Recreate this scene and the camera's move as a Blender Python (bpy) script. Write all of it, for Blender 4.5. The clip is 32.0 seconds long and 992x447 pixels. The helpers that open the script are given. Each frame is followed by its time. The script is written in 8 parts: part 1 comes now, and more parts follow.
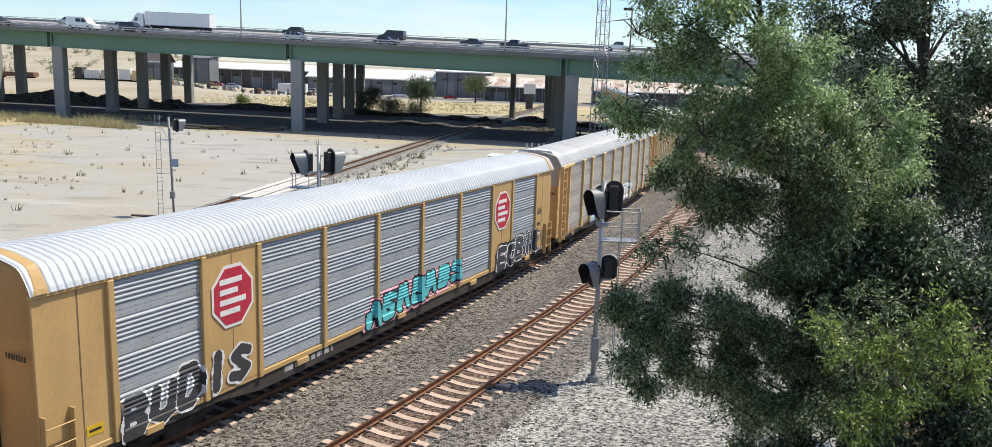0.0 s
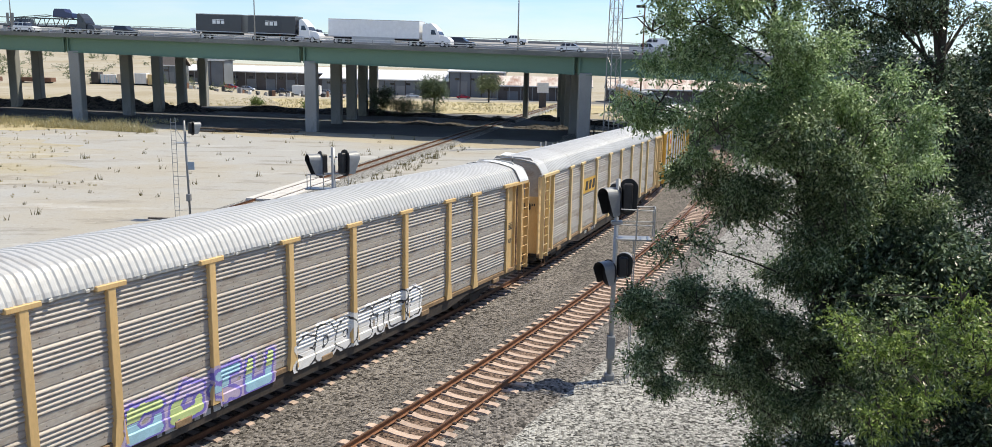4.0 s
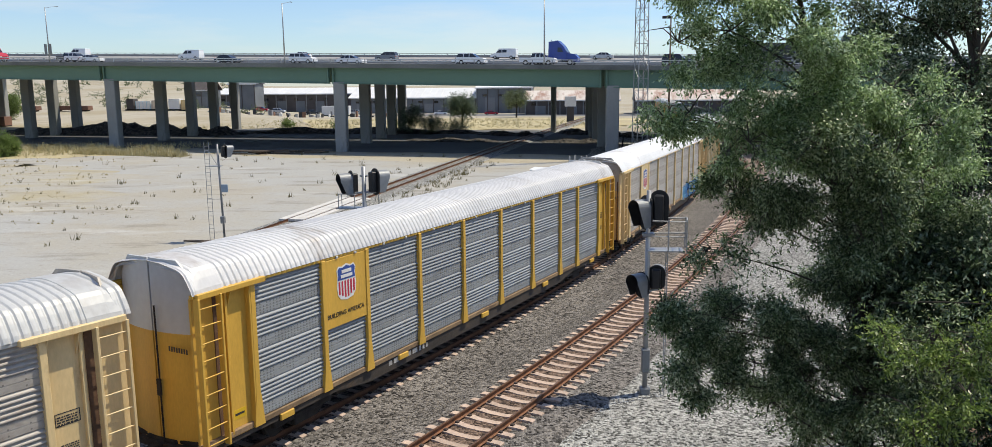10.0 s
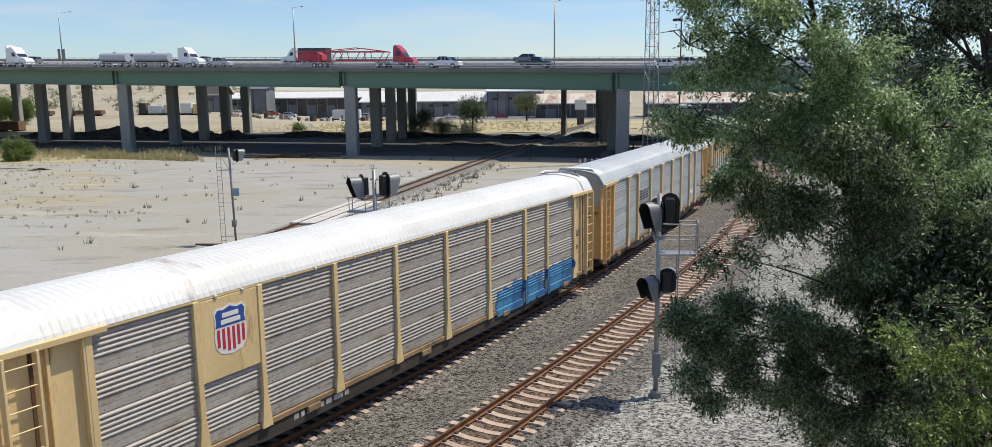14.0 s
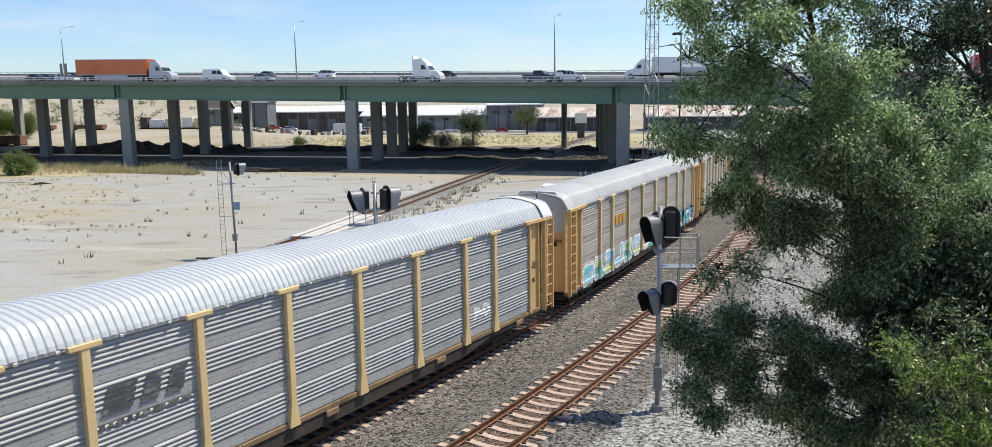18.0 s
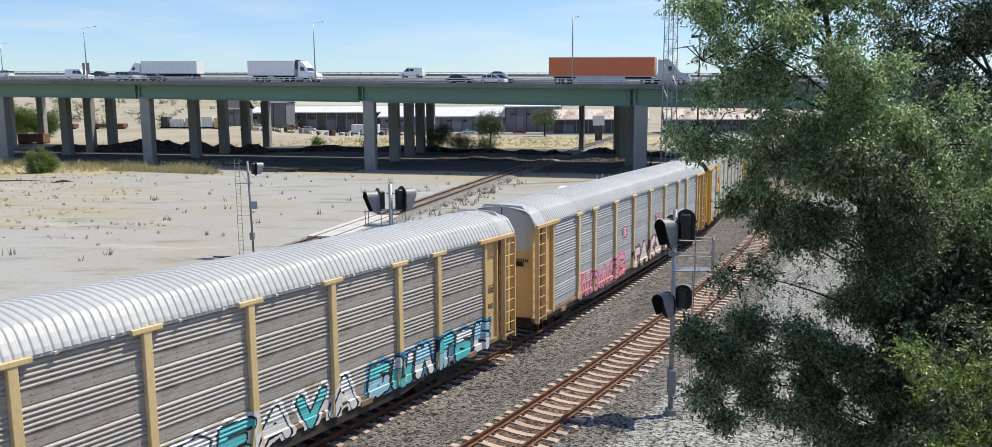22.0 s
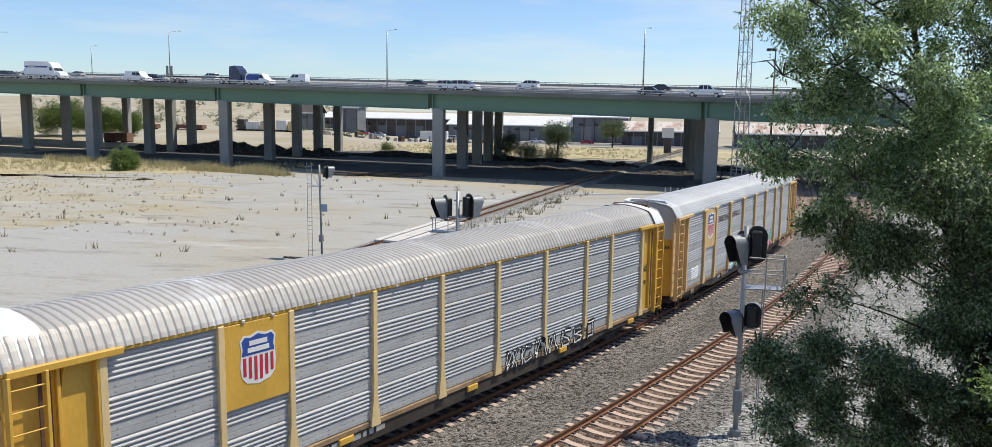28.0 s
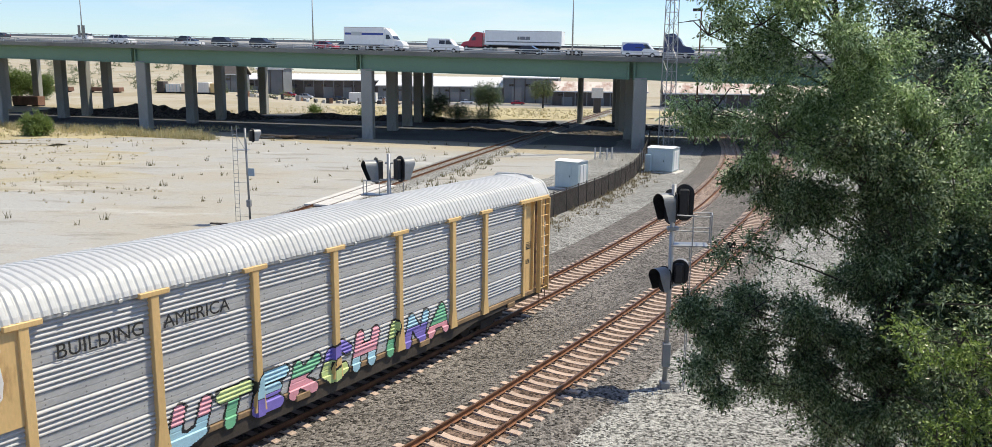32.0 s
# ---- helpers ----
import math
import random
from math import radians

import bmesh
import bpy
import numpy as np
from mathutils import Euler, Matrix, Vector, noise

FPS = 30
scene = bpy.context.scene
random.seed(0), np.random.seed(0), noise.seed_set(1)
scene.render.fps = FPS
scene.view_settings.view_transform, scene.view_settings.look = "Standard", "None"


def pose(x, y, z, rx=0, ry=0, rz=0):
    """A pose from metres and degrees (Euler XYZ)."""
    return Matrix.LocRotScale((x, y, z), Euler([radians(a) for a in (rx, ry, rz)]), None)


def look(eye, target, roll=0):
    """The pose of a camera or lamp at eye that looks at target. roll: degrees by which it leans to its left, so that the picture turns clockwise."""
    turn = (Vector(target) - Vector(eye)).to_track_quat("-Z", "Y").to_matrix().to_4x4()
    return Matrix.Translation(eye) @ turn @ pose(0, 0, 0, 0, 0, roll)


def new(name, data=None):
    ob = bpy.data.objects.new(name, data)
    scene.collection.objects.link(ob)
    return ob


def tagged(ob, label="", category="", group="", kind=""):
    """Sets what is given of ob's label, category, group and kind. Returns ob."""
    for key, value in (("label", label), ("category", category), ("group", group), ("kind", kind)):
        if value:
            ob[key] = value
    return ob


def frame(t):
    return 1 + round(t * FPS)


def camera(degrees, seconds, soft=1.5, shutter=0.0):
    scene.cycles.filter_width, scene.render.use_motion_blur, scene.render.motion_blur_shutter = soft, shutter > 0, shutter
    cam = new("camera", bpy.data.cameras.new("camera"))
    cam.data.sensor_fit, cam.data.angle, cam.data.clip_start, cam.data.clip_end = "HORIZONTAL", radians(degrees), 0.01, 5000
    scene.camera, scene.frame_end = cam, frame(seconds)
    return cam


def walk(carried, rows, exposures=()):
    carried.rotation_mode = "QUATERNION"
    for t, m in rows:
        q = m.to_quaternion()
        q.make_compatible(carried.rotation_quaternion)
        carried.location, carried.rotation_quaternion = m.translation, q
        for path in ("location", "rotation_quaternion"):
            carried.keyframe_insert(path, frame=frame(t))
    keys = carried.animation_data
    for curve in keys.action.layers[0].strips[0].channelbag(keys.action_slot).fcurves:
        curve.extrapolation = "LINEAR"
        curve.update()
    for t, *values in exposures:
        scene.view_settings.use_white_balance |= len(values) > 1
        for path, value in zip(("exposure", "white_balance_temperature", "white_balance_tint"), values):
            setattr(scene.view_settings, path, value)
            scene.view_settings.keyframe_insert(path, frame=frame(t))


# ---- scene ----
cam = camera(62.2, 32.0, soft=0.5)
EYE = 10.2
# seconds, yaw, pitch, roll, and now and then a small sway (metres aside, metres up), of a camera turned by hand on one spot
ROWS = [
    (0, 0.49, -10.63, -1.95),
    (0.5, 0.76, -10.55, -1.83),
    (1, 0.32, -10.84, -1.95),
    (1.5, 0.41, -10.83, -1.98),
    (2, 0.57, -10.49, -1.73),
    (2.5, 1.17, -10.26, -1.36),
    (4.5, 1.53, -10.81, -1.08),
    (5, 1.82, -10.90, -0.96),
    (5.5, 1.93, -11.20, -1.06),
    (6, 2.00, -10.74, -1.02),
    (6.5, 2.23, -10.98, -0.76),
    (7, 2.46, -10.67, -0.63),
    (7.5, 2.95, -10.10, 0.11),
    (8, 3.35, -9.94, 0.17),
    (8.5, 3.31, -9.75, 0.10),
    (9, 3.17, -9.59, 0.17),
    (9.5, 3.14, -9.61, 0.23),
    (10, 3.23, -9.66, 0.51),
    (10.5, 3.37, -9.62, 0.81),
    (11, 3.61, -9.52, 0.90),
    (11.5, 3.73, -9.66, 0.93),
    (12, 3.78, -9.57, 0.85),
    (12.5, 3.93, -9.47, 0.70),
    (13, 3.88, -9.43, 0.71),
    (13.5, 3.88, -9.48, 0.76),
    (15.5, 4.17, -9.00, 0.33),
    (16, 4.04, -8.77, 0.41),
    (16.5, 4.39, -8.14, -0.10),
    (17, 4.10, -7.87, 0.45),
    (17.5, 4.74, -8.27, 0.48),
    (18, 3.96, -8.49, 0.78),
    (18.5, 5.18, -8.85, 0.17, 0.09, -0.03),
    (19, 7.07, -8.67, 0.08, 0.17, -0.03),
    (19.5, 7.29, -9.05, 0.59, 0.25, 0.00),
    (20, 4.51, -8.58, 0.83, 0.15, 0.02),
    (20.5, 4.02, -8.34, 0.18, 0.04, 0.00),
    (21, 4.64, -8.30, -0.36, 0.02, 0.01),
    (21.5, 4.95, -7.84, 0.08, 0.06, -0.02),
    (22, 5.20, -8.36, 0.41, 0.08, -0.01),
    (22.5, 5.82, -8.81, -0.80),
    (23, 5.13, -8.74, -0.99),
    (23.5, 4.85, -8.76, -0.91),
    (24, 6.21, -9.03, -0.94),
    (24.5, 5.85, -8.89, -1.05),
    (25, 5.32, -8.46, -0.77),
    (25.5, 5.33, -8.54, -0.94),
    (26, 6.74, -8.73, -0.92),
    (26.5, 11.24, -8.03, -0.79),
    (28.5, 8.09, -7.74, -0.86),
    (29, 4.64, -8.32, -0.71),
    (29.5, 3.80, -8.53, -0.88),
    (30, 4.26, -9.14, -0.86),
    (30.5, 4.16, -9.60, -0.48),
    (31, 4.43, -9.91, -0.58),
    (31.5, 4.67, -9.97, -0.58),
    (32, 5.09, -10.36, -0.62),
]
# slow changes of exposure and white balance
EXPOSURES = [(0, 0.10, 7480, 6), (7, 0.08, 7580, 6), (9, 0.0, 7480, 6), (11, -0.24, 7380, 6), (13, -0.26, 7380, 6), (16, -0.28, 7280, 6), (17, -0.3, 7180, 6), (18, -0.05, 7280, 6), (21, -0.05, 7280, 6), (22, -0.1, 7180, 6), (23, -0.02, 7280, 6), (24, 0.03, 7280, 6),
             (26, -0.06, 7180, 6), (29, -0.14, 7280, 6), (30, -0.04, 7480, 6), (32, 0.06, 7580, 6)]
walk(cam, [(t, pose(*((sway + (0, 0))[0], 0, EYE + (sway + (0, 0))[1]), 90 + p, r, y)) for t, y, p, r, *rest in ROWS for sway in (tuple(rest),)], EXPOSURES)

# ---- light ----
SUN_AZ, SUN_EL = radians(64), radians(61)
world = bpy.data.worlds.new("sky")
scene.world = world
world.use_nodes = True
wn = world.node_tree.nodes
sky = wn.new("ShaderNodeTexSky")
sky.sky_type, sky.sun_disc = "NISHITA", False
sky.sun_elevation, sky.sun_rotation = SUN_EL, SUN_AZ
sky.air_density, sky.dust_density, sky.ozone_density = 1.0, 0.3, 1.3
wn["Background"].inputs["Strength"].default_value = 0.13
tint = wn.new("ShaderNodeMix")
tint.data_type, tint.blend_type = "RGBA", "MULTIPLY"
tint.inputs[0].default_value, tint.inputs[7].default_value = 1.0, (0.83, 1.02, 1.42, 1)
world.node_tree.links.new(sky.outputs[0], tint.inputs[6])
# thin high cloud, drawn out in wisps all over the sky
way = wn.new("ShaderNodeTexCoord")
drawn = wn.new("ShaderNodeMapping")
drawn.inputs["Scale"].default_value, drawn.inputs["Rotation"].default_value = (1.6, 1.6, 9.0), (0.05, 0.08, 0.3)
wisp = wn.new("ShaderNodeTexNoise")
wisp.inputs["Scale"].default_value, wisp.inputs["Detail"].default_value, wisp.inputs["Roughness"].default_value = 1.5, 7, 0.58
veil = wn.new("ShaderNodeMapRange")
veil.inputs[1].default_value, veil.inputs[2].default_value, veil.inputs[4].default_value = 0.47, 0.72, 0.55
cloud = wn.new("ShaderNodeMix")
cloud.data_type = "RGBA"
cloud.inputs[7].default_value = (7.2, 7.5, 7.9, 1)
for a, b in ((way.outputs["Generated"], drawn.inputs[0]), (drawn.outputs[0], wisp.inputs["Vector"]), (wisp.outputs[0], veil.inputs[0]),
             (veil.outputs[0], cloud.inputs[0]), (tint.outputs[2], cloud.inputs[6]), (cloud.outputs[2], wn["Background"].inputs[0])):
    world.node_tree.links.new(a, b)
sun = new("sun", bpy.data.lights.new("sun", "SUN"))
sun.data.energy, sun.data.angle, sun.data.color = 5.0, radians(0.53), (1.0, 0.955, 0.88)
sun_way = Vector((math.sin(SUN_AZ) * math.cos(SUN_EL), math.cos(SUN_AZ) * math.cos(SUN_EL), math.sin(SUN_EL)))
sun.matrix_world = look(sun_way * 300, (0, 0, 0))


# ---- mesh building ----
class Mesh:
    """Collects vertices and faces of one part."""

    def __init__(self):
        self.v, self.f = [], []

    def add(self, verts, faces):
        n = len(self.v)
        self.v += [tuple(p) for p in verts]
        self.f += [tuple(i + n for i in f) for f in faces]
        return self

    def box(self, x0, y0, z0, x1, y1, z1, m=None):
        vs = [Vector((x, y, z)) for x in (x0, x1) for y in (y0, y1) for z in (z0, z1)]
        if m is not None:
            vs = [m @ p for p in vs]
        return self.add(vs, [(0, 1, 3, 2), (4, 6, 7, 5), (0, 4, 5, 1), (2, 3, 7, 6), (0, 2, 6, 4), (1, 5, 7, 3)])

    def cbox(self, x0, y0, z0, x1, y1, z1, b=0.01, m=None):
        """A box with chamfered edges."""
        c = Vector(((x0 + x1) / 2, (y0 + y1) / 2, (z0 + z1) / 2))
        h = (abs(x1 - x0) / 2, abs(y1 - y0) / 2, abs(z1 - z0) / 2)
        b = min(b, min(h) * 0.8)
        ids, vs = {}, []
        for sx in (-1, 1):
            for sy in (-1, 1):
                for sz in (-1, 1):
                    s = (sx, sy, sz)
                    for a in range(3):
                        p = Vector([s[k] * (h[k] if k == a else h[k] - b) for k in range(3)]) + c
                        ids[s, a] = len(vs)
                        vs.append(m @ p if m is not None else p)
        fs = []
        for a in range(3):
            p, q = (a + 1) % 3, (a + 2) % 3
            for s in (-1, 1):
                def key(u, w):
                    k = [0, 0, 0]
                    k[a], k[p], k[q] = s, u, w
                    return tuple(k)
                quad = [ids[key(u, w), a] for u, w in ((-1, -1), (1, -1), (1, 1), (-1, 1))]
                fs.append(quad if s > 0 else quad[::-1])
            for u in (-1, 1):
                for w in (-1, 1):
                    def edge(s):
                        k = [0, 0, 0]
                        k[a], k[p], k[q] = s, u, w
                        return tuple(k)
                    quad = [ids[edge(-1), p], ids[edge(1), p], ids[edge(1), q], ids[edge(-1), q]]
                    fs.append(quad if u * w > 0 else quad[::-1])
        for s in [(x, y, z) for x in (-1, 1) for y in (-1, 1) for z in (-1, 1)]:
            tri = [ids[s, 0], ids[s, 1], ids[s, 2]]
            fs.append(tri if s[0] * s[1] * s[2] > 0 else tri[::-1])
        return self.add(vs, fs)

    def tube(self, p0, p1, r, n=8, r1=None, caps=True):
        p0, p1 = Vector(p0), Vector(p1)
        r1 = r if r1 is None else r1
        ax = (p1 - p0).normalized()
        u = ax.orthogonal().normalized()
        w = ax.cross(u)
        vs = []
        for p, q in ((p0, r), (p1, r1)):
            vs += [p + (u * math.cos(2 * math.pi * k / n) + w * math.sin(2 * math.pi * k / n)) * q for k in range(n)]
        fs = [(k, (k + 1) % n, n + (k + 1) % n, n + k) for k in range(n)]
        if caps:
            fs += [tuple(range(n))[::-1], tuple(range(n, 2 * n))]
        return self.add(vs, fs)

    def sweep(self, profile, frames, closed=False, caps=False):
        """profile: points (a, b); frames: places with two axes (p, u, w)."""
        n, vs, fs = len(profile), [], []
        for p, u, w in frames:
            vs += [p + u * a + w * b for a, b in profile]
        last = n if closed else n - 1
        for i in range(len(frames) - 1):
            for k in range(last):
                a, b = i * n + k, i * n + (k + 1) % n
                fs.append((a, b, b + n, a + n))
        if caps:
            fs += [tuple(range(n))[::-1], tuple(range((len(frames) - 1) * n, len(frames) * n))]
        return self.add(vs, fs)

    def data(self, name, smooth=False, tidy=True):
        me = bpy.data.meshes.new(name)
        me.from_pydata(self.v, [], self.f)
        if tidy and len(self.f) < 6000:
            bm = bmesh.new()
            bm.from_mesh(me)
            bmesh.ops.recalc_face_normals(bm, faces=bm.faces)
            bm.to_mesh(me)
            bm.free()
        if smooth:
            me.shade_smooth()
        me.update()
        return me


def part(name, mesh, material, parent=None, label="", m=None, smooth=False, kind=""):
    """One mesh object under a thing, or top-level. The material sits on the object, so alike parts share one mesh."""
    me = mesh.data(name, smooth) if isinstance(mesh, Mesh) else mesh
    if not me.materials:
        me.materials.append(None)
    ob = new(name, me)
    ob.material_slots[0].link = "OBJECT"
    ob.material_slots[0].material = material
    if parent is not None:
        ob.parent = parent
    if m is not None:
        ob.matrix_basis = m
    return tagged(ob, label=label, kind=kind)


def thing(name, label, category, m=None, group="", kind=""):
    ob = new(name)
    ob.empty_display_size = 0.3
    if m is not None:
        ob.matrix_basis = m
    return tagged(ob, label, category, group, kind)


# ---- materials ----
def mat(name, col, var=0.18, scale=1.5, fine=30.0, rough=0.65, metal=0.0, bump=0.15, dirt=None, amount=0.0, dirt_scale=0.8,
        stretch=(1, 1, 1), rnd=0.0, space="Object", spec=0.4, depth=0.02):
    """A worn surface: a base colour varied at two scales, with stains of another colour and fine relief."""
    ma = bpy.data.materials.new(name)
    ma.use_nodes = True
    t = ma.node_tree
    N, L = t.nodes, t.links
    bs = N["Principled BSDF"]
    bs.inputs["Roughness"].default_value, bs.inputs["Metallic"].default_value = rough, metal
    bs.inputs["Specular IOR Level"].default_value = spec
    if space == "World":
        co = N.new("ShaderNodeNewGeometry").outputs["Position"]
    else:
        co = N.new("ShaderNodeTexCoord").outputs["Object"]
    mp = N.new("ShaderNodeMapping")
    mp.inputs["Scale"].default_value = stretch
    L.new(co, mp.inputs[0])
    n1, n2 = N.new("ShaderNodeTexNoise"), N.new("ShaderNodeTexNoise")
    for n, s, d in ((n1, scale, 5), (n2, fine, 3)):
        n.inputs["Scale"].default_value, n.inputs["Detail"].default_value = s, d
        L.new(mp.outputs[0], n.inputs["Vector"])
    r1 = N.new("ShaderNodeMapRange")
    r1.inputs[1].default_value, r1.inputs[2].default_value = 0.28, 0.72
    r1.inputs[3].default_value, r1.inputs[4].default_value = 1 - var, 1 + var
    L.new(n1.outputs[0], r1.inputs[0])
    r2 = N.new("ShaderNodeMapRange")
    r2.inputs[1].default_value, r2.inputs[2].default_value = 0.25, 0.75
    r2.inputs[3].default_value, r2.inputs[4].default_value = 1 - var * 0.7, 1 + var * 0.7
    L.new(n2.outputs[0], r2.inputs[0])
    mu = N.new("ShaderNodeMath")
    mu.operation = "MULTIPLY"
    L.new(r1.outputs[0], mu.inputs[0])
    L.new(r2.outputs[0], mu.inputs[1])
    last = mu.outputs[0]
    if rnd:
        oi = N.new("ShaderNodeObjectInfo")
        r3 = N.new("ShaderNodeMapRange")
        r3.inputs[3].default_value, r3.inputs[4].default_value = 1 - rnd, 1 + rnd
        L.new(oi.outputs["Random"], r3.inputs[0])
        m3 = N.new("ShaderNodeMath")
        m3.operation = "MULTIPLY"
        L.new(last, m3.inputs[0])
        L.new(r3.outputs[0], m3.inputs[1])
        last = m3.outputs[0]
    sc = N.new("ShaderNodeVectorMath")
    sc.operation = "SCALE"
    sc.inputs[0].default_value = col
    L.new(last, sc.inputs["Scale"])
    out = sc.outputs[0]
    if dirt is not None:
        nd = N.new("ShaderNodeTexNoise")
        nd.inputs["Scale"].default_value, nd.inputs["Detail"].default_value, nd.inputs["Roughness"].default_value = dirt_scale, 8, 0.65
        L.new(mp.outputs[0], nd.inputs["Vector"])
        rd = N.new("ShaderNodeMapRange")
        lo = 0.72 - 0.4 * amount
        rd.inputs[1].default_value, rd.inputs[2].default_value = lo, lo + 0.16
        rd.inputs[4].default_value = 0.85
        L.new(nd.outputs[0], rd.inputs[0])
        mx = N.new("ShaderNodeMix")
        mx.data_type = "RGBA"
        mx.inputs[7].default_value = (*dirt, 1)
        L.new(rd.outputs[0], mx.inputs[0])
        L.new(out, mx.inputs[6])
        out = mx.outputs[2]
    L.new(out, bs.inputs["Base Color"])
    if bump:
        bu = N.new("ShaderNodeBump")
        bu.inputs["Strength"].default_value, bu.inputs["Distance"].default_value = bump, depth
        L.new(n2.outputs[0], bu.inputs["Height"])
        L.new(bu.outputs[0], bs.inputs["Normal"])
    return ma


def gravel(name, dark, light, size, bump=0.9, patch=None, space="World"):
    """Loose stones: cells of mixed tones with relief between them."""
    ma = bpy.data.materials.new(name)
    ma.use_nodes = True
    N, L = ma.node_tree.nodes, ma.node_tree.links
    bs = N["Principled BSDF"]
    bs.inputs["Roughness"].default_value, bs.inputs["Specular IOR Level"].default_value = 0.9, 0.2
    co = N.new("ShaderNodeNewGeometry").outputs["Position"]
    vo = N.new("ShaderNodeTexVoronoi")
    vo.inputs["Scale"].default_value = 1 / size
    L.new(co, vo.inputs["Vector"])
    sep = N.new("ShaderNodeSeparateColor")
    L.new(vo.outputs["Color"], sep.inputs[0])
    big = N.new("ShaderNodeTexNoise")
    big.inputs["Scale"].default_value, big.inputs["Detail"].default_value = 0.35, 6
    L.new(co, big.inputs["Vector"])
    mx = N.new("ShaderNodeMix")
    mx.data_type = "RGBA"
    mx.inputs[6].default_value, mx.inputs[7].default_value = (*dark, 1), (*light, 1)
    L.new(sep.outputs[0], mx.inputs[0])
    out = mx.outputs[2]
    m2 = N.new("ShaderNodeMix")
    m2.data_type, m2.blend_type = "RGBA", "MULTIPLY"
    m2.inputs[0].default_value = 1.0
    ra = N.new("ShaderNodeMapRange")
    ra.inputs[1].default_value, ra.inputs[2].default_value, ra.inputs[3].default_value, ra.inputs[4].default_value = 0.3, 0.7, 0.8, 1.15
    L.new(big.outputs[0], ra.inputs[0])
    L.new(out, m2.inputs[6])
    L.new(ra.outputs[0], m2.inputs[7])
    L.new(m2.outputs[2], bs.inputs["Base Color"])
    bu = N.new("ShaderNodeBump")
    bu.inputs["Strength"].default_value, bu.inputs["Distance"].default_value = bump, size * 0.6
    bu.invert = True
    L.new(vo.outputs["Distance"], bu.inputs["Height"])
    L.new(bu.outputs[0], bs.inputs["Normal"])
    return ma


def earth(name, base, tan, dark, pale, wide=0.045):
    """Trodden ground: grey and tan areas, drifts of dark litter, pale worn spots and fine grit."""
    ma = bpy.data.materials.new(name)
    ma.use_nodes = True
    N, L = ma.node_tree.nodes, ma.node_tree.links
    bs = N["Principled BSDF"]
    bs.inputs["Roughness"].default_value, bs.inputs["Specular IOR Level"].default_value = 0.95, 0.15
    co = N.new("ShaderNodeNewGeometry").outputs["Position"]

    def cloudy(scale, detail, lo, hi, top, rough=0.55, stretch=(1, 1, 1)):
        mp = N.new("ShaderNodeMapping")
        mp.inputs["Scale"].default_value = stretch
        L.new(co, mp.inputs[0])
        n = N.new("ShaderNodeTexNoise")
        n.inputs["Scale"].default_value, n.inputs["Detail"].default_value, n.inputs["Roughness"].default_value = scale, detail, rough
        L.new(mp.outputs[0], n.inputs["Vector"])
        r = N.new("ShaderNodeMapRange")
        r.inputs[1].default_value, r.inputs[2].default_value, r.inputs[4].default_value = lo, hi, top
        L.new(n.outputs[0], r.inputs[0])
        return r.outputs[0]

    last = None
    for col, fac in ((tan, cloudy(wide, 6, 0.46, 0.60, 0.95, 0.6)), (pale, cloudy(0.16, 5, 0.60, 0.70, 0.6, 0.6, (0.5, 1.2, 1))),
                     (dark, cloudy(0.22, 9, 0.545, 0.69, 0.75, 0.72, (0.45, 1.5, 1))), (dark, cloudy(2.6, 4, 0.58, 0.74, 0.45, 0.6)), (pale, cloudy(5.0, 3, 0.62, 0.74, 0.45, 0.6))):
        mx = N.new("ShaderNodeMix")
        mx.data_type = "RGBA"
        mx.inputs[6].default_value, mx.inputs[7].default_value = (*base, 1), (*col, 1)
        if last is not None:
            L.new(last, mx.inputs[6])
        L.new(fac, mx.inputs[0])
        last = mx.outputs[2]
    L.new(last, bs.inputs["Base Color"])
    bu = N.new("ShaderNodeBump")
    bu.inputs["Strength"].default_value, bu.inputs["Distance"].default_value = 0.5, 0.06
    L.new(cloudy(3.0, 6, 0.2, 0.8, 1.0), bu.inputs["Height"])
    L.new(bu.outputs[0], bs.inputs["Normal"])
    return ma


M_DIRT = earth("pale dry dirt", (0.40, 0.362, 0.29), (0.345, 0.30, 0.215), (0.16, 0.14, 0.10), (0.48, 0.455, 0.40), 0.03)
M_LOT = earth("compacted lot gravel", (0.365, 0.362, 0.345), (0.36, 0.335, 0.285), (0.20, 0.18, 0.15), (0.49, 0.485, 0.47))
M_BALLAST = gravel("track ballast", (0.012, 0.011, 0.01), (0.275, 0.252, 0.232), 0.08)
M_STAINED = gravel("rust-stained ballast", (0.02, 0.014, 0.011), (0.28, 0.195, 0.15), 0.08)
M_SHOULDER = gravel("pale crushed gravel", (0.02, 0.02, 0.019), (0.47, 0.465, 0.44), 0.075)
M_LITTER = earth("leaf litter soil", (0.085, 0.062, 0.045), (0.13, 0.085, 0.06), (0.035, 0.028, 0.02), (0.22, 0.17, 0.13), 0.4)
M_RAIL = mat("rusted rail steel", (0.17, 0.08, 0.045), 0.3, 3, 40, 0.6, 0.5, 0.1)
M_RAILTOP = mat("worn rail head", (0.25, 0.14, 0.09), 0.15, 3, 40, 0.4, 0.7, 0.05)
M_TIE = mat("weathered concrete tie", (0.46, 0.35, 0.285), 0.2, 2, 25, 0.9, rnd=0.14, dirt=(0.24, 0.135, 0.09), amount=0.4, dirt_scale=2.5)
M_OLDTIE = mat("old timber tie", (0.23, 0.21, 0.185), 0.3, 2, 25, 0.9, rnd=0.2)
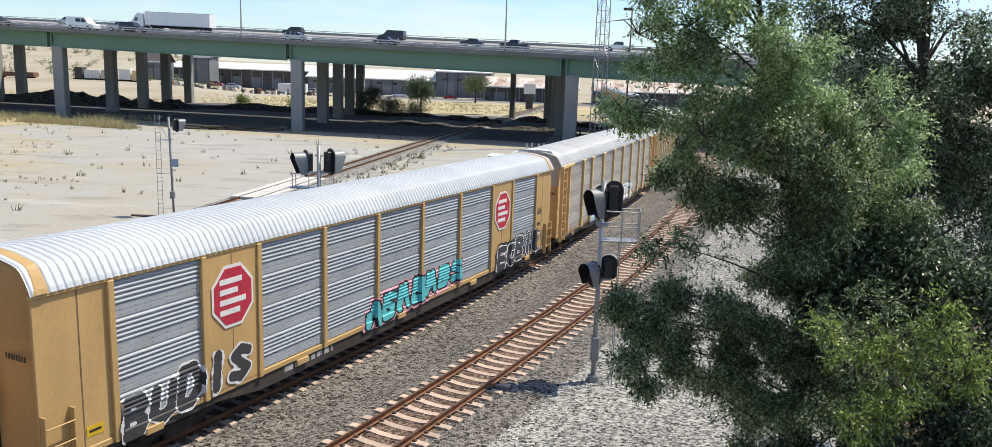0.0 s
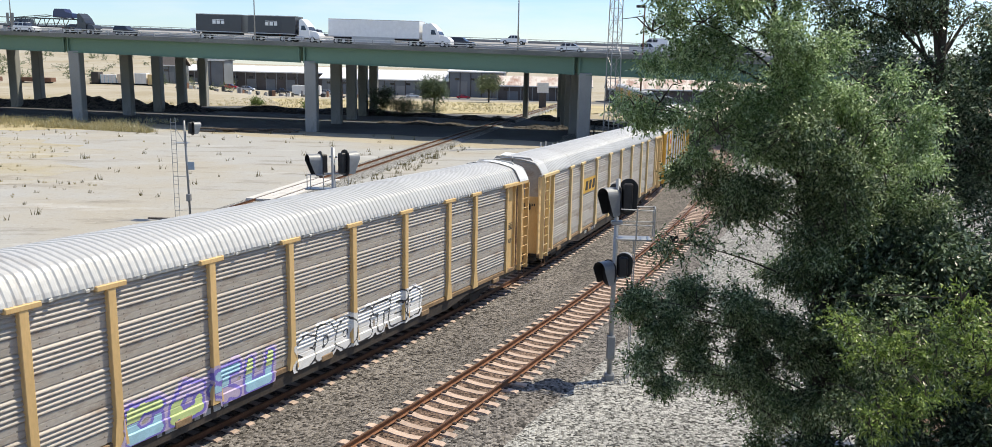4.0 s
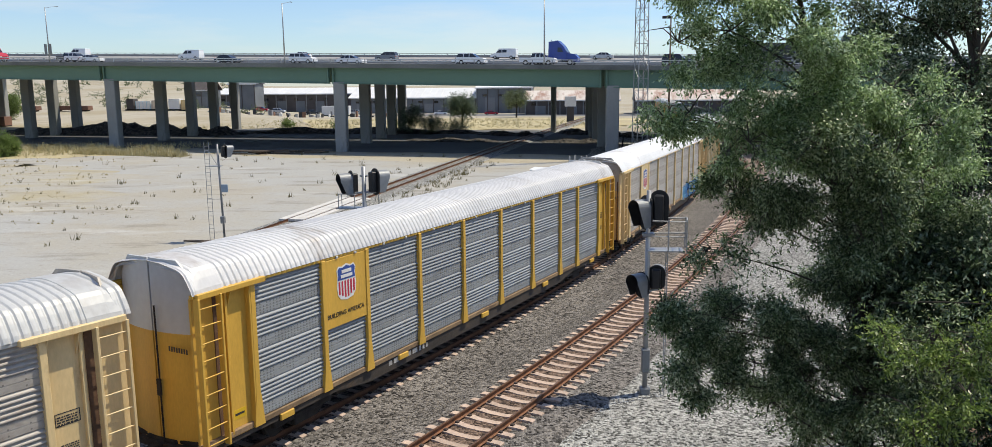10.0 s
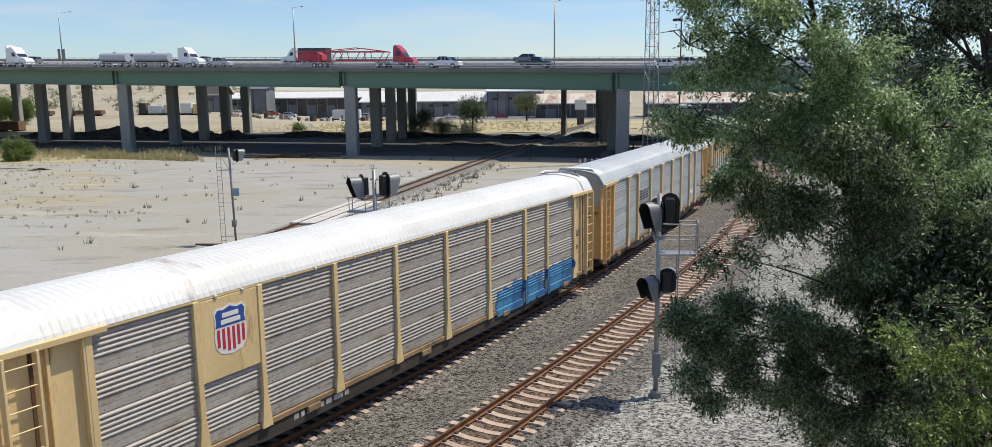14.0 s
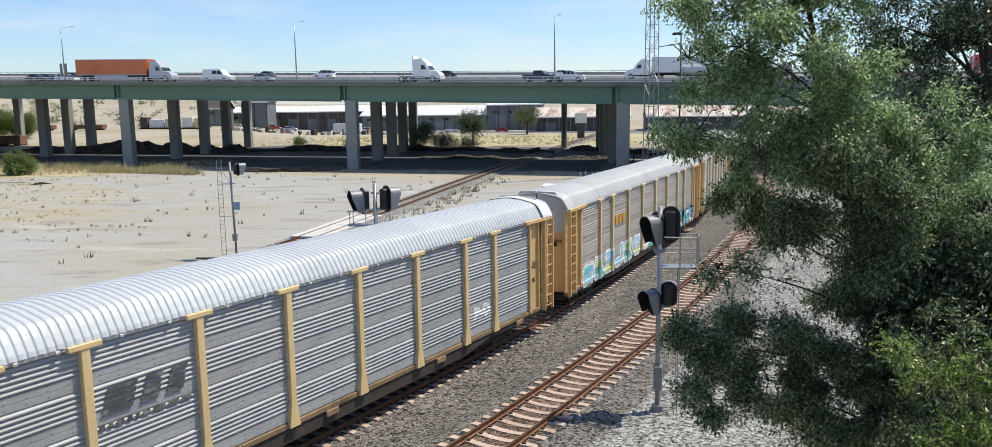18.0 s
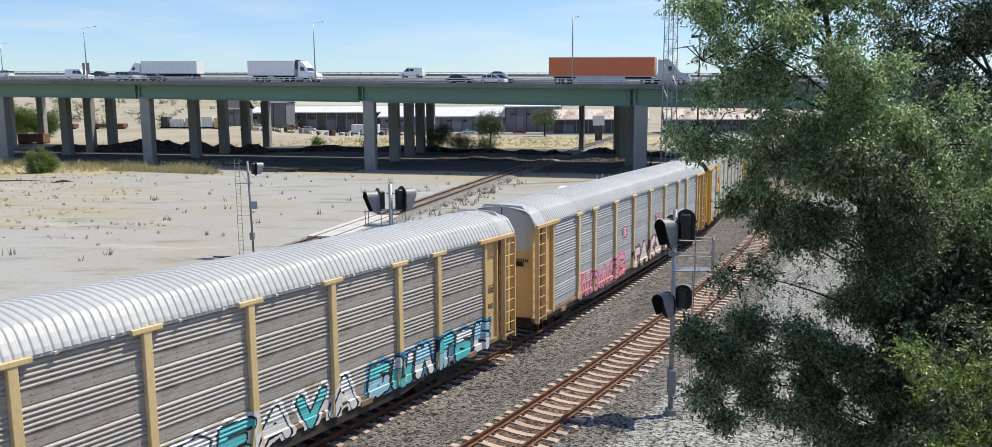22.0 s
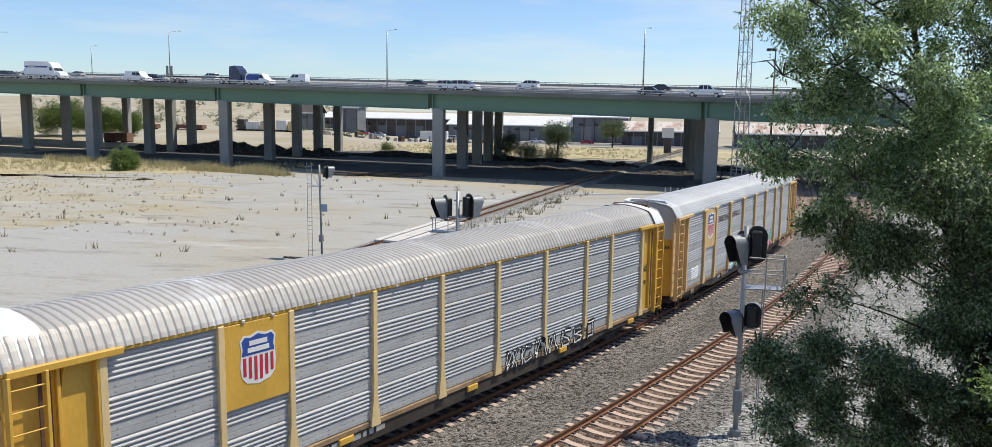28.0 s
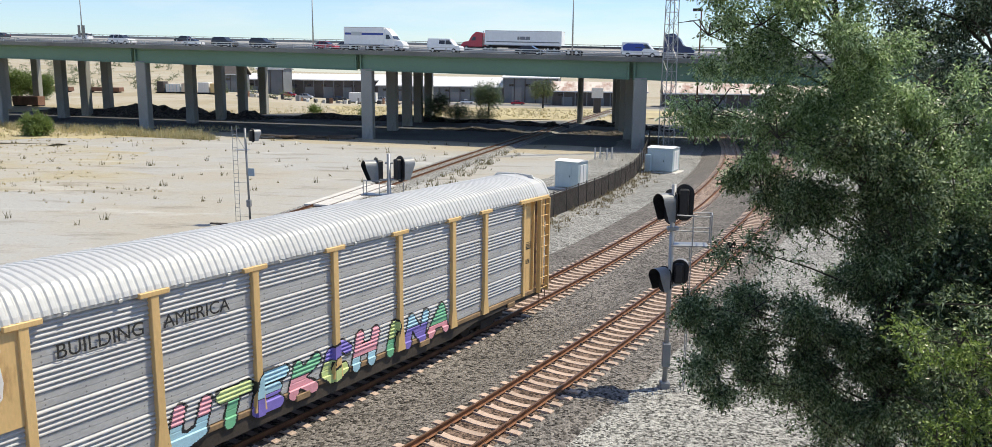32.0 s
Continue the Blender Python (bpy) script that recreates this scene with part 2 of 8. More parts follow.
M_CONC = mat("column concrete", (0.29, 0.295, 0.285), 0.12, 0.6, 12, 0.85, space="Object", dirt=(0.17, 0.17, 0.165), amount=0.4, dirt_scale=0.5, stretch=(1, 1, 0.35))
M_GIRDER = mat("green painted girder", (0.125, 0.225, 0.175), 0.06, 0.2, 6, 0.6, dirt=(0.10, 0.155, 0.125), amount=0.3, dirt_scale=0.25, stretch=(0.3, 1, 1))
M_DECK = mat("deck concrete", (0.30, 0.29, 0.28), 0.16, 0.3, 8, 0.85)
M_KERB = mat("stained kerb concrete", (0.17, 0.18, 0.17), 0.2, 0.3, 8, 0.85, dirt=(0.09, 0.095, 0.09), amount=0.4, dirt_scale=0.4, stretch=(0.4, 1, 1))
M_WHITERAIL = mat("pale painted rail", (0.55, 0.56, 0.56), 0.1, 2, 20, 0.5, 0.1)
M_STEELGREY = mat("galvanised steel", (0.33, 0.34, 0.35), 0.1, 3, 40, 0.45, 0.5, 0.05)
M_BLACK = mat("black painted metal", (0.018, 0.018, 0.02), 0.3, 4, 40, 0.5, 0.0, 0.05)
M_SIGNALGREY = mat("grey signal housing", (0.22, 0.23, 0.24), 0.1, 4, 40, 0.5, 0.3, 0.05)
M_GLASS = mat("dark signal lens", (0.02, 0.02, 0.025), 0.1, 4, 40, 0.1, 0.0, 0.0, spec=0.8)
M_RUST = mat("rusty iron", (0.16, 0.08, 0.045), 0.35, 2, 20, 0.8, 0.2)
M_BARK = mat("tree bark", (0.055, 0.045, 0.035), 0.35, 6, 40, 0.95, bump=0.8, stretch=(1, 1, 0.25))

# ---- the lie of the tracks ----
CURVE = (3.157e-06, -2.4834e-03, 0.62569, -21.704)   # x of the train's track as a cubic in y
Y = np.arange(-420.0, 420.0, 0.05)
YC = np.clip(Y, -70, 165)
SLOPE = 3 * CURVE[0] * YC ** 2 + 2 * CURVE[1] * YC + CURVE[2]
X = ((CURVE[0] * YC + CURVE[1]) * YC + CURVE[2]) * YC + CURVE[3] + SLOPE * (Y - YC)
ARC = np.concatenate(([0.0], np.cumsum(np.hypot(np.diff(X), np.diff(Y)))))
ARC -= np.interp(20.0, Y, ARC)


def along(s, off=0.0, z=0.0):
    """The place s metres along the train's track and off metres to its right, and the track's heading there (radians, from +x)."""
    x, y, g = np.interp(s, ARC, X), np.interp(s, ARC, Y), np.interp(s, ARC, SLOPE)
    h = math.hypot(1, g)
    return Vector((x + off / h, y - off * g / h, z)), math.atan2(1 / h, g / h)


def frames_along(s0, s1, step, off=0.0, z=0.0):
    out, n = [], max(2, int((s1 - s0) / step) + 1)
    for k in range(n):
        p, a = along(s0 + (s1 - s0) * k / (n - 1), off, z)
        out.append((p, Vector((math.sin(a), -math.cos(a), 0)), Vector((0, 0, 1))))
    return out


GROUND = -0.5
NEAR_OFF, NEAR_Z = 5.85, 0.3      # the empty track: metres to the right of the train's, and its height


def spur_frames(y0, y1, n=50, off=0.0, z=-0.2):
    out = []
    for k in range(n):
        y = y0 + (y1 - y0) * k / (n - 1)
        g = 0.158 + 0.00016 * (y - 70)
        p = Vector((-17.9 + 0.158 * (y - 70) + 0.00008 * (y - 70) ** 2, y, z))
        u = Vector((1, -g, 0)).normalized()
        out.append((p + u * off, u, Vector((0, 0, 1))))
    return out


# ground: one sheet to the horizon
def ground_z(x, y):
    """The land is flat about the tracks and climbs to dry slopes in the distance."""
    f = min(1.0, max(0.0, (-x / max(y, 1.0) - 0.30) / 0.15))
    return GROUND + f * min(max(y - 215.0, 0.0), 420.0) * 0.047 + (1 - f) * min(max(y - 320.0, 0.0), 900.0) * 0.007


g = Mesh()
ring = [60, 120, 160, 200, 230, 260, 300, 340, 380, 430, 480, 540, 620, 720, 1000, 1600, 2600]
nseg = 120
vs, fs = [(0, 60, GROUND)], []
for r in ring:
    for k in range(nseg):
        a = 2 * math.pi * k / nseg
        x, y = r * math.cos(a), 60 + r * math.sin(a)
        vs.append((x, y, ground_z(x, y)))
for k in range(nseg):
    fs.append((0, 1 + k, 1 + (k + 1) % nseg))
for i in range(len(ring) - 1):
    for k in range(nseg):
        a, b = 1 + i * nseg + k, 1 + i * nseg + (k + 1) % nseg
        fs.append((a, a + nseg, b + nseg, b))
g.add(vs, fs)
part("ground", g, M_DIRT, None, "pale dry dirt ground with sparse weeds", kind="structure", smooth=True)


def patch(name, outline, z, material, label, rough=0.0, seed=1):
    """A flat patch of ground with an uneven edge."""
    rng = random.Random(seed)
    pts = []
    for i, (x, y) in enumerate(outline):
        x2, y2 = outline[(i + 1) % len(outline)]
        n = max(1, int(math.hypot(x2 - x, y2 - y) / 3))
        for k in range(n):
            f = k / n
            pts.append((x + (x2 - x) * f + rng.uniform(-rough, rough), y + (y2 - y) * f + rng.uniform(-rough, rough), z))
    me = bpy.data.meshes.new(name)
    bm = bmesh.new()
    face = bm.faces.new([bm.verts.new(p) for p in pts])
    if face.normal.z < 0:
        face.normal_flip()
    bmesh.ops.triangulate(bm, faces=bm.faces)
    bmesh.ops.recalc_face_normals(bm, faces=bm.faces)
    for f in bm.faces:
        if f.normal.z < 0:
            f.normal_flip()
    bm.to_mesh(me)
    bm.free()
    return part(name, me, material, None, label, kind="structure")


patch("dirt_lot", [(-120, 20), (-20, 10), (-14, 30), (-9, 42), (-1, 58), (6, 84), (11, 112), (-10, 112), (-40, 122), (-62, 134), (-120, 118)],
      GROUND + 0.02, M_LOT, "bare compacted pale gravel and dirt lot", 1.2, 3)
sh = Mesh()
sh.sweep([(7.6, -0.06), (9.0, -0.12), (14, -0.18), (26, -0.3), (48, -0.44), (60, -0.52)], frames_along(-70, 150, 3.0))
part("gravel_shoulder", sh, M_SHOULDER, None, "pale grey crushed gravel beside the tracks", kind="structure", smooth=True)
litter = Mesh()
litter.sweep([(17.2, -0.205), (17.6, -0.17), (26, -0.26), (48, -0.40), (56, -0.44)], frames_along(-26, 34, 1.5))
part("leaf_litter", litter, M_LITTER, None, "dark soil and leaf litter under the trees", kind="structure", smooth=True)
bed = Mesh()
rngb = random.Random(5)
prof = [(-4.3, -0.52), (-3.2, -0.40), (-2.2, -0.24), (-1.5, -0.215), (-0.7, -0.25), (0, -0.26), (0.7, -0.25), (1.5, -0.215), (2.2, -0.25), (2.9, -0.29), (3.5, -0.2),
        (4.1, 0.0), (4.6, 0.075), (5.15, 0.04), (5.85, 0.03), (6.5, 0.04), (7.1, 0.075), (7.7, 0.03), (8.4, -0.10), (9.4, -0.2)]
fr = frames_along(-75, 160, 0.6)
base = len(prof)
vs, fs = [], []
for i, (p, u, w) in enumerate(fr):
    for a, b in prof:
        j = 0.008
        vs.append(p + u * (a + rngb.uniform(-0.05, 0.05)) + w * (b + rngb.uniform(-j, j)))
for i in range(len(fr) - 1):
    for k in range(base - 1):
        a = i * base + k
        fs.append((a, a + 1, a + 1 + base, a + base))
bed.add(vs, fs)
part("ballast_bed", bed, M_BALLAST, None, "dark crushed stone ballast under both tracks", kind="structure", smooth=True)
for off, z in ((0.0, -0.222), (NEAR_OFF, 0.07)):
    st = Mesh()
    st.sweep([(off - 1.05, z - 0.03), (off - 0.95, z), (off + 0.95, z), (off + 1.05, z - 0.03)], frames_along(-70, 150, 1.0))
    part("track_ballast", st, M_STAINED, None, "rust-stained ballast between the rails", kind="structure", smooth=True)
sb = Mesh()
sb.sweep([(-2.6, -0.3), (-1.5, -0.03), (1.5, -0.03), (2.6, -0.3)], spur_frames(35, 300, 60, 0, -0.22))
part("spur_bed", sb, M_SHOULDER, None, "thin pale gravel bed of the side track", kind="structure", smooth=True)

# rails
RAIL = [(-0.035, 0.0), (0.035, 0.0), (0.035, -0.035), (0.012, -0.05), (0.012, -0.14), (0.07, -0.16), (0.07, -0.175), (-0.07, -0.175), (-0.07, -0.16),
        (-0.012, -0.14), (-0.012, -0.05), (-0.035, -0.035)]


def track(name, label, rows_of, z):
    t = thing(name, label, "railway track", kind="structure")
    for off in (-0.755, 0.755):
        m = Mesh()
        m.sweep(RAIL, rows_of(off, z), closed=True, caps=True)
        part("rail", m, M_RAIL, t)
        h = Mesh()
        h.sweep([(-0.03, 0.003), (0.03, 0.003)], rows_of(off, z))
        part("rail_head", h, M_RAILTOP, t, "worn brown running surface")
    return t


train_track = track("main_track", "rust-brown railway track under the train with concrete ties", lambda off, z: frames_along(-60, 200, 1.5, off, z), 0.0)
near_track = track("empty_track", "empty rust-brown railway track with concrete ties", lambda off, z: frames_along(-60, 200, 1.5, NEAR_OFF + off, z), NEAR_Z)
spur_track = track("side_track", "old rusty side track crossing the dirt lot", lambda off, z: spur_frames(35, 300, 80, off, z), -0.06)


def tie_mesh():
    """A concrete tie, dipped in the middle, with sloping sides."""
    m = Mesh()
    vs = []
    for x, top in ((-1.3, -0.02), (-1.22, 0.0), (-0.55, 0.0), (-0.25, -0.035), (0.25, -0.035), (0.55, 0.0), (1.22, 0.0), (1.3, -0.02)):
        vs += [(x, -0.14, -0.2), (x, -0.115, top), (x, 0.115, top), (x, 0.14, -0.2)]
    fs = []
    for i in range(7):
        for k in range(3):
            a = i * 4 + k
            fs.append((a, a + 1, a + 5, a + 4))
    fs += [(0, 1, 2, 3), (28, 31, 30, 29)]
    m.add(vs, fs)
    return m


def clip_mesh():
    m = Mesh()
    for x in (-0.755, 0.755):
        for s in (-1, 1):
            m.cbox(x + s * 0.07, -0.06, 0.0, x + s * 0.19, 0.06, 0.05, 0.015)
    return m


# ---- overpass ----
def over(u, d, z=0.0):
    """Overpass places: u metres along it (towards its climbing end), d metres back from its near columns."""
    return Vector((10.07 - 0.9694 * u, 121.6 + 0.246 * u + d, z))


def soffit(u):
    return 9.46 + 0.0208 * min(max(u, -170.0), 340.0)


def road(u, d):
    """Height of the road surface."""
    if d < 32:
        return soffit(u) + 3.0 + 0.0285 * (d + 2)
    return soffit(u) + 4.02 + 0.072 * (d - 33)


overpass = thing("overpass", "long green steel girder overpass on square concrete columns", "overpass", kind="structure")
U0, U1 = -760, 1120
BENTS = (*range(-748, -40, 44), 0, 44, 89, 124, 163, 205, 250, 295, *range(340, 1120, 45))
for d0, d1, lab in ((-2, 30.2, "near deck slab"), (33.6, 62, "far deck slab")):
    m = Mesh()
    vs = []
    for u in range(U0, U1 + 1, 10):
        vs += [over(u, d0, road(u, d0)), over(u, d1, road(u, d1)), over(u, d1, road(u, d1) - 0.45), over(u, d0, road(u, d0) - 0.45)]
    n = len(vs) // 4
    m.add(vs, [(i * 4 + k, i * 4 + (k + 1) % 4, i * 4 + 4 + (k + 1) % 4, i * 4 + 4 + k) for i in range(n - 1) for k in range(4)])
    part("deck", m, M_DECK, overpass, lab)
for i in range(len(BENTS) - 1):
    a, b = BENTS[i] + 1.6, BENTS[i + 1] + 1.2
    for d in (-0.6, 6.5, 13, 19.5, 26, 34.5, 41, 47.5, 54, 60):
        if d > 0 and not -140 < a < 300:
            continue
        m = Mesh()
        drop = 0.0 if d < 32 else -0.9
        for w0, w1, z0, z1 in ((0.32, 0.32, 0.0, 0.1), (0.03, 0.03, 0.1, 2.45), (0.28, 0.28, 2.45, 2.55)):
            vs = []
            for u in (a, (a + b) / 2, b):
                s = road(u, d) - 3.05
                vs += [over(u, d - w0, s + z0), over(u, d + w0, s + z0), over(u, d + w1, s + z1), over(u, d - w1, s + z1)]
            m.add(vs, [(k * 4 + j, k * 4 + (j + 1) % 4, k * 4 + 4 + (j + 1) % 4, k * 4 + 4 + j) for k in range(2) for j in range(4)] + [(0, 1, 2, 3), (11, 10, 9, 8)])
        part("girder", m, M_GIRDER, overpass)
    for u in (a + 0.25, b - 0.25):
        m = Mesh()
        p = over(u, -0.9, road(u, -0.6) - 2.95)
        m.cbox(p.x - 0.12, p.y - 0.14, p.z, p.x + 0.12, p.y + 0.3, p.z + 2.4, 0.02)
        part("stiffener", m, M_GIRDER, overpass)
m = Mesh()
vs = []
for u in range(U0, U1 + 1, 10):
    z = road(u, -2)
    vs += [over(u, -2.15, z - 0.5), over(u, -1.9, z - 0.5), over(u, -1.75, z + 0.18), over(u, -2.15, z + 0.18)]
n = len(vs) // 4
m.add(vs, [(i * 4 + k, i * 4 + (k + 1) % 4, i * 4 + 4 + (k + 1) % 4, i * 4 + 4 + k) for i in range(n - 1) for k in range(4)])
part("deck_edge", m, M_KERB, overpass, "stained grey-green kerb along the deck edge")
for d, tall, lab in ((-1.95, 0.86, "near railing"), (30.0, 0.75, "railing"), (33.8, 0.75, "railing"), (61.8, 0.8, "far railing")):
    m = Mesh()
    for h, r in ((tall, 0.06), (tall * 0.6, 0.045)):
        m.sweep([(-r, -r), (r, -r), (r, r), (-r, r)], [(over(u, d, road(u, d) + h), Vector((0, 1, 0)), Vector((0, 0, 1))) for u in range(U0, U1 + 1, 10)], closed=True)
    part("handrail", m, M_WHITERAIL if d < 0 else M_STEELGREY, overpass)
    m = Mesh()
    for u in np.arange(U0 + 1, U1, 3.0):
        p = over(float(u), d, road(float(u), d))
        m.box(p.x - 0.07, p.y - 0.07, p.z - 0.05, p.x + 0.07, p.y + 0.07, p.z + tall)
    if d > 0:
        vs = []
        for u in range(U0, U1 + 1, 10):
            z = road(u, d)
            vs += [over(u, d - 0.15, z - 0.1), over(u, d + 0.15, z - 0.1), over(u, d + 0.1, z + tall * 0.62), over(u, d - 0.1, z + tall * 0.62)]
        n = len(vs) // 4
        wall = Mesh().add(vs, [(i * 4 + k, i * 4 + (k + 1) % 4, i * 4 + 4 + (k + 1) % 4, i * 4 + 4 + k) for i in range(n - 1) for k in range(4)])
        part("barrier", wall, M_DECK, overpass)
    part("railing_posts", m, M_STEELGREY, overpass, kind="stuff")


def column_mesh(h, w=1.85):
    m = Mesh()
    m.cbox(-w / 2, -w / 2, -0.6, w / 2, w / 2, h, 0.12)
    return m


COL_D = {124: (0.0, 20, 29, 38)}
for u in BENTS:
    for d in COL_D.get(u, (0.0, 18.5, 32.5, 45.0, 58.5)):
        p = over(u, d, GROUND)
        part("column", column_mesh(road(u, d) - 3.05 - GROUND + 0.3), M_CONC, overpass, m=Matrix.Translation(p))

part("column", Mesh().tube((0, 0, -0.6), (0, 0, road(10, 61) - 3.0 - GROUND), 0.62, 14), M_CONC, overpass, "slim round concrete column", m=Matrix.Translation((2.3, 181.5, GROUND)))

# ---- the train ----
HL, EAVE, PEAK, SIDE = 14.58, 5.12, 5.87, 1.5
PITCH, SPEED, START = 30.854, 8.941, 27.13      # car spacing, metres a second, and the first gap's place at the start
POSTS = (-12.6, -9.72, -7.6, -4.56, -1.52, 1.52, 4.56, 7.6, 9.72, 12.6)
SLACK = {-1: 0.1, 0: 0.12, 1: -0.3, 2: -0.3, 3: -0.36, 4: -0.4, 5: -0.44, 6: -0.4, 7: -0.36, 8: -0.36, 9: -0.32}   # each car's place in the couplers' play
ZB, ZT = 1.18, 5.0


def side_profile():
    """The corrugated side sheet from sill to eave: heights and how far each stands out."""
    pts, z = [], ZB
    tier = (ZT - ZB) / 4
    for k in range(4):
        pts += [(z, 0.0), (z + 0.012, 0.012), (z + 0.165, 0.012), (z + 0.17, 0.0), (z + 0.182, 0.0), (z + 0.187, 0.012), (z + 0.335, 0.012)]
        step = (tier - 0.355) / 5
        for j in range(5):
            a = z + 0.355 + j * step
            pts += [(a, -0.012), (a + 0.14 * step, 0.032), (a + 0.3 * step, 0.04), (a + 0.5 * step, 0.031), (a + 0.88 * step, -0.012)]
        z += tier
    return pts + [(ZT, 0.0)]


PROFILE = side_profile()
PZ, PO = np.array([p[0] for p in PROFILE]), np.array([p[1] for p in PROFILE])


def panel_mesh(w):
    m = Mesh()
    vs, fs, n = [], [], len(PROFILE)
    for x in (-w / 2, w / 2):
        vs += [(x, -SIDE - o, z) for z, o in PROFILE]
    fs += [(k, n + k, n + k + 1, k + 1) for k in range(n - 1)]
    b = len(vs)
    vs += [(-w / 2, -SIDE + 0.06, ZB), (w / 2, -SIDE + 0.06, ZB), (w / 2, -SIDE + 0.06, ZT), (-w / 2, -SIDE + 0.06, ZT)]
    fs += [(b, b + 3, b + 2, b + 1), (0, b, b + 1, n), (n - 1, 2 * n - 1, b + 2, b + 3)]
    return m.add(vs, fs)


def post_t():
    """A side post with a T cap and a flared foot."""
    m = Mesh()
    m.cbox(-0.11, -SIDE - 0.15, 1.75, 0.11, -SIDE + 0.02, ZT + 0.02, 0.015)
    m.cbox(-0.40, -SIDE - 0.17, ZT - 0.03, 0.40, -SIDE + 0.02, ZT + 0.10, 0.015)
    y0, y1 = -SIDE - 0.15, -SIDE + 0.02
    m.add([(-0.11, y0, 1.76), (0.11, y0, 1.76), (0.20, y0, 1.02), (-0.20, y0, 1.02), (-0.11, y1, 1.76), (0.11, y1, 1.76), (0.20, y1, 1.02), (-0.20, y1, 1.02)],
          [(0, 1, 2, 3), (7, 6, 5, 4), (0, 3, 7, 4), (1, 5, 6, 2), (3, 2, 6, 7), (0, 4, 5, 1)])
    return m


def post_plain():
    m = Mesh()
    m.cbox(-0.09, -SIDE - 0.12, 1.0, 0.09, -SIDE + 0.02, ZT + 0.04, 0.015)
    return m


def post_flared():
    """A plain side post that widens at its foot."""
    m = post_plain()
    y0, y1 = -SIDE - 0.125, -SIDE + 0.02
    return m.add([(-0.09, y0, 1.9), (0.09, y0, 1.9), (0.19, y0, 1.0), (-0.19, y0, 1.0), (-0.09, y1, 1.9), (0.09, y1, 1.9), (0.19, y1, 1.0), (-0.19, y1, 1.0)],
                 [(0, 1, 2, 3), (7, 6, 5, 4), (0, 3, 7, 4), (1, 5, 6, 2), (3, 2, 6, 7), (0, 4, 5, 1)])


def roof_profile():
    pts = [(-SIDE - 0.085, EAVE - 0.03), (-SIDE - 0.05, EAVE + 0.08), (-1.42, EAVE + 0.31), (-1.31, EAVE + 0.47), (-1.20, EAVE + 0.555), (-1.03, EAVE + 0.61), (-0.5, PEAK - 0.04), (0, PEAK)]
    return pts + [(-y, z) for y, z in pts[-2::-1]]


def roof_mesh(rib=0.2049, high=0.03):
    m = Mesh()
    pr = roof_profile()
    n, vs, fs = len(pr), [], []
    xs, x = [], -HL
    while x < HL - 0.01:
        xs += [(x, 0.0), (x + rib * 0.12, 0.0), (x + rib * 0.30, high), (x + rib * 0.55, high * 1.15), (x + rib * 0.82, high)]
        x += rib
    xs.append((HL, 0.0))
    for x, h in xs:
        for y, z in pr:
            c = Vector((y, z - 4.2)).normalized() * h
            vs.append((x, y + c.x, z + c.y))
    for i in range(len(xs) - 1):
        for k in range(n - 1):
            a = i * n + k
            fs.append((a, a + n, a + n + 1, a + 1))
    return m.add(vs, fs)


def roof_cap(back=0.95):
    """The smooth end piece of the roof, which slopes down to the end door."""
    m = Mesh()
    pr = roof_profile()
    n, vs, fs = len(pr), [], []
    for x, grow, drop in ((HL - back, 0.034, 0.0), (HL - back + 0.02, 0.05, 0.0), (HL - back * 0.4, 0.05, 0.01), (HL - 0.12, 0.05, 0.10), (HL - 0.06, 0.03, 0.15)):
        for y, z in pr:
            c = Vector((y, z - 4.2)).normalized() * grow
            vs.append((x, y + c.x, z + c.y - drop * (z - EAVE + 0.05) / 0.75))
    k5 = len(vs) // n
    for i in range(k5 - 1):
        for k in range(n - 1):
            a = i * n + k
            fs.append((a, a + n, a + n + 1, a + 1))
    return m.add(vs, fs)


def end_leaf(side, z0, z1, up=False, hip=True):
    """Half of a bowed end door; the upper piece follows the roof line."""
    m = Mesh()
    pr = [p for p in roof_profile() if p[0] <= 0]
    ys = np.linspace(0.03, 1.40, 9)
    vs, fs = [], []
    for y in ys:
        x = HL - 0.32 + 0.27 * (1 - (y / 1.45) ** 2)
        top = z1 if not up else float(np.interp(y, [0, 0.9, 1.25, 1.42], [PEAK + 0.07, PEAK + 0.04, 5.52, 5.22])) if hip else float(np.interp(y, [-p[0] for p in pr[::-1]], [p[1] - 0.05 for p in pr[::-1]]))
        vs += [(x, y * side, z0), (x, y * side, top), (x - 0.06, y * side, z0), (x - 0.06, y * side, top)]
    for i in range(len(ys) - 1):
        a = i * 4
        fs += [(a, a + 1, a + 5, a + 4), (a + 2, a + 6, a + 7, a + 3), (a + 1, a + 3, a + 7, a + 5), (a, a + 4, a + 6, a + 2)]
    fs += [(0, 2, 3, 1), (len(vs) - 4, len(vs) - 3, len(vs) - 1, len(vs) - 2)]
    return m.add(vs, fs)


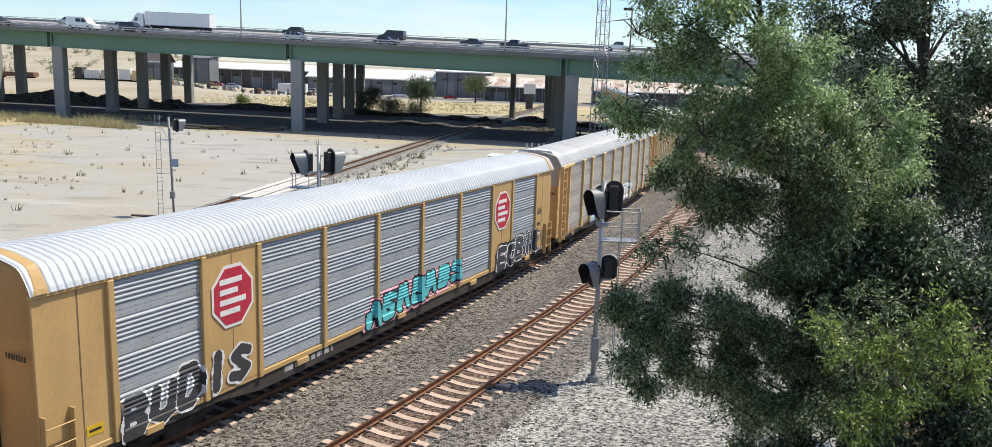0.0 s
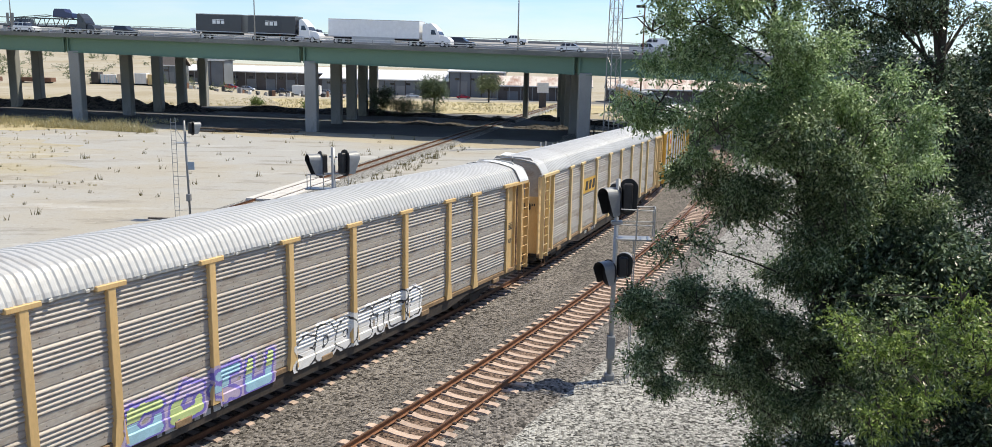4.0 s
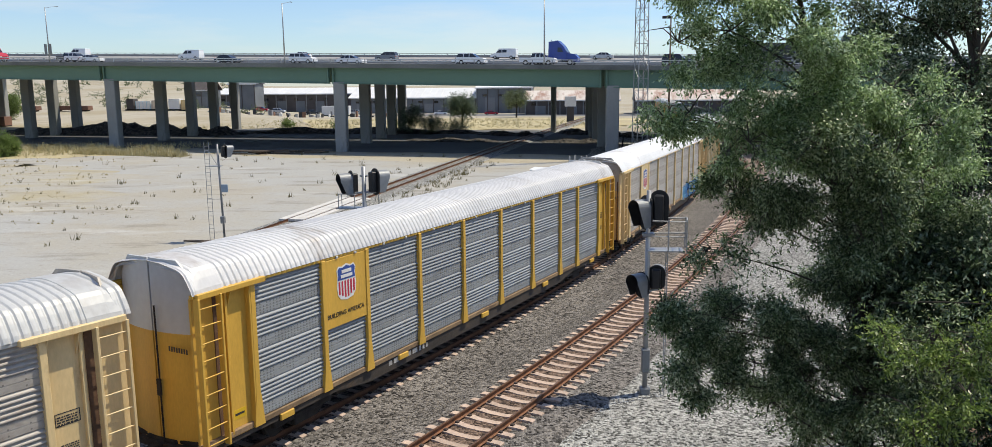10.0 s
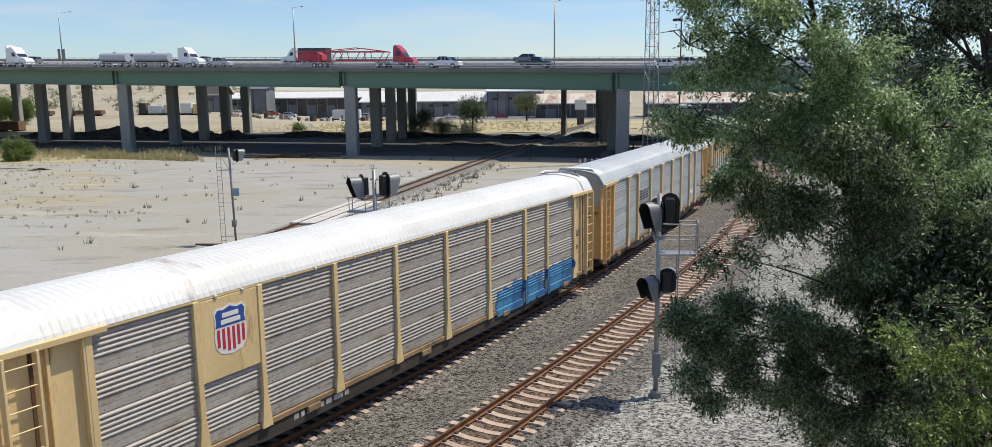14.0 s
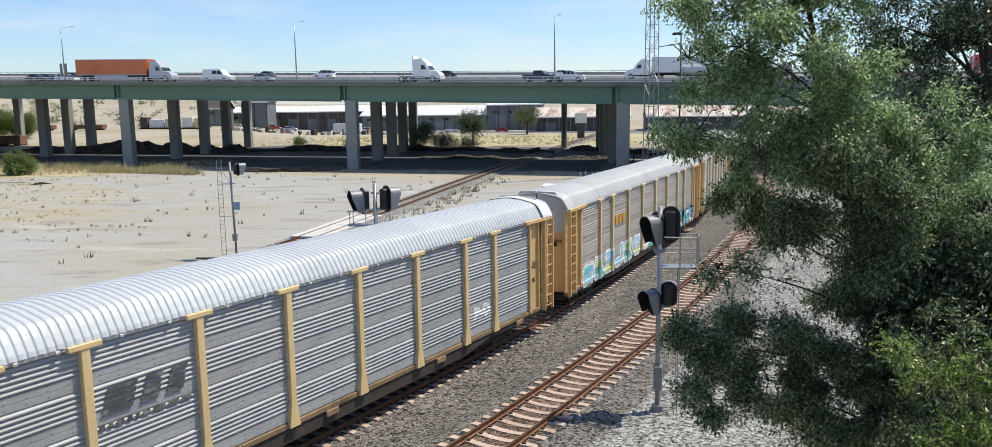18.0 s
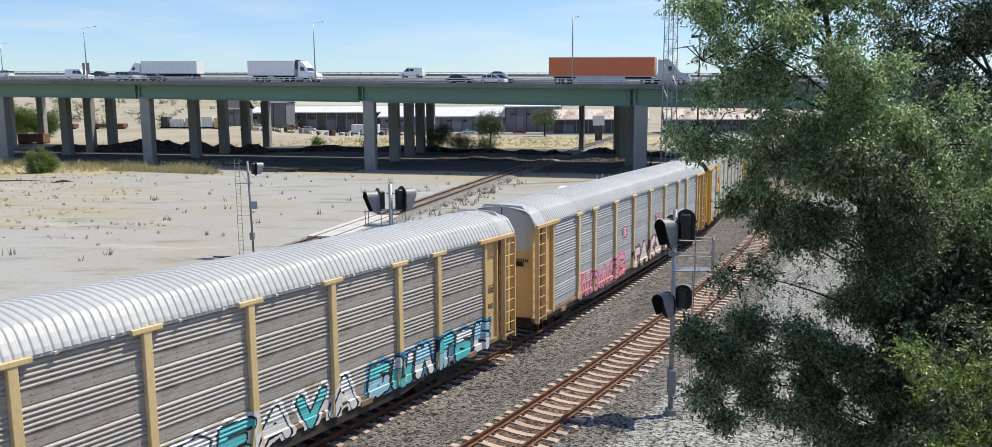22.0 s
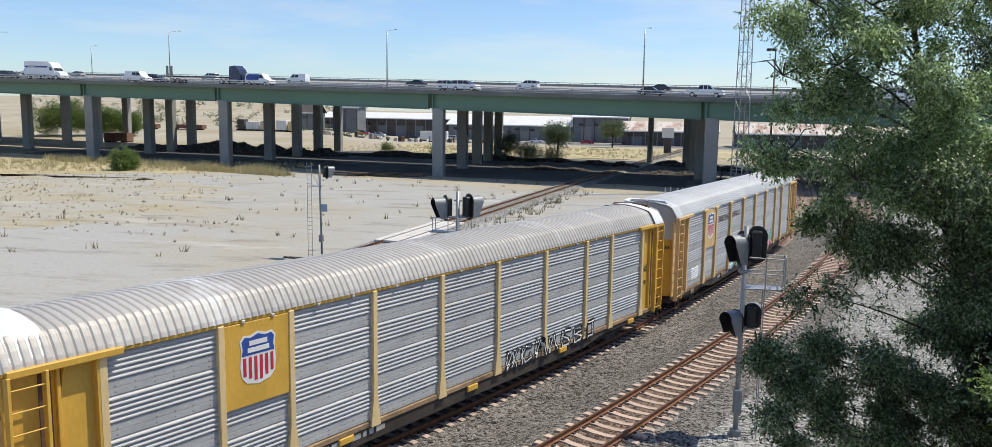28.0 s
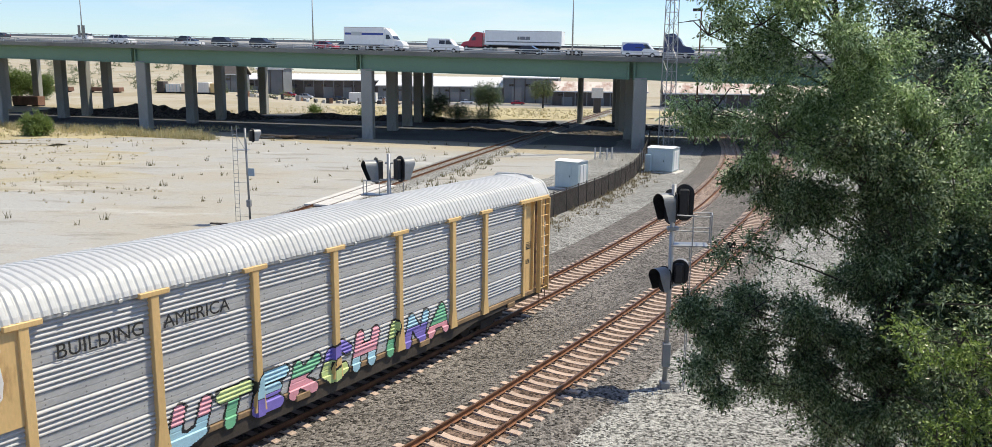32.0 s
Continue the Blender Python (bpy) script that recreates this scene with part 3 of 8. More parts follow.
def truck_parts(car, x, steel):
    truck = part("truck", Mesh().cbox(x - 0.25, -1.1, 0.45, x + 0.25, 1.1, 0.75, 0.03), steel, car, "dark rusty two-axle truck")
    for s in (-1, 1):
        m = Mesh()
        m.cbox(x - 1.25, s * 1.12 - 0.09, 0.42, x + 1.25, s * 1.12 + 0.09, 0.66, 0.03)
        m.cbox(x - 0.45, s * 1.12 - 0.11, 0.22, x + 0.45, s * 1.12 + 0.11, 0.62, 0.04)
        part("side_frame", m, steel, truck)
    for dx in (-0.88, 0.88):
        m = Mesh()
        m.tube((x + dx, -0.83, 0.42), (x + dx, 0.83, 0.42), 0.08, 8)
        for s in (-1, 1):
            m.tube((x + dx, s * 0.69, 0.42), (x + dx, s * 0.83, 0.42), 0.42, 20)
        part("wheelset", m, steel, truck)


def flat(points, y, thick=0.012):
    """A thin plate on the side from an outline (x, z)."""
    m = Mesh()
    n = len(points)
    vs = [(x, y, z) for x, z in points] + [(x, y + thick, z) for x, z in points]
    return m.add(vs, [tuple(range(n)), tuple(range(2 * n - 1, n - 1, -1))] + [(k, n + k, n + (k + 1) % n, (k + 1) % n) for k in range(n)])


SHARED = {"roof": roof_mesh().data("roof", tidy=False), "t": post_t().data("post"), "plain": post_plain().data("post"), "flared": post_flared().data("post")}
for w in (3.04, 2.12, 2.88):
    SHARED[w] = panel_mesh(w - 0.02).data("panel", tidy=False)
m = Mesh()
m.cbox(-0.035, -SIDE - 0.24, 0.95, 0.035, -SIDE - 0.05, ZT + 0.02, 0.01)
SHARED["stile"] = m.data("stile")
SHARED["roof_cap"] = roof_cap().data("roof_cap", tidy=False)
SHARED["roof_rim"] = roof_cap(0.42).data("roof_cap", tidy=False)
SHARED["fish_belly"] = flat([(-HL + 0.2, 0.99), (HL - 0.2, 0.99), (HL - 0.2, 0.84), (9.2, 0.80), (7.6, 0.56), (-7.6, 0.56), (-9.2, 0.80), (-HL + 0.2, 0.84)], -SIDE - 0.015, 0.1).data("fish_belly")
SHARED["jacking_pad"] = Mesh().cbox(-0.28, -SIDE - 0.1, 0.8, 0.28, -SIDE - 0.02, 1.0, 0.02).data("jacking_pad")
SHARED["eave_clip"] = Mesh().cbox(-0.05, -SIDE - 0.125, ZT + 0.0, 0.05, -SIDE - 0.07, ZT + 0.075, 0.01).data("eave_clip")
m = Mesh()
for a, b in (((-0.26, 0.95), (-0.22, 0.52)), ((-0.22, 0.52), (0.22, 0.52)), ((0.22, 0.52), (0.26, 0.95))):
    m.tube((a[0], -SIDE - 0.12, a[1]), (b[0], -SIDE - 0.12, b[1]), 0.022, 6)
SHARED["step_iron"] = m.data("step_iron")
SHARED["roof_smooth"] = roof_mesh(high=0.009).data("roof", tidy=False)
SHARED["lock_rod"] = Mesh().tube((HL + 0.0, 0.16, 1.0), (HL + 0.0, 0.16, 4.7), 0.025, 6).data("lock_rod")
SHARED["lock_handle"] = Mesh().cbox(HL + 0.0, 0.09, 2.3, HL + 0.06, 0.23, 2.75, 0.01).data("lock_handle")
SHARED["plaque"] = Mesh().cbox(HL - 0.10, 0.55, 3.35, HL - 0.03, 1.0, 3.55, 0.005).data("plaque")
SHARED["rung"] = Mesh().tube((-0.36, -SIDE - 0.2, 0), (0.36, -SIDE - 0.2, 0), 0.018, 6).data("rung")
m = Mesh()
m.cbox(-0.95, -SIDE + 0.04, 1.05, 0.95, -SIDE + 0.12, ZT, 0.015)
m.cbox(-0.95, -SIDE - 0.05, 0.98, 0.95, -SIDE + 0.12, 1.09, 0.015)
SHARED["end_panel"] = m.data("end_panel")
SHARED["end_post"] = Mesh().cbox(-0.08, -SIDE - 0.11, 1.05, 0.08, -SIDE + 0.05, ZT, 0.01).data("end_post")
SHARED["strip"] = Mesh().cbox(-0.04, -SIDE - 0.06, 1.05, 0.04, -SIDE + 0.05, ZT, 0.01).data("strip")
SHARED["dark_gap"] = Mesh().cbox(-0.13, -SIDE + 0.02, 1.05, 0.13, -SIDE + 0.039, ZT, 0.005).data("gap_cover")
SHARED["gusset"] = Mesh().add([(x, y, z) for x in (-0.012, 0.012) for y, z in ((-SIDE - 0.18, ZT), (-SIDE + 0.04, ZT), (-SIDE + 0.04, ZT - 0.62), (-SIDE - 0.12, ZT - 0.16))],
                              [(0, 1, 2, 3), (7, 6, 5, 4), (0, 4, 5, 1), (1, 5, 6, 2), (2, 6, 7, 3), (3, 7, 4, 0)]).data("gusset")
SHARED["solid_end"] = Mesh().cbox(-0.95, -SIDE - 0.03, 1.05, 0.95, -SIDE + 0.05, ZT, 0.015).data("end_panel")
SHARED["low_stile"] = Mesh().cbox(-0.025, -SIDE - 0.2, 0.75, 0.025, -SIDE - 0.03, 2.35, 0.01).data("stile")

M_SILL = mat("grimy tan sill", (0.30, 0.20, 0.115), 0.3, 0.9, 12, 0.75, 0.1, dirt=(0.10, 0.065, 0.045), amount=0.5, dirt_scale=0.8, rnd=0.15)
M_BELLY = mat("grimy dark girder paint", (0.05, 0.04, 0.033), 0.35, 0.8, 12, 0.8, dirt=(0.12, 0.075, 0.045), amount=0.3, dirt_scale=1.0)
M_BROWN = mat("rusty brown metal and gap tone", (0.13, 0.07, 0.04), 0.3, 1, 12, 0.8)
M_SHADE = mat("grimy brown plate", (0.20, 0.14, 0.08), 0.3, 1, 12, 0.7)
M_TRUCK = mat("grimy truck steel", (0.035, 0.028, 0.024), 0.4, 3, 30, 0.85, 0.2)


def yellow(name, col, rust=0.25):
    return mat(name, col, 0.10, 0.8, 14, 0.55, 0.0, 0.06, dirt=(0.25, 0.115, 0.045), amount=rust, dirt_scale=0.9, stretch=(1.5, 1.5, 0.45), rnd=0.05)


def sheet(name, col, grime=0.3, tint=(0.20, 0.18, 0.155), holes=(0.46, 0.135, 0.022)):
    ma = mat(name, col, 0.14, 0.7, 9, 0.55, 0.1, 0.05, dirt=tint, amount=grime, dirt_scale=0.7, stretch=(1, 1, 2.2), rnd=0.06)
    dotted(ma, *holes)
    return ma


def dotted(ma, across, up, radius):
    """Rows of dark bolt heads or punched holes on the flat bands of each sheet."""
    N, L = ma.node_tree.nodes, ma.node_tree.links

    def calc(op, a, b):
        n = N.new("ShaderNodeMath")
        n.operation = op
        for i, v in enumerate((a, b)):
            if isinstance(v, (int, float)):
                n.inputs[i].default_value = v
            elif v is not None:
                L.new(v, n.inputs[i])
        return n.outputs[0]
    sp = N.new("ShaderNodeSeparateXYZ")
    tc = N.new("ShaderNodeTexCoord")
    L.new(tc.outputs["Object"], sp.inputs[0])
    z = calc("FLOORED_MODULO", calc("SUBTRACT", sp.outputs["Z"], ZB), (ZT - ZB) / 4)
    dx = calc("SUBTRACT", calc("FLOORED_MODULO", sp.outputs["X"], across), across / 2)
    dz = calc("SUBTRACT", calc("FLOORED_MODULO", z, up), up / 2)
    d = calc("SQRT", calc("ADD", calc("MULTIPLY", dx, dx), calc("MULTIPLY", dz, dz)), None)
    no = N.new("ShaderNodeTexNoise")
    no.inputs["Scale"].default_value = 1.3
    L.new(tc.outputs["Object"], no.inputs["Vector"])
    on = calc("MULTIPLY", calc("LESS_THAN", d, radius), calc("LESS_THAN", z, 0.33))
    on = calc("MULTIPLY", on, calc("GREATER_THAN", no.outputs[0], 0.46))
    bs = N["Principled BSDF"]
    mx = N.new("ShaderNodeMix")
    mx.data_type = "RGBA"
    mx.inputs[7].default_value = (0.05, 0.045, 0.04, 1)
    L.new(calc("MULTIPLY", on, 0.55), mx.inputs[0])
    L.new(bs.inputs["Base Color"].links[0].from_socket, mx.inputs[6])
    L.new(mx.outputs[2], bs.inputs["Base Color"])


def roofing(name, col, rust=0.1, tint=(0.25, 0.22, 0.19)):
    return mat(name, col, 0.08, 0.5, 10, 0.45, 0.1, 0.05, dirt=tint, amount=rust, dirt_scale=0.6, stretch=(1, 0.5, 0.5), rnd=0.03)


def plate(car, name, x0, x1, z0, z1, material, label, out=0.085, deep=0.05):
    m = Mesh()
    m.cbox(x0, -SIDE - out, z0, x1, -SIDE - out + deep, z1, 0.01)
    return part(name, m, material, car, label)


M_RED = mat("emblem red", (0.50, 0.03, 0.06), 0.12, 2, 20, 0.5, dirt=(0.35, 0.08, 0.08), amount=0.2)
M_STENCIL = mat("worn white stencil", (0.42, 0.41, 0.40), 0.3, 2, 20, 0.6, dirt=(0.12, 0.10, 0.09), amount=0.45, dirt_scale=4)
M_WHITE = mat("lettering white", (0.75, 0.74, 0.72), 0.08, 2, 20, 0.5)
M_BLUE = mat("emblem blue", (0.03, 0.08, 0.32), 0.12, 2, 20, 0.5)
M_FADED = mat("faded stencil black", (0.10, 0.10, 0.10), 0.35, 1.5, 14, 0.6, dirt=(0.30, 0.29, 0.28), amount=0.5, dirt_scale=3)
M_INK = mat("stencil black", (0.03, 0.03, 0.03), 0.2, 3, 20, 0.6)


def octagon(car, cx, cz, r, y):
    def ring(q):
        return [(cx + q * math.cos(math.pi / 8 + k * math.pi / 4), cz + q * 1.12 * math.sin(math.pi / 8 + k * math.pi / 4)) for k in range(8)]
    e = part("emblem", flat(ring(r), y), M_WHITE, car, "red eight-sided emblem with a white border and white bars")
    part("emblem_field", flat(ring(r * 0.9), y - 0.008), M_RED, e)
    for j, w in enumerate((0.62, 0.5, 0.72, 0.55)):
        z = cz + r * (0.52 - 0.34 * j)
        x = cx - r * 0.6
        part("emblem_bar", Mesh().box(x, y - 0.016, z - r * 0.09, x + r * w * 1.6, y - 0.008, z + r * 0.09), M_WHITE, e)


def shield(car, cx, cz, h, y):
    w = h * 0.8
    base = [(-0.5, 0.36), (-0.40, 0.46), (-0.22, 0.44), (0, 0.5), (0.22, 0.44), (0.40, 0.46), (0.5, 0.36), (0.46, 0.18), (0.5, -0.1), (0.46, -0.32), (0.33, -0.44),
            (0, -0.5), (-0.33, -0.44), (-0.46, -0.32), (-0.5, -0.1), (-0.46, 0.18)]
    e = part("emblem", flat([(cx + a * w, cz + b * h) for a, b in base], y), M_WHITE, car, "shield emblem, blue above red and white stripes")
    blue = [(-0.46, 0.08), (0.46, 0.08), (0.42, 0.2), (0.45, 0.35), (0.37, 0.42), (0.2, 0.4), (0, 0.455), (-0.2, 0.4), (-0.37, 0.42), (-0.45, 0.35), (-0.42, 0.2)]
    part("emblem_field", flat([(cx + a * w, cz + b * h) for a, b in blue], y - 0.008), M_BLUE, e)
    for j, (b, ww) in enumerate(((0.30, 0.5), (0.17, 0.6))):
        part("emblem_bar", Mesh().box(cx - ww * w / 2, y - 0.016, cz + (b - 0.045) * h, cx + ww * w / 2, y - 0.008, cz + (b + 0.045) * h), M_WHITE, e)
    for j in range(6):
        a = -0.38 + j * 0.152
        low = -0.30 - 0.14 * (1 - abs(a) / 0.4)
        part("emblem_stripe", Mesh().box(cx + (a - 0.04) * w, y - 0.008, cz + low * h, cx + (a + 0.04) * w, y - 0.001, cz + 0.04 * h), M_RED, e)


def car_pose(k, t):
    s = PITCH * (k - 0.5) + START - SPEED * t + SLACK[k]
    a, b = along(s - 10.4)[0], along(s + 10.4)[0]
    d = b - a
    return Matrix.Translation((a + b) / 2) @ Matrix.Rotation(math.atan2(d.y, d.x), 4, "Z")


CARS = {}
R_CAP = roofing("white roof end paint", (0.74, 0.74, 0.73), 0.15, (0.30, 0.24, 0.2))


def autorack(k, label, frame_mat, sheet_mat, roof_mat, door_mat, top_mat, posts="t", plates=(), solid=False, post_mat=None):
    car = thing("autorack_car", label, "rail car", car_pose(k, 0), "autorack train")
    CARS[k] = car
    post_mat = post_mat or frame_mat
    part("roof", SHARED["roof_smooth" if k == 4 else "roof"], roof_mat, car, "smooth white-painted metal roof" if k == 4 else "ribbed metal roof")
    m = Mesh()
    m.cbox(-HL, -0.55, 0.72, HL, 0.55, 1.1, 0.03)
    m.cbox(-HL + 0.1, -1.4, 1.0, HL - 0.1, 1.4, 1.12, 0.02)
    part("underframe", m, M_TRUCK, car)
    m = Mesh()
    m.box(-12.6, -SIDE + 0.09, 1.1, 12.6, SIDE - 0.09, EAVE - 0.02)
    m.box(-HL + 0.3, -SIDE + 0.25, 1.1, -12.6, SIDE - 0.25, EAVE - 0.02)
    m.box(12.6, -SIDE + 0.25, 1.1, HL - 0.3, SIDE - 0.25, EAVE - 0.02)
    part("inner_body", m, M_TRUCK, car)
    # Added boxes under the floor block light from the far side.
    m = Mesh()
    m.cbox(-8.6, -0.95, 0.32, 8.6, 0.95, 1.0, 0.03)
    for x in (-6.2, -2.1, 2.3, 6.0):
        m.cbox(x - 0.5, -1.3, 0.4, x + 0.5, 1.3, 0.8, 0.03)
    part("brake_gear", m, M_TRUCK, car, "dark block added under the floor to keep light out")
    for x in (-10.4, 10.4):
        truck_parts(car, x, M_TRUCK)
    for flip in (0, 1):
        spin = Matrix.Rotation(math.pi * flip, 4, "Z")
        m = Mesh()
        m.cbox(-HL, -SIDE - 0.06, 0.99, HL, -SIDE + 0.12, 1.16, 0.02)
        part("side_sill", m, frame_mat if solid else M_SILL, car, "grimy rust-streaked side sill", m=spin)
        part("fish_belly", SHARED["fish_belly"], M_BELLY, car, "dark deep-bellied side girder", m=spin)
        for x in np.arange(-11.5, 12, 5.8):
            part("jacking_pad", SHARED["jacking_pad"], frame_mat if k in (0, 3, 8) else M_SILL, car, m=spin @ Matrix.Translation((x, 0, 0)))
        for a, b in zip(POSTS[1:-2], POSTS[2:-1]):
            if not flip and posts != "plain":
                for f in (0.3, 0.72):
                    part("eave_clip", SHARED["eave_clip"], P_GALV, car, m=Matrix.Translation((a + (b - a) * f, 0, 0)))
        m = Mesh()
        m.cbox(-HL, -SIDE - 0.085, ZT + 0.01, HL, -SIDE + 0.05, EAVE - 0.015, 0.015)
        part("top_rail", m, frame_mat if posts != "t" else P_GALV, car, m=spin)
        for x in POSTS:
            if abs(x) < 12 or posts != "t":
                part("post", SHARED[posts], post_mat, car, m=spin @ Matrix.Translation((x, 0, 0)))
        edges = POSTS
        for a, b in zip(edges[:-1], edges[1:]):
            w = round(b - a, 2)
            if (not flip) and any(p0 - 0.1 < (a + b) / 2 < p1 + 0.1 for p0, p1 in plates):
                if solid:
                    m = Mesh()
                    m.cbox(a, -SIDE - 0.06, ZB - 0.1, b, -SIDE + 0.05, ZT + 0.02, 0.01)
                    m.cbox((a + b) / 2 - 0.02, -SIDE - 0.075, ZB - 0.1, (a + b) / 2 + 0.02, -SIDE - 0.05, ZT, 0.005)
                    part("plain_panel", m, frame_mat, car, "plain painted steel panel")
                    continue
                m = Mesh()
                m.cbox(a + 0.05, -SIDE - 0.09, ZB + 1.7, b - 0.05, -SIDE + 0.03, ZT, 0.01)
                part("emblem_plate", m, frame_mat, car, "painted plate over the corrugated sheet")
            part("panel", SHARED[w], sheet_mat, car, m=spin @ Matrix.Translation(((a + b) / 2, 0, 0)))
        for e in (-1, 1):
            part("end_panel", SHARED["solid_end" if solid else "end_panel"], frame_mat, car, m=spin @ Matrix.Translation((e * 13.6, 0, 0)) @ Matrix.Diagonal((-e, 1, 1, 1)))
            if not solid:
                part("end_post", SHARED["end_post"], frame_mat, car, m=spin @ Matrix.Translation((e * 12.66, 0, 0)))
                # A flat rust-brown plate; its dark colour stands in for the gap's shade.
                part("gap_cover", SHARED["dark_gap"], M_BROWN, car, "flat rusty brown strip painted as the dark gap beside the ladder", m=spin @ Matrix.Translation((e * 13.74, 0, 0)))
                for x in (12.74, 13.42):
                    part("gusset", SHARED["gusset"], frame_mat, car, m=spin @ Matrix.Translation((e * x, 0, 0)))
            if solid:
                part("seam", Mesh().cbox(e * 13.45 - 0.02, -SIDE - 0.036, 1.1, e * 13.45 + 0.02, -SIDE - 0.02, ZT, 0.004), M_SHADE, car, "dark upright sheet joint", m=spin)
            else:
                part("strip", SHARED["strip"], frame_mat, car, m=spin @ Matrix.Translation((e * 13.5, 0, 0)))
                m = Mesh()
                m.cbox(e * 13.35 - 1.17, -SIDE - 0.2, ZT - 0.02, e * 13.35 + 1.17, -SIDE + 0.03, ZT + 0.13, 0.015)
                part("end_beam", m, frame_mat, car, m=spin)
            stile, rungs = ("low_stile", 3) if solid else ("stile", 9)
            part("step_iron", SHARED["step_iron"], M_BROWN, car, m=spin @ Matrix.Translation((e * 14.15, 0, 0)))
            lad = part("ladder", SHARED[stile], frame_mat, car, "low corner ladder of flat bars" if solid else "side ladder of flat bars and rungs", m=spin @ Matrix.Translation((e * 14.51, 0, 0)))
            part("stile", SHARED[stile], frame_mat, lad, m=Matrix.Translation((-e * 0.72, 0, 0)))
            for j in range(rungs):
                part("rung", SHARED["rung"], frame_mat, lad, m=Matrix.Translation((-e * 0.36, 0, 1.15 + j * 0.45)))
    for e in (0, 1):
        spin = Matrix.Rotation(math.pi * e, 4, "Z")
        for s in (-1, 1):
            part("end_door", end_leaf(s, 0.95, 4.0), door_mat, car, "bowed end door leaf", m=spin)
            part("end_cap", end_leaf(s, 4.0, 5.0, True, not solid), top_mat, car, "upper end sheet", m=spin)
        torn = Matrix.Translation((0, 0, 0.035)) @ Matrix.Rotation(radians(0.9), 4, "X") if k in (1, 5, 8) else Matrix.Identity(4)
        part("roof_cap", SHARED["roof_rim" if solid else "roof_cap"], frame_mat if solid else R_CAP if k in (1, 4, 5, 8) else roof_mat, car, "loose smooth end sheet of the roof" if k in (1, 5, 8) else "smooth end sheet of the roof", m=spin @ torn)
        if k == 4:
            for y in np.linspace(-1.26, 1.26, 12):
                x = HL - 0.32 + 0.27 * (1 - (y / 1.45) ** 2)
                part("end_rib", Mesh().cbox(x - 0.02, y - 0.025, 1.0, x + 0.035, y + 0.025, 4.55, 0.005), M_BROWN, car, m=spin)
        part("lock_rod", SHARED["lock_rod"], M_TRUCK, car, m=spin)
        part("lock_handle", SHARED["lock_handle"], M_TRUCK, car, m=spin)
        if k in (1, 2, 5, 6, 7):
            part("plaque", SHARED["plaque"], M_TRUCK, car, "black number plaque", m=spin)
        m = Mesh()
        m.cbox(HL - 0.3, -1.35, 0.8, HL + 0.05, 1.35, 1.0, 0.02)
        m.cbox(HL, -0.13, 0.72, HL + 0.84, 0.13, 0.98, 0.03)
        part("coupler", m, M_TRUCK, car, m=spin)
    return car


P_GALV = mat("galvanised fitting", (0.52, 0.515, 0.49), 0.12, 1, 12, 0.5, 0.2)
Y_SIGN = mat("bright yellow sign paint", (0.66, 0.42, 0.03), 0.1, 3, 20, 0.45)
Y_KCS = yellow("tan yellow paint", (0.52, 0.33, 0.14), 0.12)
Y_TAN = yellow("faded tan paint", (0.66, 0.445, 0.205), 0.34)
Y_GOLD = yellow("golden yellow paint", (0.63, 0.37, 0.065), 0.2)
Y_PALE = yellow("pale yellow paint", (0.70, 0.52, 0.27), 0.34)
S_BLUE = sheet("blue-grey sheet", (0.34, 0.365, 0.385), 0.18)
S_WARM = sheet("warm weathered sheet", (0.41, 0.375, 0.335), 0.5, (0.21, 0.155, 0.115))
S_PALE = sheet("pale weathered sheet", (0.47, 0.46, 0.44), 0.3, holes=(0.095, 0.068, 0.02))
S_PUNCHED = sheet("grey punched sheet", (0.275, 0.29, 0.30), 0.3, holes=(0.13, 0.083, 0.027))
S_MID = sheet("mid-grey sheet", (0.38, 0.388, 0.39), 0.3)
S_GREY = sheet("grey sheet", (0.42, 0.425, 0.43), 0.3)
R_WHITE = roofing("white roof paint", (0.53, 0.535, 0.53), 0.2)
R_DULL = roofing("dull white roof", (0.52, 0.52, 0.51), 0.3, (0.33, 0.30, 0.27))
R_RUST = roofing("patchy white roof", (0.62, 0.61, 0.60), 0.35, (0.30, 0.24, 0.19))
R_PEEL = roofing("grimy peeling roof", (0.44, 0.415, 0.385), 0.42, (0.70, 0.69, 0.67))
R_SPECK = roofing("rust-specked white roof", (0.74, 0.735, 0.72), 0.26, (0.30, 0.15, 0.09))
R_BLUE = roofing("bluish galvanised roof", (0.56, 0.59, 0.61), 0.10)

autorack(-1, "tan autorack car with grey corrugated sides and emblem panels", Y_KCS, S_BLUE, R_BLUE, Y_KCS, Y_KCS, "plain", ((-9.72, -7.6), (7.6, 9.72)), True)
kcs = autorack(0, "tan autorack car with red octagon emblems and a white ribbed roof", Y_KCS, S_BLUE, R_BLUE, Y_KCS, Y_KCS, "plain", ((-9.72, -7.6), (7.6, 9.72)), True)
for x in (-8.66, 8.66):
    octagon(kcs, x, 3.75, 0.86, -SIDE - 0.085)
autorack(1, "weathered autorack car with tan posts and white graffiti", Y_TAN, S_WARM, R_DULL, Y_TAN, R_DULL)
csx = autorack(2, "grimy autorack car with yellow T-shaped posts and a yellow emblem", Y_PALE, S_WARM, R_DULL, Y_TAN, S_WARM)
up3 = autorack(3, "golden yellow autorack car with a shield emblem", Y_GOLD, S_PUNCHED, R_RUST, Y_GOLD, R_WHITE, "flared", ((-9.72, -7.6),))
shield(up3, -8.66, 4.2, 1.15, -SIDE - 0.10)
up4 = autorack(4, "rust-specked autorack car with a white roof and a shield emblem", Y_PALE, S_WARM, R_SPECK, Y_TAN, S_WARM, "flared", ((-9.72, -7.6),), post_mat=Y_PALE)
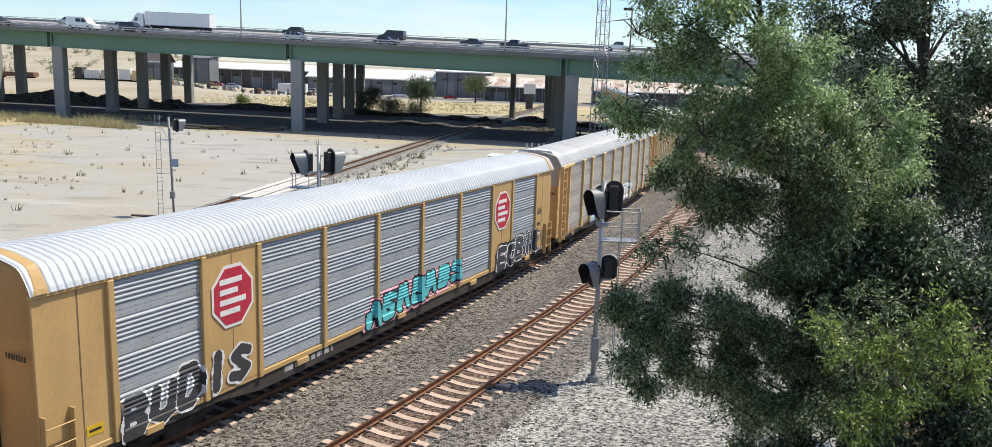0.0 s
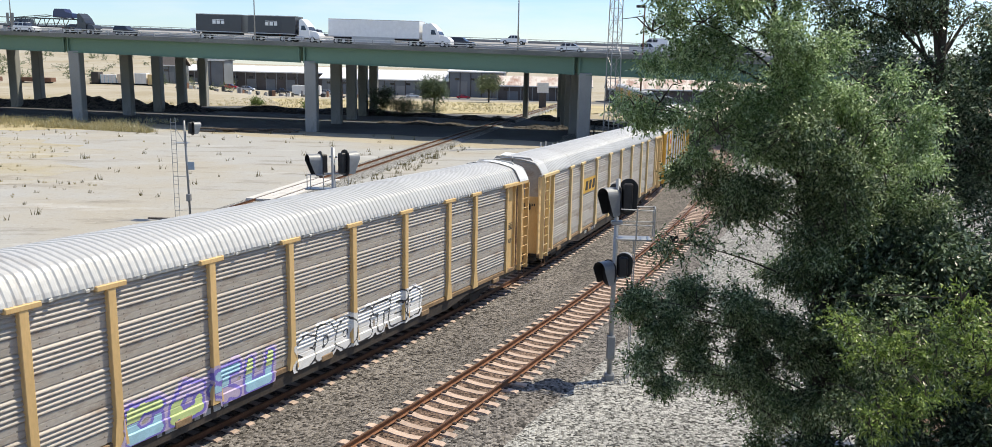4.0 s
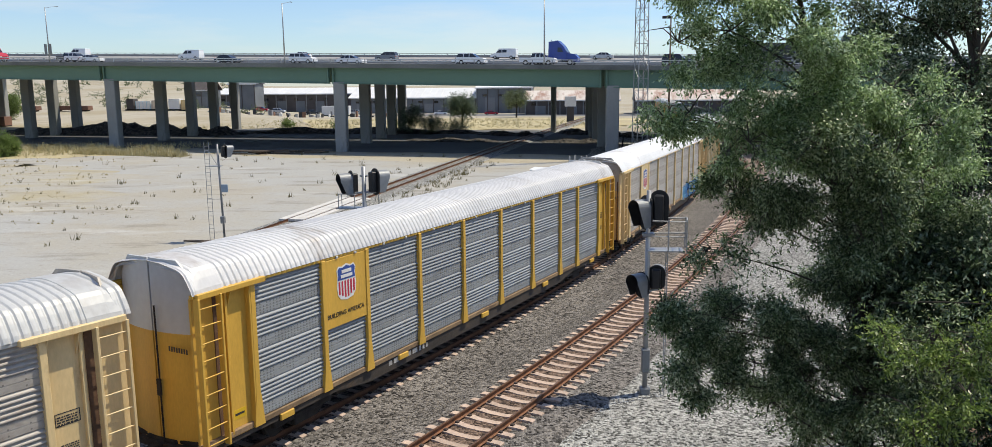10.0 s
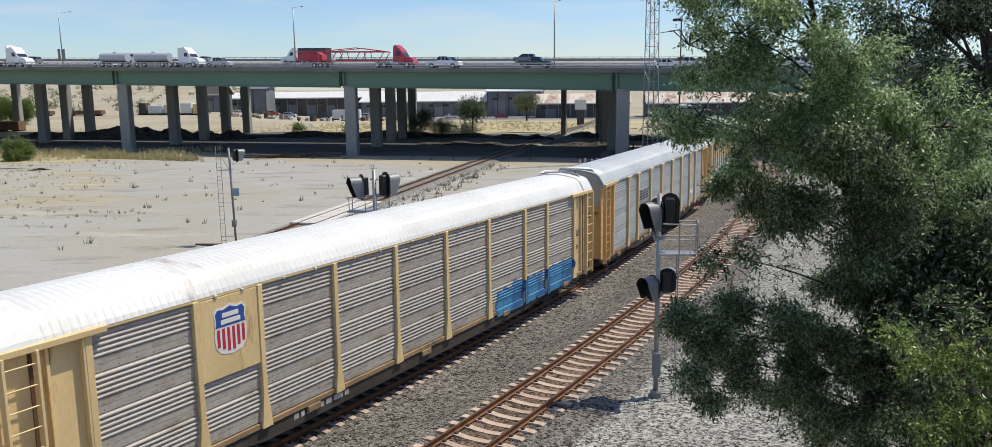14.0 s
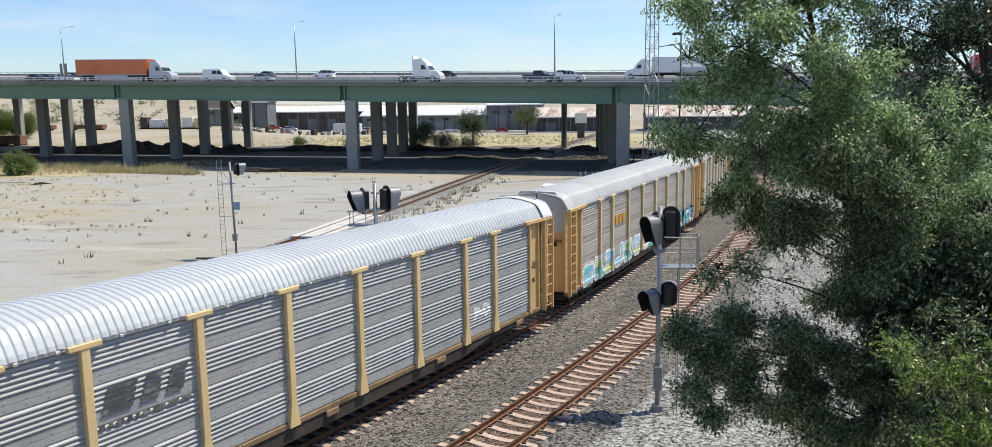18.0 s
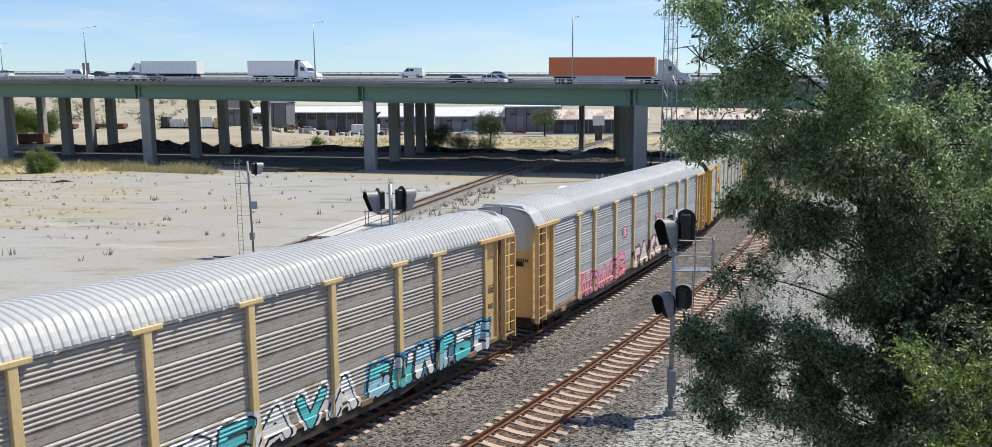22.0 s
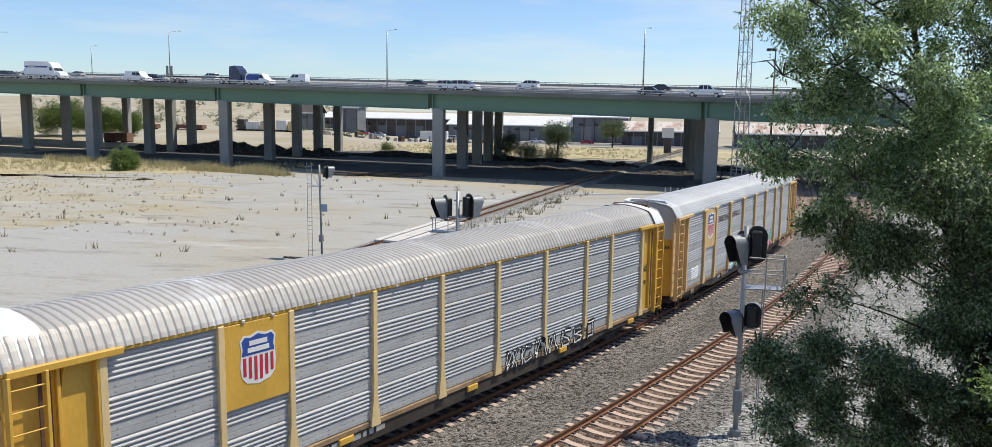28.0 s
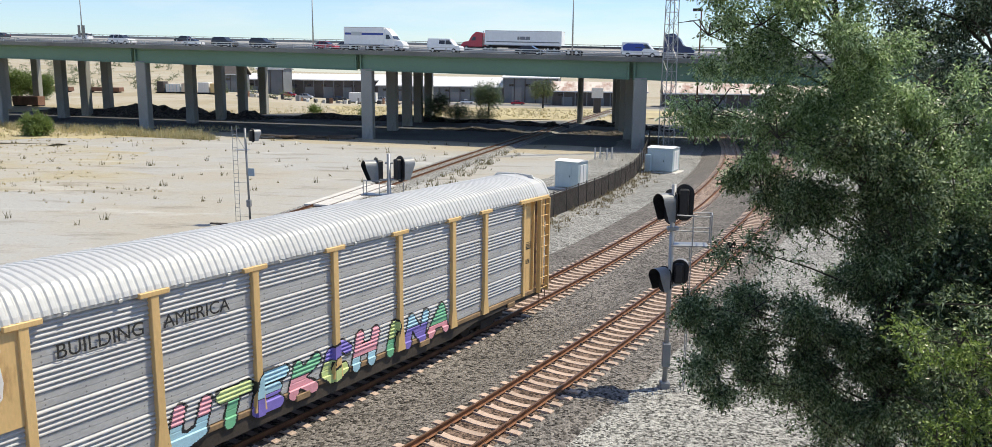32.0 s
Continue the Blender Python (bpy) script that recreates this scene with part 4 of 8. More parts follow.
shield(up4, -8.66, 4.1, 1.35, -SIDE - 0.10)
ns = autorack(5, "grey autorack car with pale T-shaped posts", Y_TAN, S_MID, R_BLUE, Y_TAN, R_DULL, post_mat=Y_PALE)
cs6 = autorack(6, "autorack car with tan posts and colourful graffiti along its side", Y_TAN, S_WARM, R_DULL, Y_TAN, R_DULL, post_mat=Y_PALE)
sm7 = autorack(7, "autorack car with two small red emblems and graffiti", Y_TAN, S_GREY, R_DULL, Y_TAN, R_WHITE, post_mat=Y_PALE)
up8 = autorack(8, "yellow-ended autorack car with a peeling white roof and a shield emblem", Y_GOLD, S_GREY, R_PEEL, Y_TAN, M_RUST, "flared", ((-9.72, -7.6),), post_mat=Y_PALE)
shield(up8, -8.66, 4.05, 1.35, -SIDE - 0.10)
up9 = autorack(9, "autorack car with a large shield emblem, black lettering and bright graffiti", Y_TAN, S_GREY, R_WHITE, Y_GOLD, R_WHITE, "t", ((-9.72, -7.6),))
shield(up9, -8.66, 4.1, 1.5, -SIDE - 0.10)

# ---- graffiti and lettering on the train ----
def paint(name, col):
    return mat(name, col, 0.12, 2.5, 25, 0.5, 0.0, 0.03, dirt=(col[0] * 0.6, col[1] * 0.6, col[2] * 0.6), amount=0.25, dirt_scale=2)


G = {n: paint("spray " + n, c) for n, c in dict(black=(0.02, 0.02, 0.022), white=(0.72, 0.71, 0.70), cyan=(0.10, 0.50, 0.52), blue=(0.05, 0.22, 0.40), navy=(0.03, 0.12, 0.28), lime=(0.50, 0.60, 0.27),
     pink=(0.70, 0.32, 0.38), red=(0.42, 0.05, 0.07), cream=(0.62, 0.52, 0.42), green=(0.16, 0.45, 0.27), lilac=(0.46, 0.38, 0.52), violet=(0.20, 0.16, 0.50), sky=(0.33, 0.55, 0.66), grey=(0.05, 0.05, 0.055), bone=(0.68, 0.60, 0.53), maroon=(0.17, 0.055, 0.06)).items()}


def surface(x, z, bays):
    o = np.interp(z, PZ, PO)
    o = np.where(z < 1.17, 0.064, o)
    for a, b in bays:
        o = np.where((x > a - 0.06) & (x < b + 0.06), np.maximum(o, 0.078), o)
    for p in POSTS:
        o = np.where(np.abs(x - p) < 0.13, np.maximum(o, 0.155), o)
    return o + 0.007


def cells(car, name, mask, xs, zs, material, bays, out, label=""):
    """The marked cells of a grid as one skin that follows the corrugations."""
    ii, jj = np.nonzero(mask[:-1, :-1] & mask[1:, :-1] & mask[:-1, 1:] & mask[1:, 1:])
    if not len(ii):
        return None
    n = len(zs)
    gx, gz = np.meshgrid(xs, zs, indexing="ij")
    gy = -SIDE - surface(gx, gz, bays) - out
    quads = np.stack([ii * n + jj, (ii + 1) * n + jj, (ii + 1) * n + jj + 1, ii * n + jj + 1], 1)
    used, inv = np.unique(quads, return_inverse=True)
    vs = np.stack([gx.ravel(), gy.ravel(), gz.ravel()], 1)[used]
    me = bpy.data.meshes.new(name)
    me.from_pydata(vs.tolist(), [], inv.reshape(-1, 4).tolist())
    return part(name, me, material, car, label)


def islands(mask):
    """The separate patches of a marked grid, without specks."""
    left = set(map(tuple, np.argwhere(mask)))
    while left:
        heap, found = [left.pop()], []
        while heap:
            i, j = heap.pop()
            found.append((i, j))
            for n in ((i + 1, j), (i - 1, j), (i, j + 1), (i, j - 1)):
                if n in left:
                    left.remove(n)
                    heap.append(n)
        if len(found) > 80:
            one = np.zeros_like(mask)
            one[tuple(np.array(found).T)] = True
            yield one


# letter shapes as strokes: x from -0.36 to 0.36, height from 0 to 1
LETTERS = {
    "A": (((-0.34, 0.08), (0.0, 0.92), (0.34, 0.08)), ((-0.2, 0.38), (0.2, 0.38))),
    "B": (((-0.3, 0.08), (-0.3, 0.92), (0.18, 0.9), (0.3, 0.72), (0.1, 0.52), (-0.3, 0.52)), ((0.1, 0.52), (0.32, 0.3), (0.18, 0.1), (-0.3, 0.08))),
    "C": (((0.32, 0.78), (0.1, 0.92), (-0.28, 0.8), (-0.32, 0.3), (-0.1, 0.08), (0.32, 0.2)),),
    "D": (((-0.3, 0.08), (-0.3, 0.92), (0.1, 0.9), (0.32, 0.6), (0.3, 0.3), (0.05, 0.08), (-0.3, 0.08)),),
    "E": (((0.3, 0.92), (-0.3, 0.92), (-0.3, 0.08), (0.3, 0.08)), ((-0.3, 0.5), (0.2, 0.5))),
    "G": (((0.32, 0.78), (0.1, 0.92), (-0.28, 0.8), (-0.32, 0.3), (-0.1, 0.08), (0.32, 0.12), (0.32, 0.45), (0.05, 0.45)),),
    "H": (((-0.28, 0.08), (-0.28, 0.92)), ((0.28, 0.08), (0.28, 0.92)), ((-0.28, 0.5), (0.28, 0.5))),
    "I": (((0.0, 0.08), (0.0, 0.92)),),
    "K": (((-0.28, 0.08), (-0.28, 0.92)), ((0.3, 0.92), (-0.25, 0.48), (0.32, 0.08))),
    "L": (((-0.28, 0.92), (-0.28, 0.08), (0.3, 0.08)),),
    "N": (((-0.3, 0.08), (-0.3, 0.92), (0.3, 0.08), (0.3, 0.92)),),
    "O": (((0.0, 0.92), (-0.3, 0.7), (-0.3, 0.3), (0.0, 0.08), (0.3, 0.3), (0.3, 0.7), (0.0, 0.92)),),
    "R": (((-0.3, 0.08), (-0.3, 0.92), (0.18, 0.9), (0.28, 0.7), (0.1, 0.5), (-0.3, 0.5)), ((0.0, 0.5), (0.32, 0.08))),
    "S": (((0.3, 0.82), (0.0, 0.92), (-0.28, 0.74), (0.0, 0.52), (0.3, 0.3), (0.05, 0.08), (-0.3, 0.16)),),
    "T": (((-0.34, 0.9), (0.34, 0.9)), ((0.0, 0.9), (0.0, 0.08))),
    "U": (((-0.3, 0.92), (-0.3, 0.25), (0.0, 0.08), (0.3, 0.25), (0.3, 0.92)),),
    "V": (((-0.34, 0.92), (0.0, 0.08), (0.34, 0.92)),),
}


def graffiti(car, x0, x1, z0, z1, fills, line, halo, seed, n, label, bays=(), slant=0.15, thick=0.15, lift=0.0, word=""):
    """A row of fat letter strokes with outline and halo; without a word they are unreadable."""
    n = len(word) or n
    rng = random.Random(seed)
    xs, zs = np.arange(x0 - 0.3, x1 + 0.3, 0.03), np.arange(max(0.88, z0 - 0.25), z1 + 0.3, 0.022)
    gx, gz = np.meshgrid(xs, zs, indexing="ij")
    best, who = np.full(gx.shape, 9.0), np.zeros(gx.shape, int)
    w, h = (x1 - x0) / n, z1 - z0
    r = thick * min(h, w * 1.3)
    for k in range(n):
        cx = x0 + w * (k + 0.5)
        zz = z0 + lift * k / max(1, n - 1)
        hh = h * rng.uniform(0.82, 1.0)
        lat = [(a, b) for a in (-0.32, 0.0, 0.32) for b in (0.12, 0.5, 0.88)]
        strokes = []
        left = rng.random() < 0.8
        if left:
            strokes.append(((-0.32, 0.1), (-0.32, 0.9)))
        shape = rng.choice([((-0.32, 0.9), (0.2, 0.85), (0.3, 0.62), (-0.2, 0.5), (0.3, 0.36), (0.2, 0.12), (-0.32, 0.1)), ((-0.3, 0.1), (0.0, 0.9), (0.3, 0.1)), ((-0.3, 0.12), (0.28, 0.12), (0.3, 0.9)),
                            ((0.3, 0.85), (-0.1, 0.9), (-0.3, 0.65), (0.25, 0.4), (0.2, 0.12), (-0.3, 0.12)), ((-0.3, 0.88), (0.3, 0.88), (0.0, 0.88), (0.0, 0.1)), ((0.3, 0.8), (-0.1, 0.9), (-0.3, 0.5), (-0.1, 0.1), (0.3, 0.2), (0.3, 0.45))])
        strokes += list(zip(shape[:-1], shape[1:]))
        if rng.random() < 0.5:
            strokes.append((rng.choice(lat), rng.choice(lat)))
        if word:
            strokes = [ab for line_ in LETTERS[word[k]] for ab in zip(line_[:-1], line_[1:])]
        for (a0, b0), (a1, b1) in strokes:
            p = (cx + a0 * w + slant * (b0 - 0.5) * hh + rng.uniform(-0.03, 0.03), zz + b0 * hh)
            q = (cx + a1 * w + slant * (b1 - 0.5) * hh, zz + b1 * hh + rng.uniform(-0.03, 0.03))
            dx, dz = q[0] - p[0], q[1] - p[1]
            l2 = dx * dx + dz * dz + 1e-6
            f = np.clip(((gx - p[0]) * dx + (gz - p[1]) * dz) / l2, 0, 1)
            d = np.hypot(gx - p[0] - f * dx, gz - p[1] - f * dz) - r
            nearer = d < best
            best, who = np.where(nearer, d, best), np.where(nearer, k, who)
    wob = 0.03 * np.sin(gx * 7.1) * np.cos(gz * 9.3)
    first = None
    if halo is not None:
        first = cells(car, "graffiti", (best + wob * 2 < 0.17), xs, zs, halo, bays, 0.0, label)
    edge = cells(car if first is None else first, "graffiti" if first is None else "graffiti_outline", (best + wob < (0.06 if word else 0.085)), xs, zs, line, bays, 0.003, label if first is None else "")
    first = first or edge
    for k in range(n):
        for c in range(len(fills) if len(fills) > 2 else 1):
            own = (best < 0.0) & (who == k)
            if len(fills) > 2:
                own &= (gz > z0 + h * (0.5 + 0.12 * math.sin(k * 2.1))) == (c == 0)
                if c > 1:
                    break
            for piece in islands(own):
                cells(first, "graffiti_fill", piece, xs, zs, fills[(k + c * 2) % len(fills)], bays, 0.006)


def lettering(car, words, x, z, size, material, label, out=0.062):
    cu = bpy.data.curves.new("lettering", "FONT")
    cu.body, cu.size, cu.extrude = words, size, 0.003
    tmp = bpy.data.objects.new("lettering", cu)
    scene.collection.objects.link(tmp)
    bpy.context.view_layer.update()
    me = bpy.data.meshes.new_from_object(tmp.evaluated_get(bpy.context.evaluated_depsgraph_get()))
    bpy.data.objects.remove(tmp)
    me.transform(Matrix.Translation((x, -SIDE - out, z)) @ Matrix.Rotation(math.pi / 2, 4, "X"))
    me.name = "lettering"
    me.materials.clear()
    part("lettering", me, material, car, label)


def bars(car, x, z, rows_, length, high, material, y=-SIDE - 0.075, label="stencilled data lines", gap=1.7, seed=0):
    rng = random.Random(seed)
    m = Mesh()
    for j in range(rows_):
        a = x
        while a < x + length:
            w = rng.uniform(0.4, 1.6) * high * 1.6
            m.box(a, y - 0.004, z - j * high * gap, min(a + w, x + length), y, z - j * high * gap + high)
            a += w + high * 0.6
    part("stencil", m, material, car, label, kind="stuff")


EMB = ((-9.72, -7.6), (7.6, 9.72))
graffiti(CARS[0], -12.5, -8.0, 0.95, 2.05, [G["grey"]], G["white"], None, 3, 5, "black bubble-letter graffiti with a white edge", EMB, thick=0.15, word="BUDIS", lift=0.3)
graffiti(CARS[0], -2.2, 4.9, 0.95, 1.95, [G["cyan"]], G["black"], G["pink"], 8, 7, "turquoise graffiti with black edges and a pink cloud", EMB, lift=0.45)
graffiti(CARS[0], 8.2, 13.4, 0.95, 2.0, [G["grey"]], G["white"], G["black"], 5, 5, "black and white graffiti", EMB, thick=0.16, word="ECBIE", lift=0.25)
graffiti(CARS[1], -7.5, -2.2, 0.95, 1.9, [G["lime"], G["lilac"], G["sky"]], G["violet"], G["lilac"], 12, 4, "green and violet graffiti")
graffiti(CARS[1], -1.4, 5.6, 0.95, 1.9, [G["white"]], G["grey"], G["white"], 14, 7, "white graffiti with thin dark edges", thick=0.19, word="SDOETEG", lift=0.15)
graffiti(CARS[4], 5.2, 12.4, 0.95, 1.9, [G["blue"], G["navy"]], G["blue"], G["navy"], 21, 6, "blue graffiti", ((-9.72, -7.6),))
graffiti(CARS[6], -12.3, -1.8, 0.95, 2.0, [G["cyan"], G["lime"], G["sky"]], G["white"], G["white"], 31, 6, "blue and green graffiti", lift=0.1)
graffiti(CARS[6], -1.2, 5.6, 0.95, 1.95, [G["white"], G["cyan"]], G["black"], G["white"], 33, 6, "white graffiti with black edges", word="CEAVA")
graffiti(CARS[6], 6.0, 13.0, 0.95, 2.0, [G["cyan"], G["white"], G["sky"]], G["black"], G["blue"], 35, 6, "turquoise and white graffiti")
graffiti(CARS[7], -9.6, -2.6, 0.95, 2.1, [G["pink"]], G["red"], G["pink"], 41, 5, "faded red graffiti", thick=0.1)
graffiti(CARS[7], -1.6, 5.8, 0.95, 2.0, [G["bone"]], G["maroon"], G["maroon"], 43, 6, "cream graffiti with dark red edges", lift=0.2, thick=0.22, word="TAKSO")
graffiti(CARS[7], 7.6, 12.4, 0.95, 2.0, [G["black"]], G["white"], G["black"], 45, 6, "black graffiti with thin white edges", thick=0.17)
graffiti(CARS[8], 2.0, 8.5, 0.95, 1.75, [G["white"]], G["black"], None, 51, 7, "thin black and white graffiti", thick=0.05)
graffiti(CARS[9], -4.4, 7.5, 0.95, 2.05, [G["pink"], G["lime"], G["sky"], G["green"], G["violet"]], G["black"], None, 61, 9, "bright many-coloured graffiti letters", thick=0.17, slant=0.3, word="UTEKCHINA", lift=0.1)
graffiti(CARS[9], -11.6, -10.4, 1.5, 2.2, [G["white"]], G["white"], None, 64, 3, "small white scrawl", thick=0.05)
graffiti(CARS[5], 8.2, 9.4, 1.9, 2.3, [G["white"]], G["white"], None, 66, 2, "small white scrawl", thick=0.06)
lettering(CARS[9], "BUILDING", -6.95, 4.1, 0.47, M_INK, "black slogan word")
lettering(CARS[9], "AMERICA", -4.32, 4.1, 0.47, M_INK, "black slogan word")
lettering(CARS[3], "BUILDING AMERICA", -9.62, 3.2, 0.2, M_INK, "small black slogan", out=0.1)
# emblems as plain shapes
part("emblem_plate", Mesh().box(-7.5, -SIDE - 0.068, 3.2, -4.75, -SIDE - 0.056, 4.05), Y_GOLD, CARS[2], "yellow emblem field")
for j in range(3):
    part("emblem_bar", flat([(-6.85 + j * 0.72, 3.36), (-6.4 + j * 0.72, 3.36), (-6.25 + j * 0.72, 3.88), (-6.7 + j * 0.72, 3.88)], -SIDE - 0.078), M_INK, CARS[2], "black emblem shape")
for j in range(3):
    part("emblem_bar", flat([(-7.05 + j * 0.7, 3.35), (-6.55 + j * 0.7, 3.35), (-6.45 + j * 0.7, 3.85), (-6.95 + j * 0.7, 3.85)], -SIDE - 0.068), paint("emblem orange", (0.62, 0.30, 0.04)), CARS[6], "orange emblem shape")
for j, (a, b) in enumerate(((-7.3, -6.4), (-6.3, -5.7), (-5.6, -5.0))):
    for i in range(4):
        z = 3.32 + i * 0.16
        part("emblem_bar", flat([(a + 0.05 * i, z), (b - 0.12 + 0.05 * i, z), (b - 0.09 + 0.05 * i, z + 0.10), (a + 0.03 + 0.05 * i, z + 0.10)], -SIDE - 0.06), M_FADED, CARS[5], "faded black slanted emblem bar")
bars(CARS[5], -7.4, 2.98, 1, 2.5, 0.14, M_FADED, y=-SIDE - 0.056, seed=4)
octagon(CARS[7], -2.9, 3.2, 0.36, -SIDE - 0.068)
octagon(CARS[7], 3.1, 3.2, 0.36, -SIDE - 0.068)
sign = part("notice", Mesh().box(-13.42, -SIDE + 0.028, 3.2, -12.84, -SIDE + 0.038, 3.95), Y_SIGN, CARS[2], "yellow notice plate with black lines")
for j in range(4):
    part("notice_bar", Mesh().box(-13.34 + 0.04 * (j % 2), -SIDE + 0.022, 3.3 + j * 0.16, -12.94, -SIDE + 0.028, 3.38 + j * 0.16), M_INK, sign)
for k, car in CARS.items():
    bars(car, -6.5, 0.76, 1, 2.4, 0.17, M_STENCIL, y=-SIDE - 0.017, label="worn white reporting marks", seed=k)
    face = -SIDE - 0.035 if k < 1 else -SIDE + 0.036
    bars(car, 12.86, 3.15, 4, 0.46, 0.034, M_INK, y=face, seed=k + 20)
    bars(car, 12.9, 2.5, 4, 0.40, 0.03, M_INK, y=face, seed=k + 40)
    m = Mesh()
    for a, b, c, d in ((12.82, 2.98, 12.84, 3.24), (13.36, 2.98, 13.38, 3.24), (12.82, 3.24, 13.38, 3.26), (12.82, 2.96, 13.38, 2.98)):
        m.box(a, face - 0.004, b, c, face, d)
    part("data_frame", m, M_INK, car, "thin black frame round stencilled data")
    m = Mesh()
    m.box(-13.4, face - 0.005, 1.4, -12.95, face + 0.006, 1.66)
    notice = part("notice", m, Y_SIGN, car, "small bright yellow notice plate")
    part("notice_bar", Mesh().box(-13.34, face - 0.009, 1.5, -13.01, face - 0.005, 1.56), M_INK, notice)
    m = Mesh()
    for a in range(8):
        m.box(-HL + 0.02, -1.25 + a * 0.09, 3.55, -HL + 0.028, -1.2 + a * 0.09, 3.68)
    part("stencil", m, M_INK, car, "car number bars on the end door", kind="stuff")

# ---- signals ----
M_HUTBLUE = mat("blue-grey plate", (0.28, 0.36, 0.44), 0.1, 2, 20, 0.6)

def hood_head(parent, m, tall=1.1, wide=0.62, hood=0.5):
    """A signal head: oval black backing, grey housing behind, black hoods over the lenses in front (front is +y of m)."""
    def oval(q, y):
        pts = []
        for k in range(20):
            a = 2 * math.pi * k / 20
            x = math.cos(a) * wide / 2 * q
            z = math.sin(a) * wide / 2 * q + (tall - wide) / 2 * (1 if math.sin(a) >= 0 else -1)
            pts.append((x, y, z))
        return pts
    b = Mesh()
    vs = oval(1, 0.0) + oval(1, 0.03)
    b.add(vs, [tuple(range(20)), tuple(range(39, 19, -1))] + [(k, 20 + k, 20 + (k + 1) % 20, (k + 1) % 20) for k in range(20)])
    head = part("signal_head", b, M_BLACK, parent, "black oval signal backing", m=m)
    h = Mesh()
    h.cbox(-wide * 0.24, -0.26, -tall * 0.38, wide * 0.24, -0.01, tall * 0.38, 0.04)
    part("housing", h, M_BLACK, head)
    lamps = (-0.3, 0.0, 0.3) if tall > 0.9 else (-0.1, 0.14)
    for z in lamps:
        lens = Mesh()
        lens.tube((0, 0.03, z * tall), (0, 0.05, z * tall), 0.1, 14)
        part("lens", lens, M_GLASS, head)
    c = Mesh()
    n = 14
    vs, fs = [], []
    for y in (0.03, hood):
        for k in range(n + 1):
            a = math.pi * k / n
            r = wide * 0.44
            vs.append((math.cos(a) * r, y, math.sin(a) * r + tall * 0.16))
    for k in range(n):
        fs.append((k, k + 1, n + 2 + k, n + 1 + k))
    b0 = len(vs)
    r = wide * 0.44
    vs += [(r, 0.03, -tall * 0.4), (r, hood * 0.55, -tall * 0.4), (-r, 0.03, -tall * 0.4), (-r, hood * 0.55, -tall * 0.4)]
    fs += [(0, n + 1, b0 + 1, b0), (n, b0 + 2, b0 + 3, 2 * n + 1)]
    c.add(vs, fs)
    part("hood", c, M_SIGNALGREY, head, "grey sun hood")
    inner = Mesh()
    inner.add([(x * 0.96, y - (0.004 if y > 0.1 else 0), tall * 0.16 + (z - tall * 0.16) * 0.97) for x, y, z in vs], [f[::-1] for f in fs])
    part("hood_lining", inner.data("hood_lining", tidy=False), M_BLACK, head)
    return head


def near_signal():
    s = thing("railway_signal", "two-level colour-light railway signal on a grey mast beside the empty track", "railway signal", pose(3.42, 26.6, -0.25))
    m = Mesh()
    m.tube((0, 0, 0), (0, 0, 7.0), 0.085, 12, 0.075)
    part("mast", m, M_STEELGREY, s, smooth=True)
    m = Mesh()
    m.cbox(-0.17, -0.17, -0.1, 0.17, 0.17, 0.35, 0.04)
    part("base_plate", m, M_SIGNALGREY, s)
    part("junction_box", Mesh().cbox(-0.13, -0.2, 0.9, 0.13, 0.05, 1.7, 0.02), M_SIGNALGREY, s, "grey junction box on the mast foot")
    hood_head(s, Matrix.Translation((-0.06, 0.1, 6.26)) @ Matrix.Rotation(radians(126), 4, "Z"), 1.15, 0.62, 0.55)
    hood_head(s, Matrix.Translation((0.36, 0.12, 6.4)) @ Matrix.Rotation(radians(-14), 4, "Z"), 1.2, 0.62, 0.45)
    hood_head(s, Matrix.Translation((-0.14, 0.1, 3.84)) @ Matrix.Rotation(radians(130), 4, "Z"), 0.9, 0.62, 0.5)
    hood_head(s, Matrix.Translation((0.33, 0.12, 4.08)) @ Matrix.Rotation(radians(-14), 4, "Z"), 0.86, 0.58, 0.4)
    part("bracket", Mesh().tube((-0.1, 0.05, 6.0), (0.36, 0.08, 6.0), 0.04, 8), M_STEELGREY, s)
    part("bracket", Mesh().tube((-0.15, 0.05, 3.6), (0.36, 0.08, 3.7), 0.04, 8), M_STEELGREY, s)
    part("bracket", Mesh().cbox(-0.18, -0.14, 5.5, 0.2, 0.1, 5.62, 0.02), M_STEELGREY, s)
    m = Mesh()
    m.cbox(-0.02, -0.3, 5.02, 1.15, 0.3, 5.07, 0.01)
    part("platform", m, M_STEELGREY, s, "small steel grating platform")
    for z in (5.55, 6.05):
        for a, b in (((0.1, -0.3, z), (1.2, -0.3, z - 0.03)), ((0.1, 0.3, z), (1.3, 0.3, z)), ((1.2, -0.3, z - 0.03), (1.3, 0.3, z))):
            part("guard_bar", Mesh().tube(a, b, 0.022, 6), M_STEELGREY, s)
    for x, y in ((0.62, -0.3), (1.2, -0.3), (1.25, 0.3)):
        part("guard_post", Mesh().tube((x, y, 5.05), (x, y, 6.08), 0.022, 6), M_STEELGREY, s)
    lad = Mesh()
    for y in (-0.18, 0.18):
        lad.tube((0.62, y, 0.0), (0.62, y, 5.0), 0.018, 6)
    part("ladder", lad, M_STEELGREY, s)
    rung = Mesh().tube((0.62, -0.18, 0), (0.62, 0.18, 0), 0.012, 6).data("rung")
    for k in range(14):
        part("rung", rung, M_STEELGREY, s, m=Matrix.Translation((0, 0, 0.3 + k * 0.33)))
    return s


near_signal()


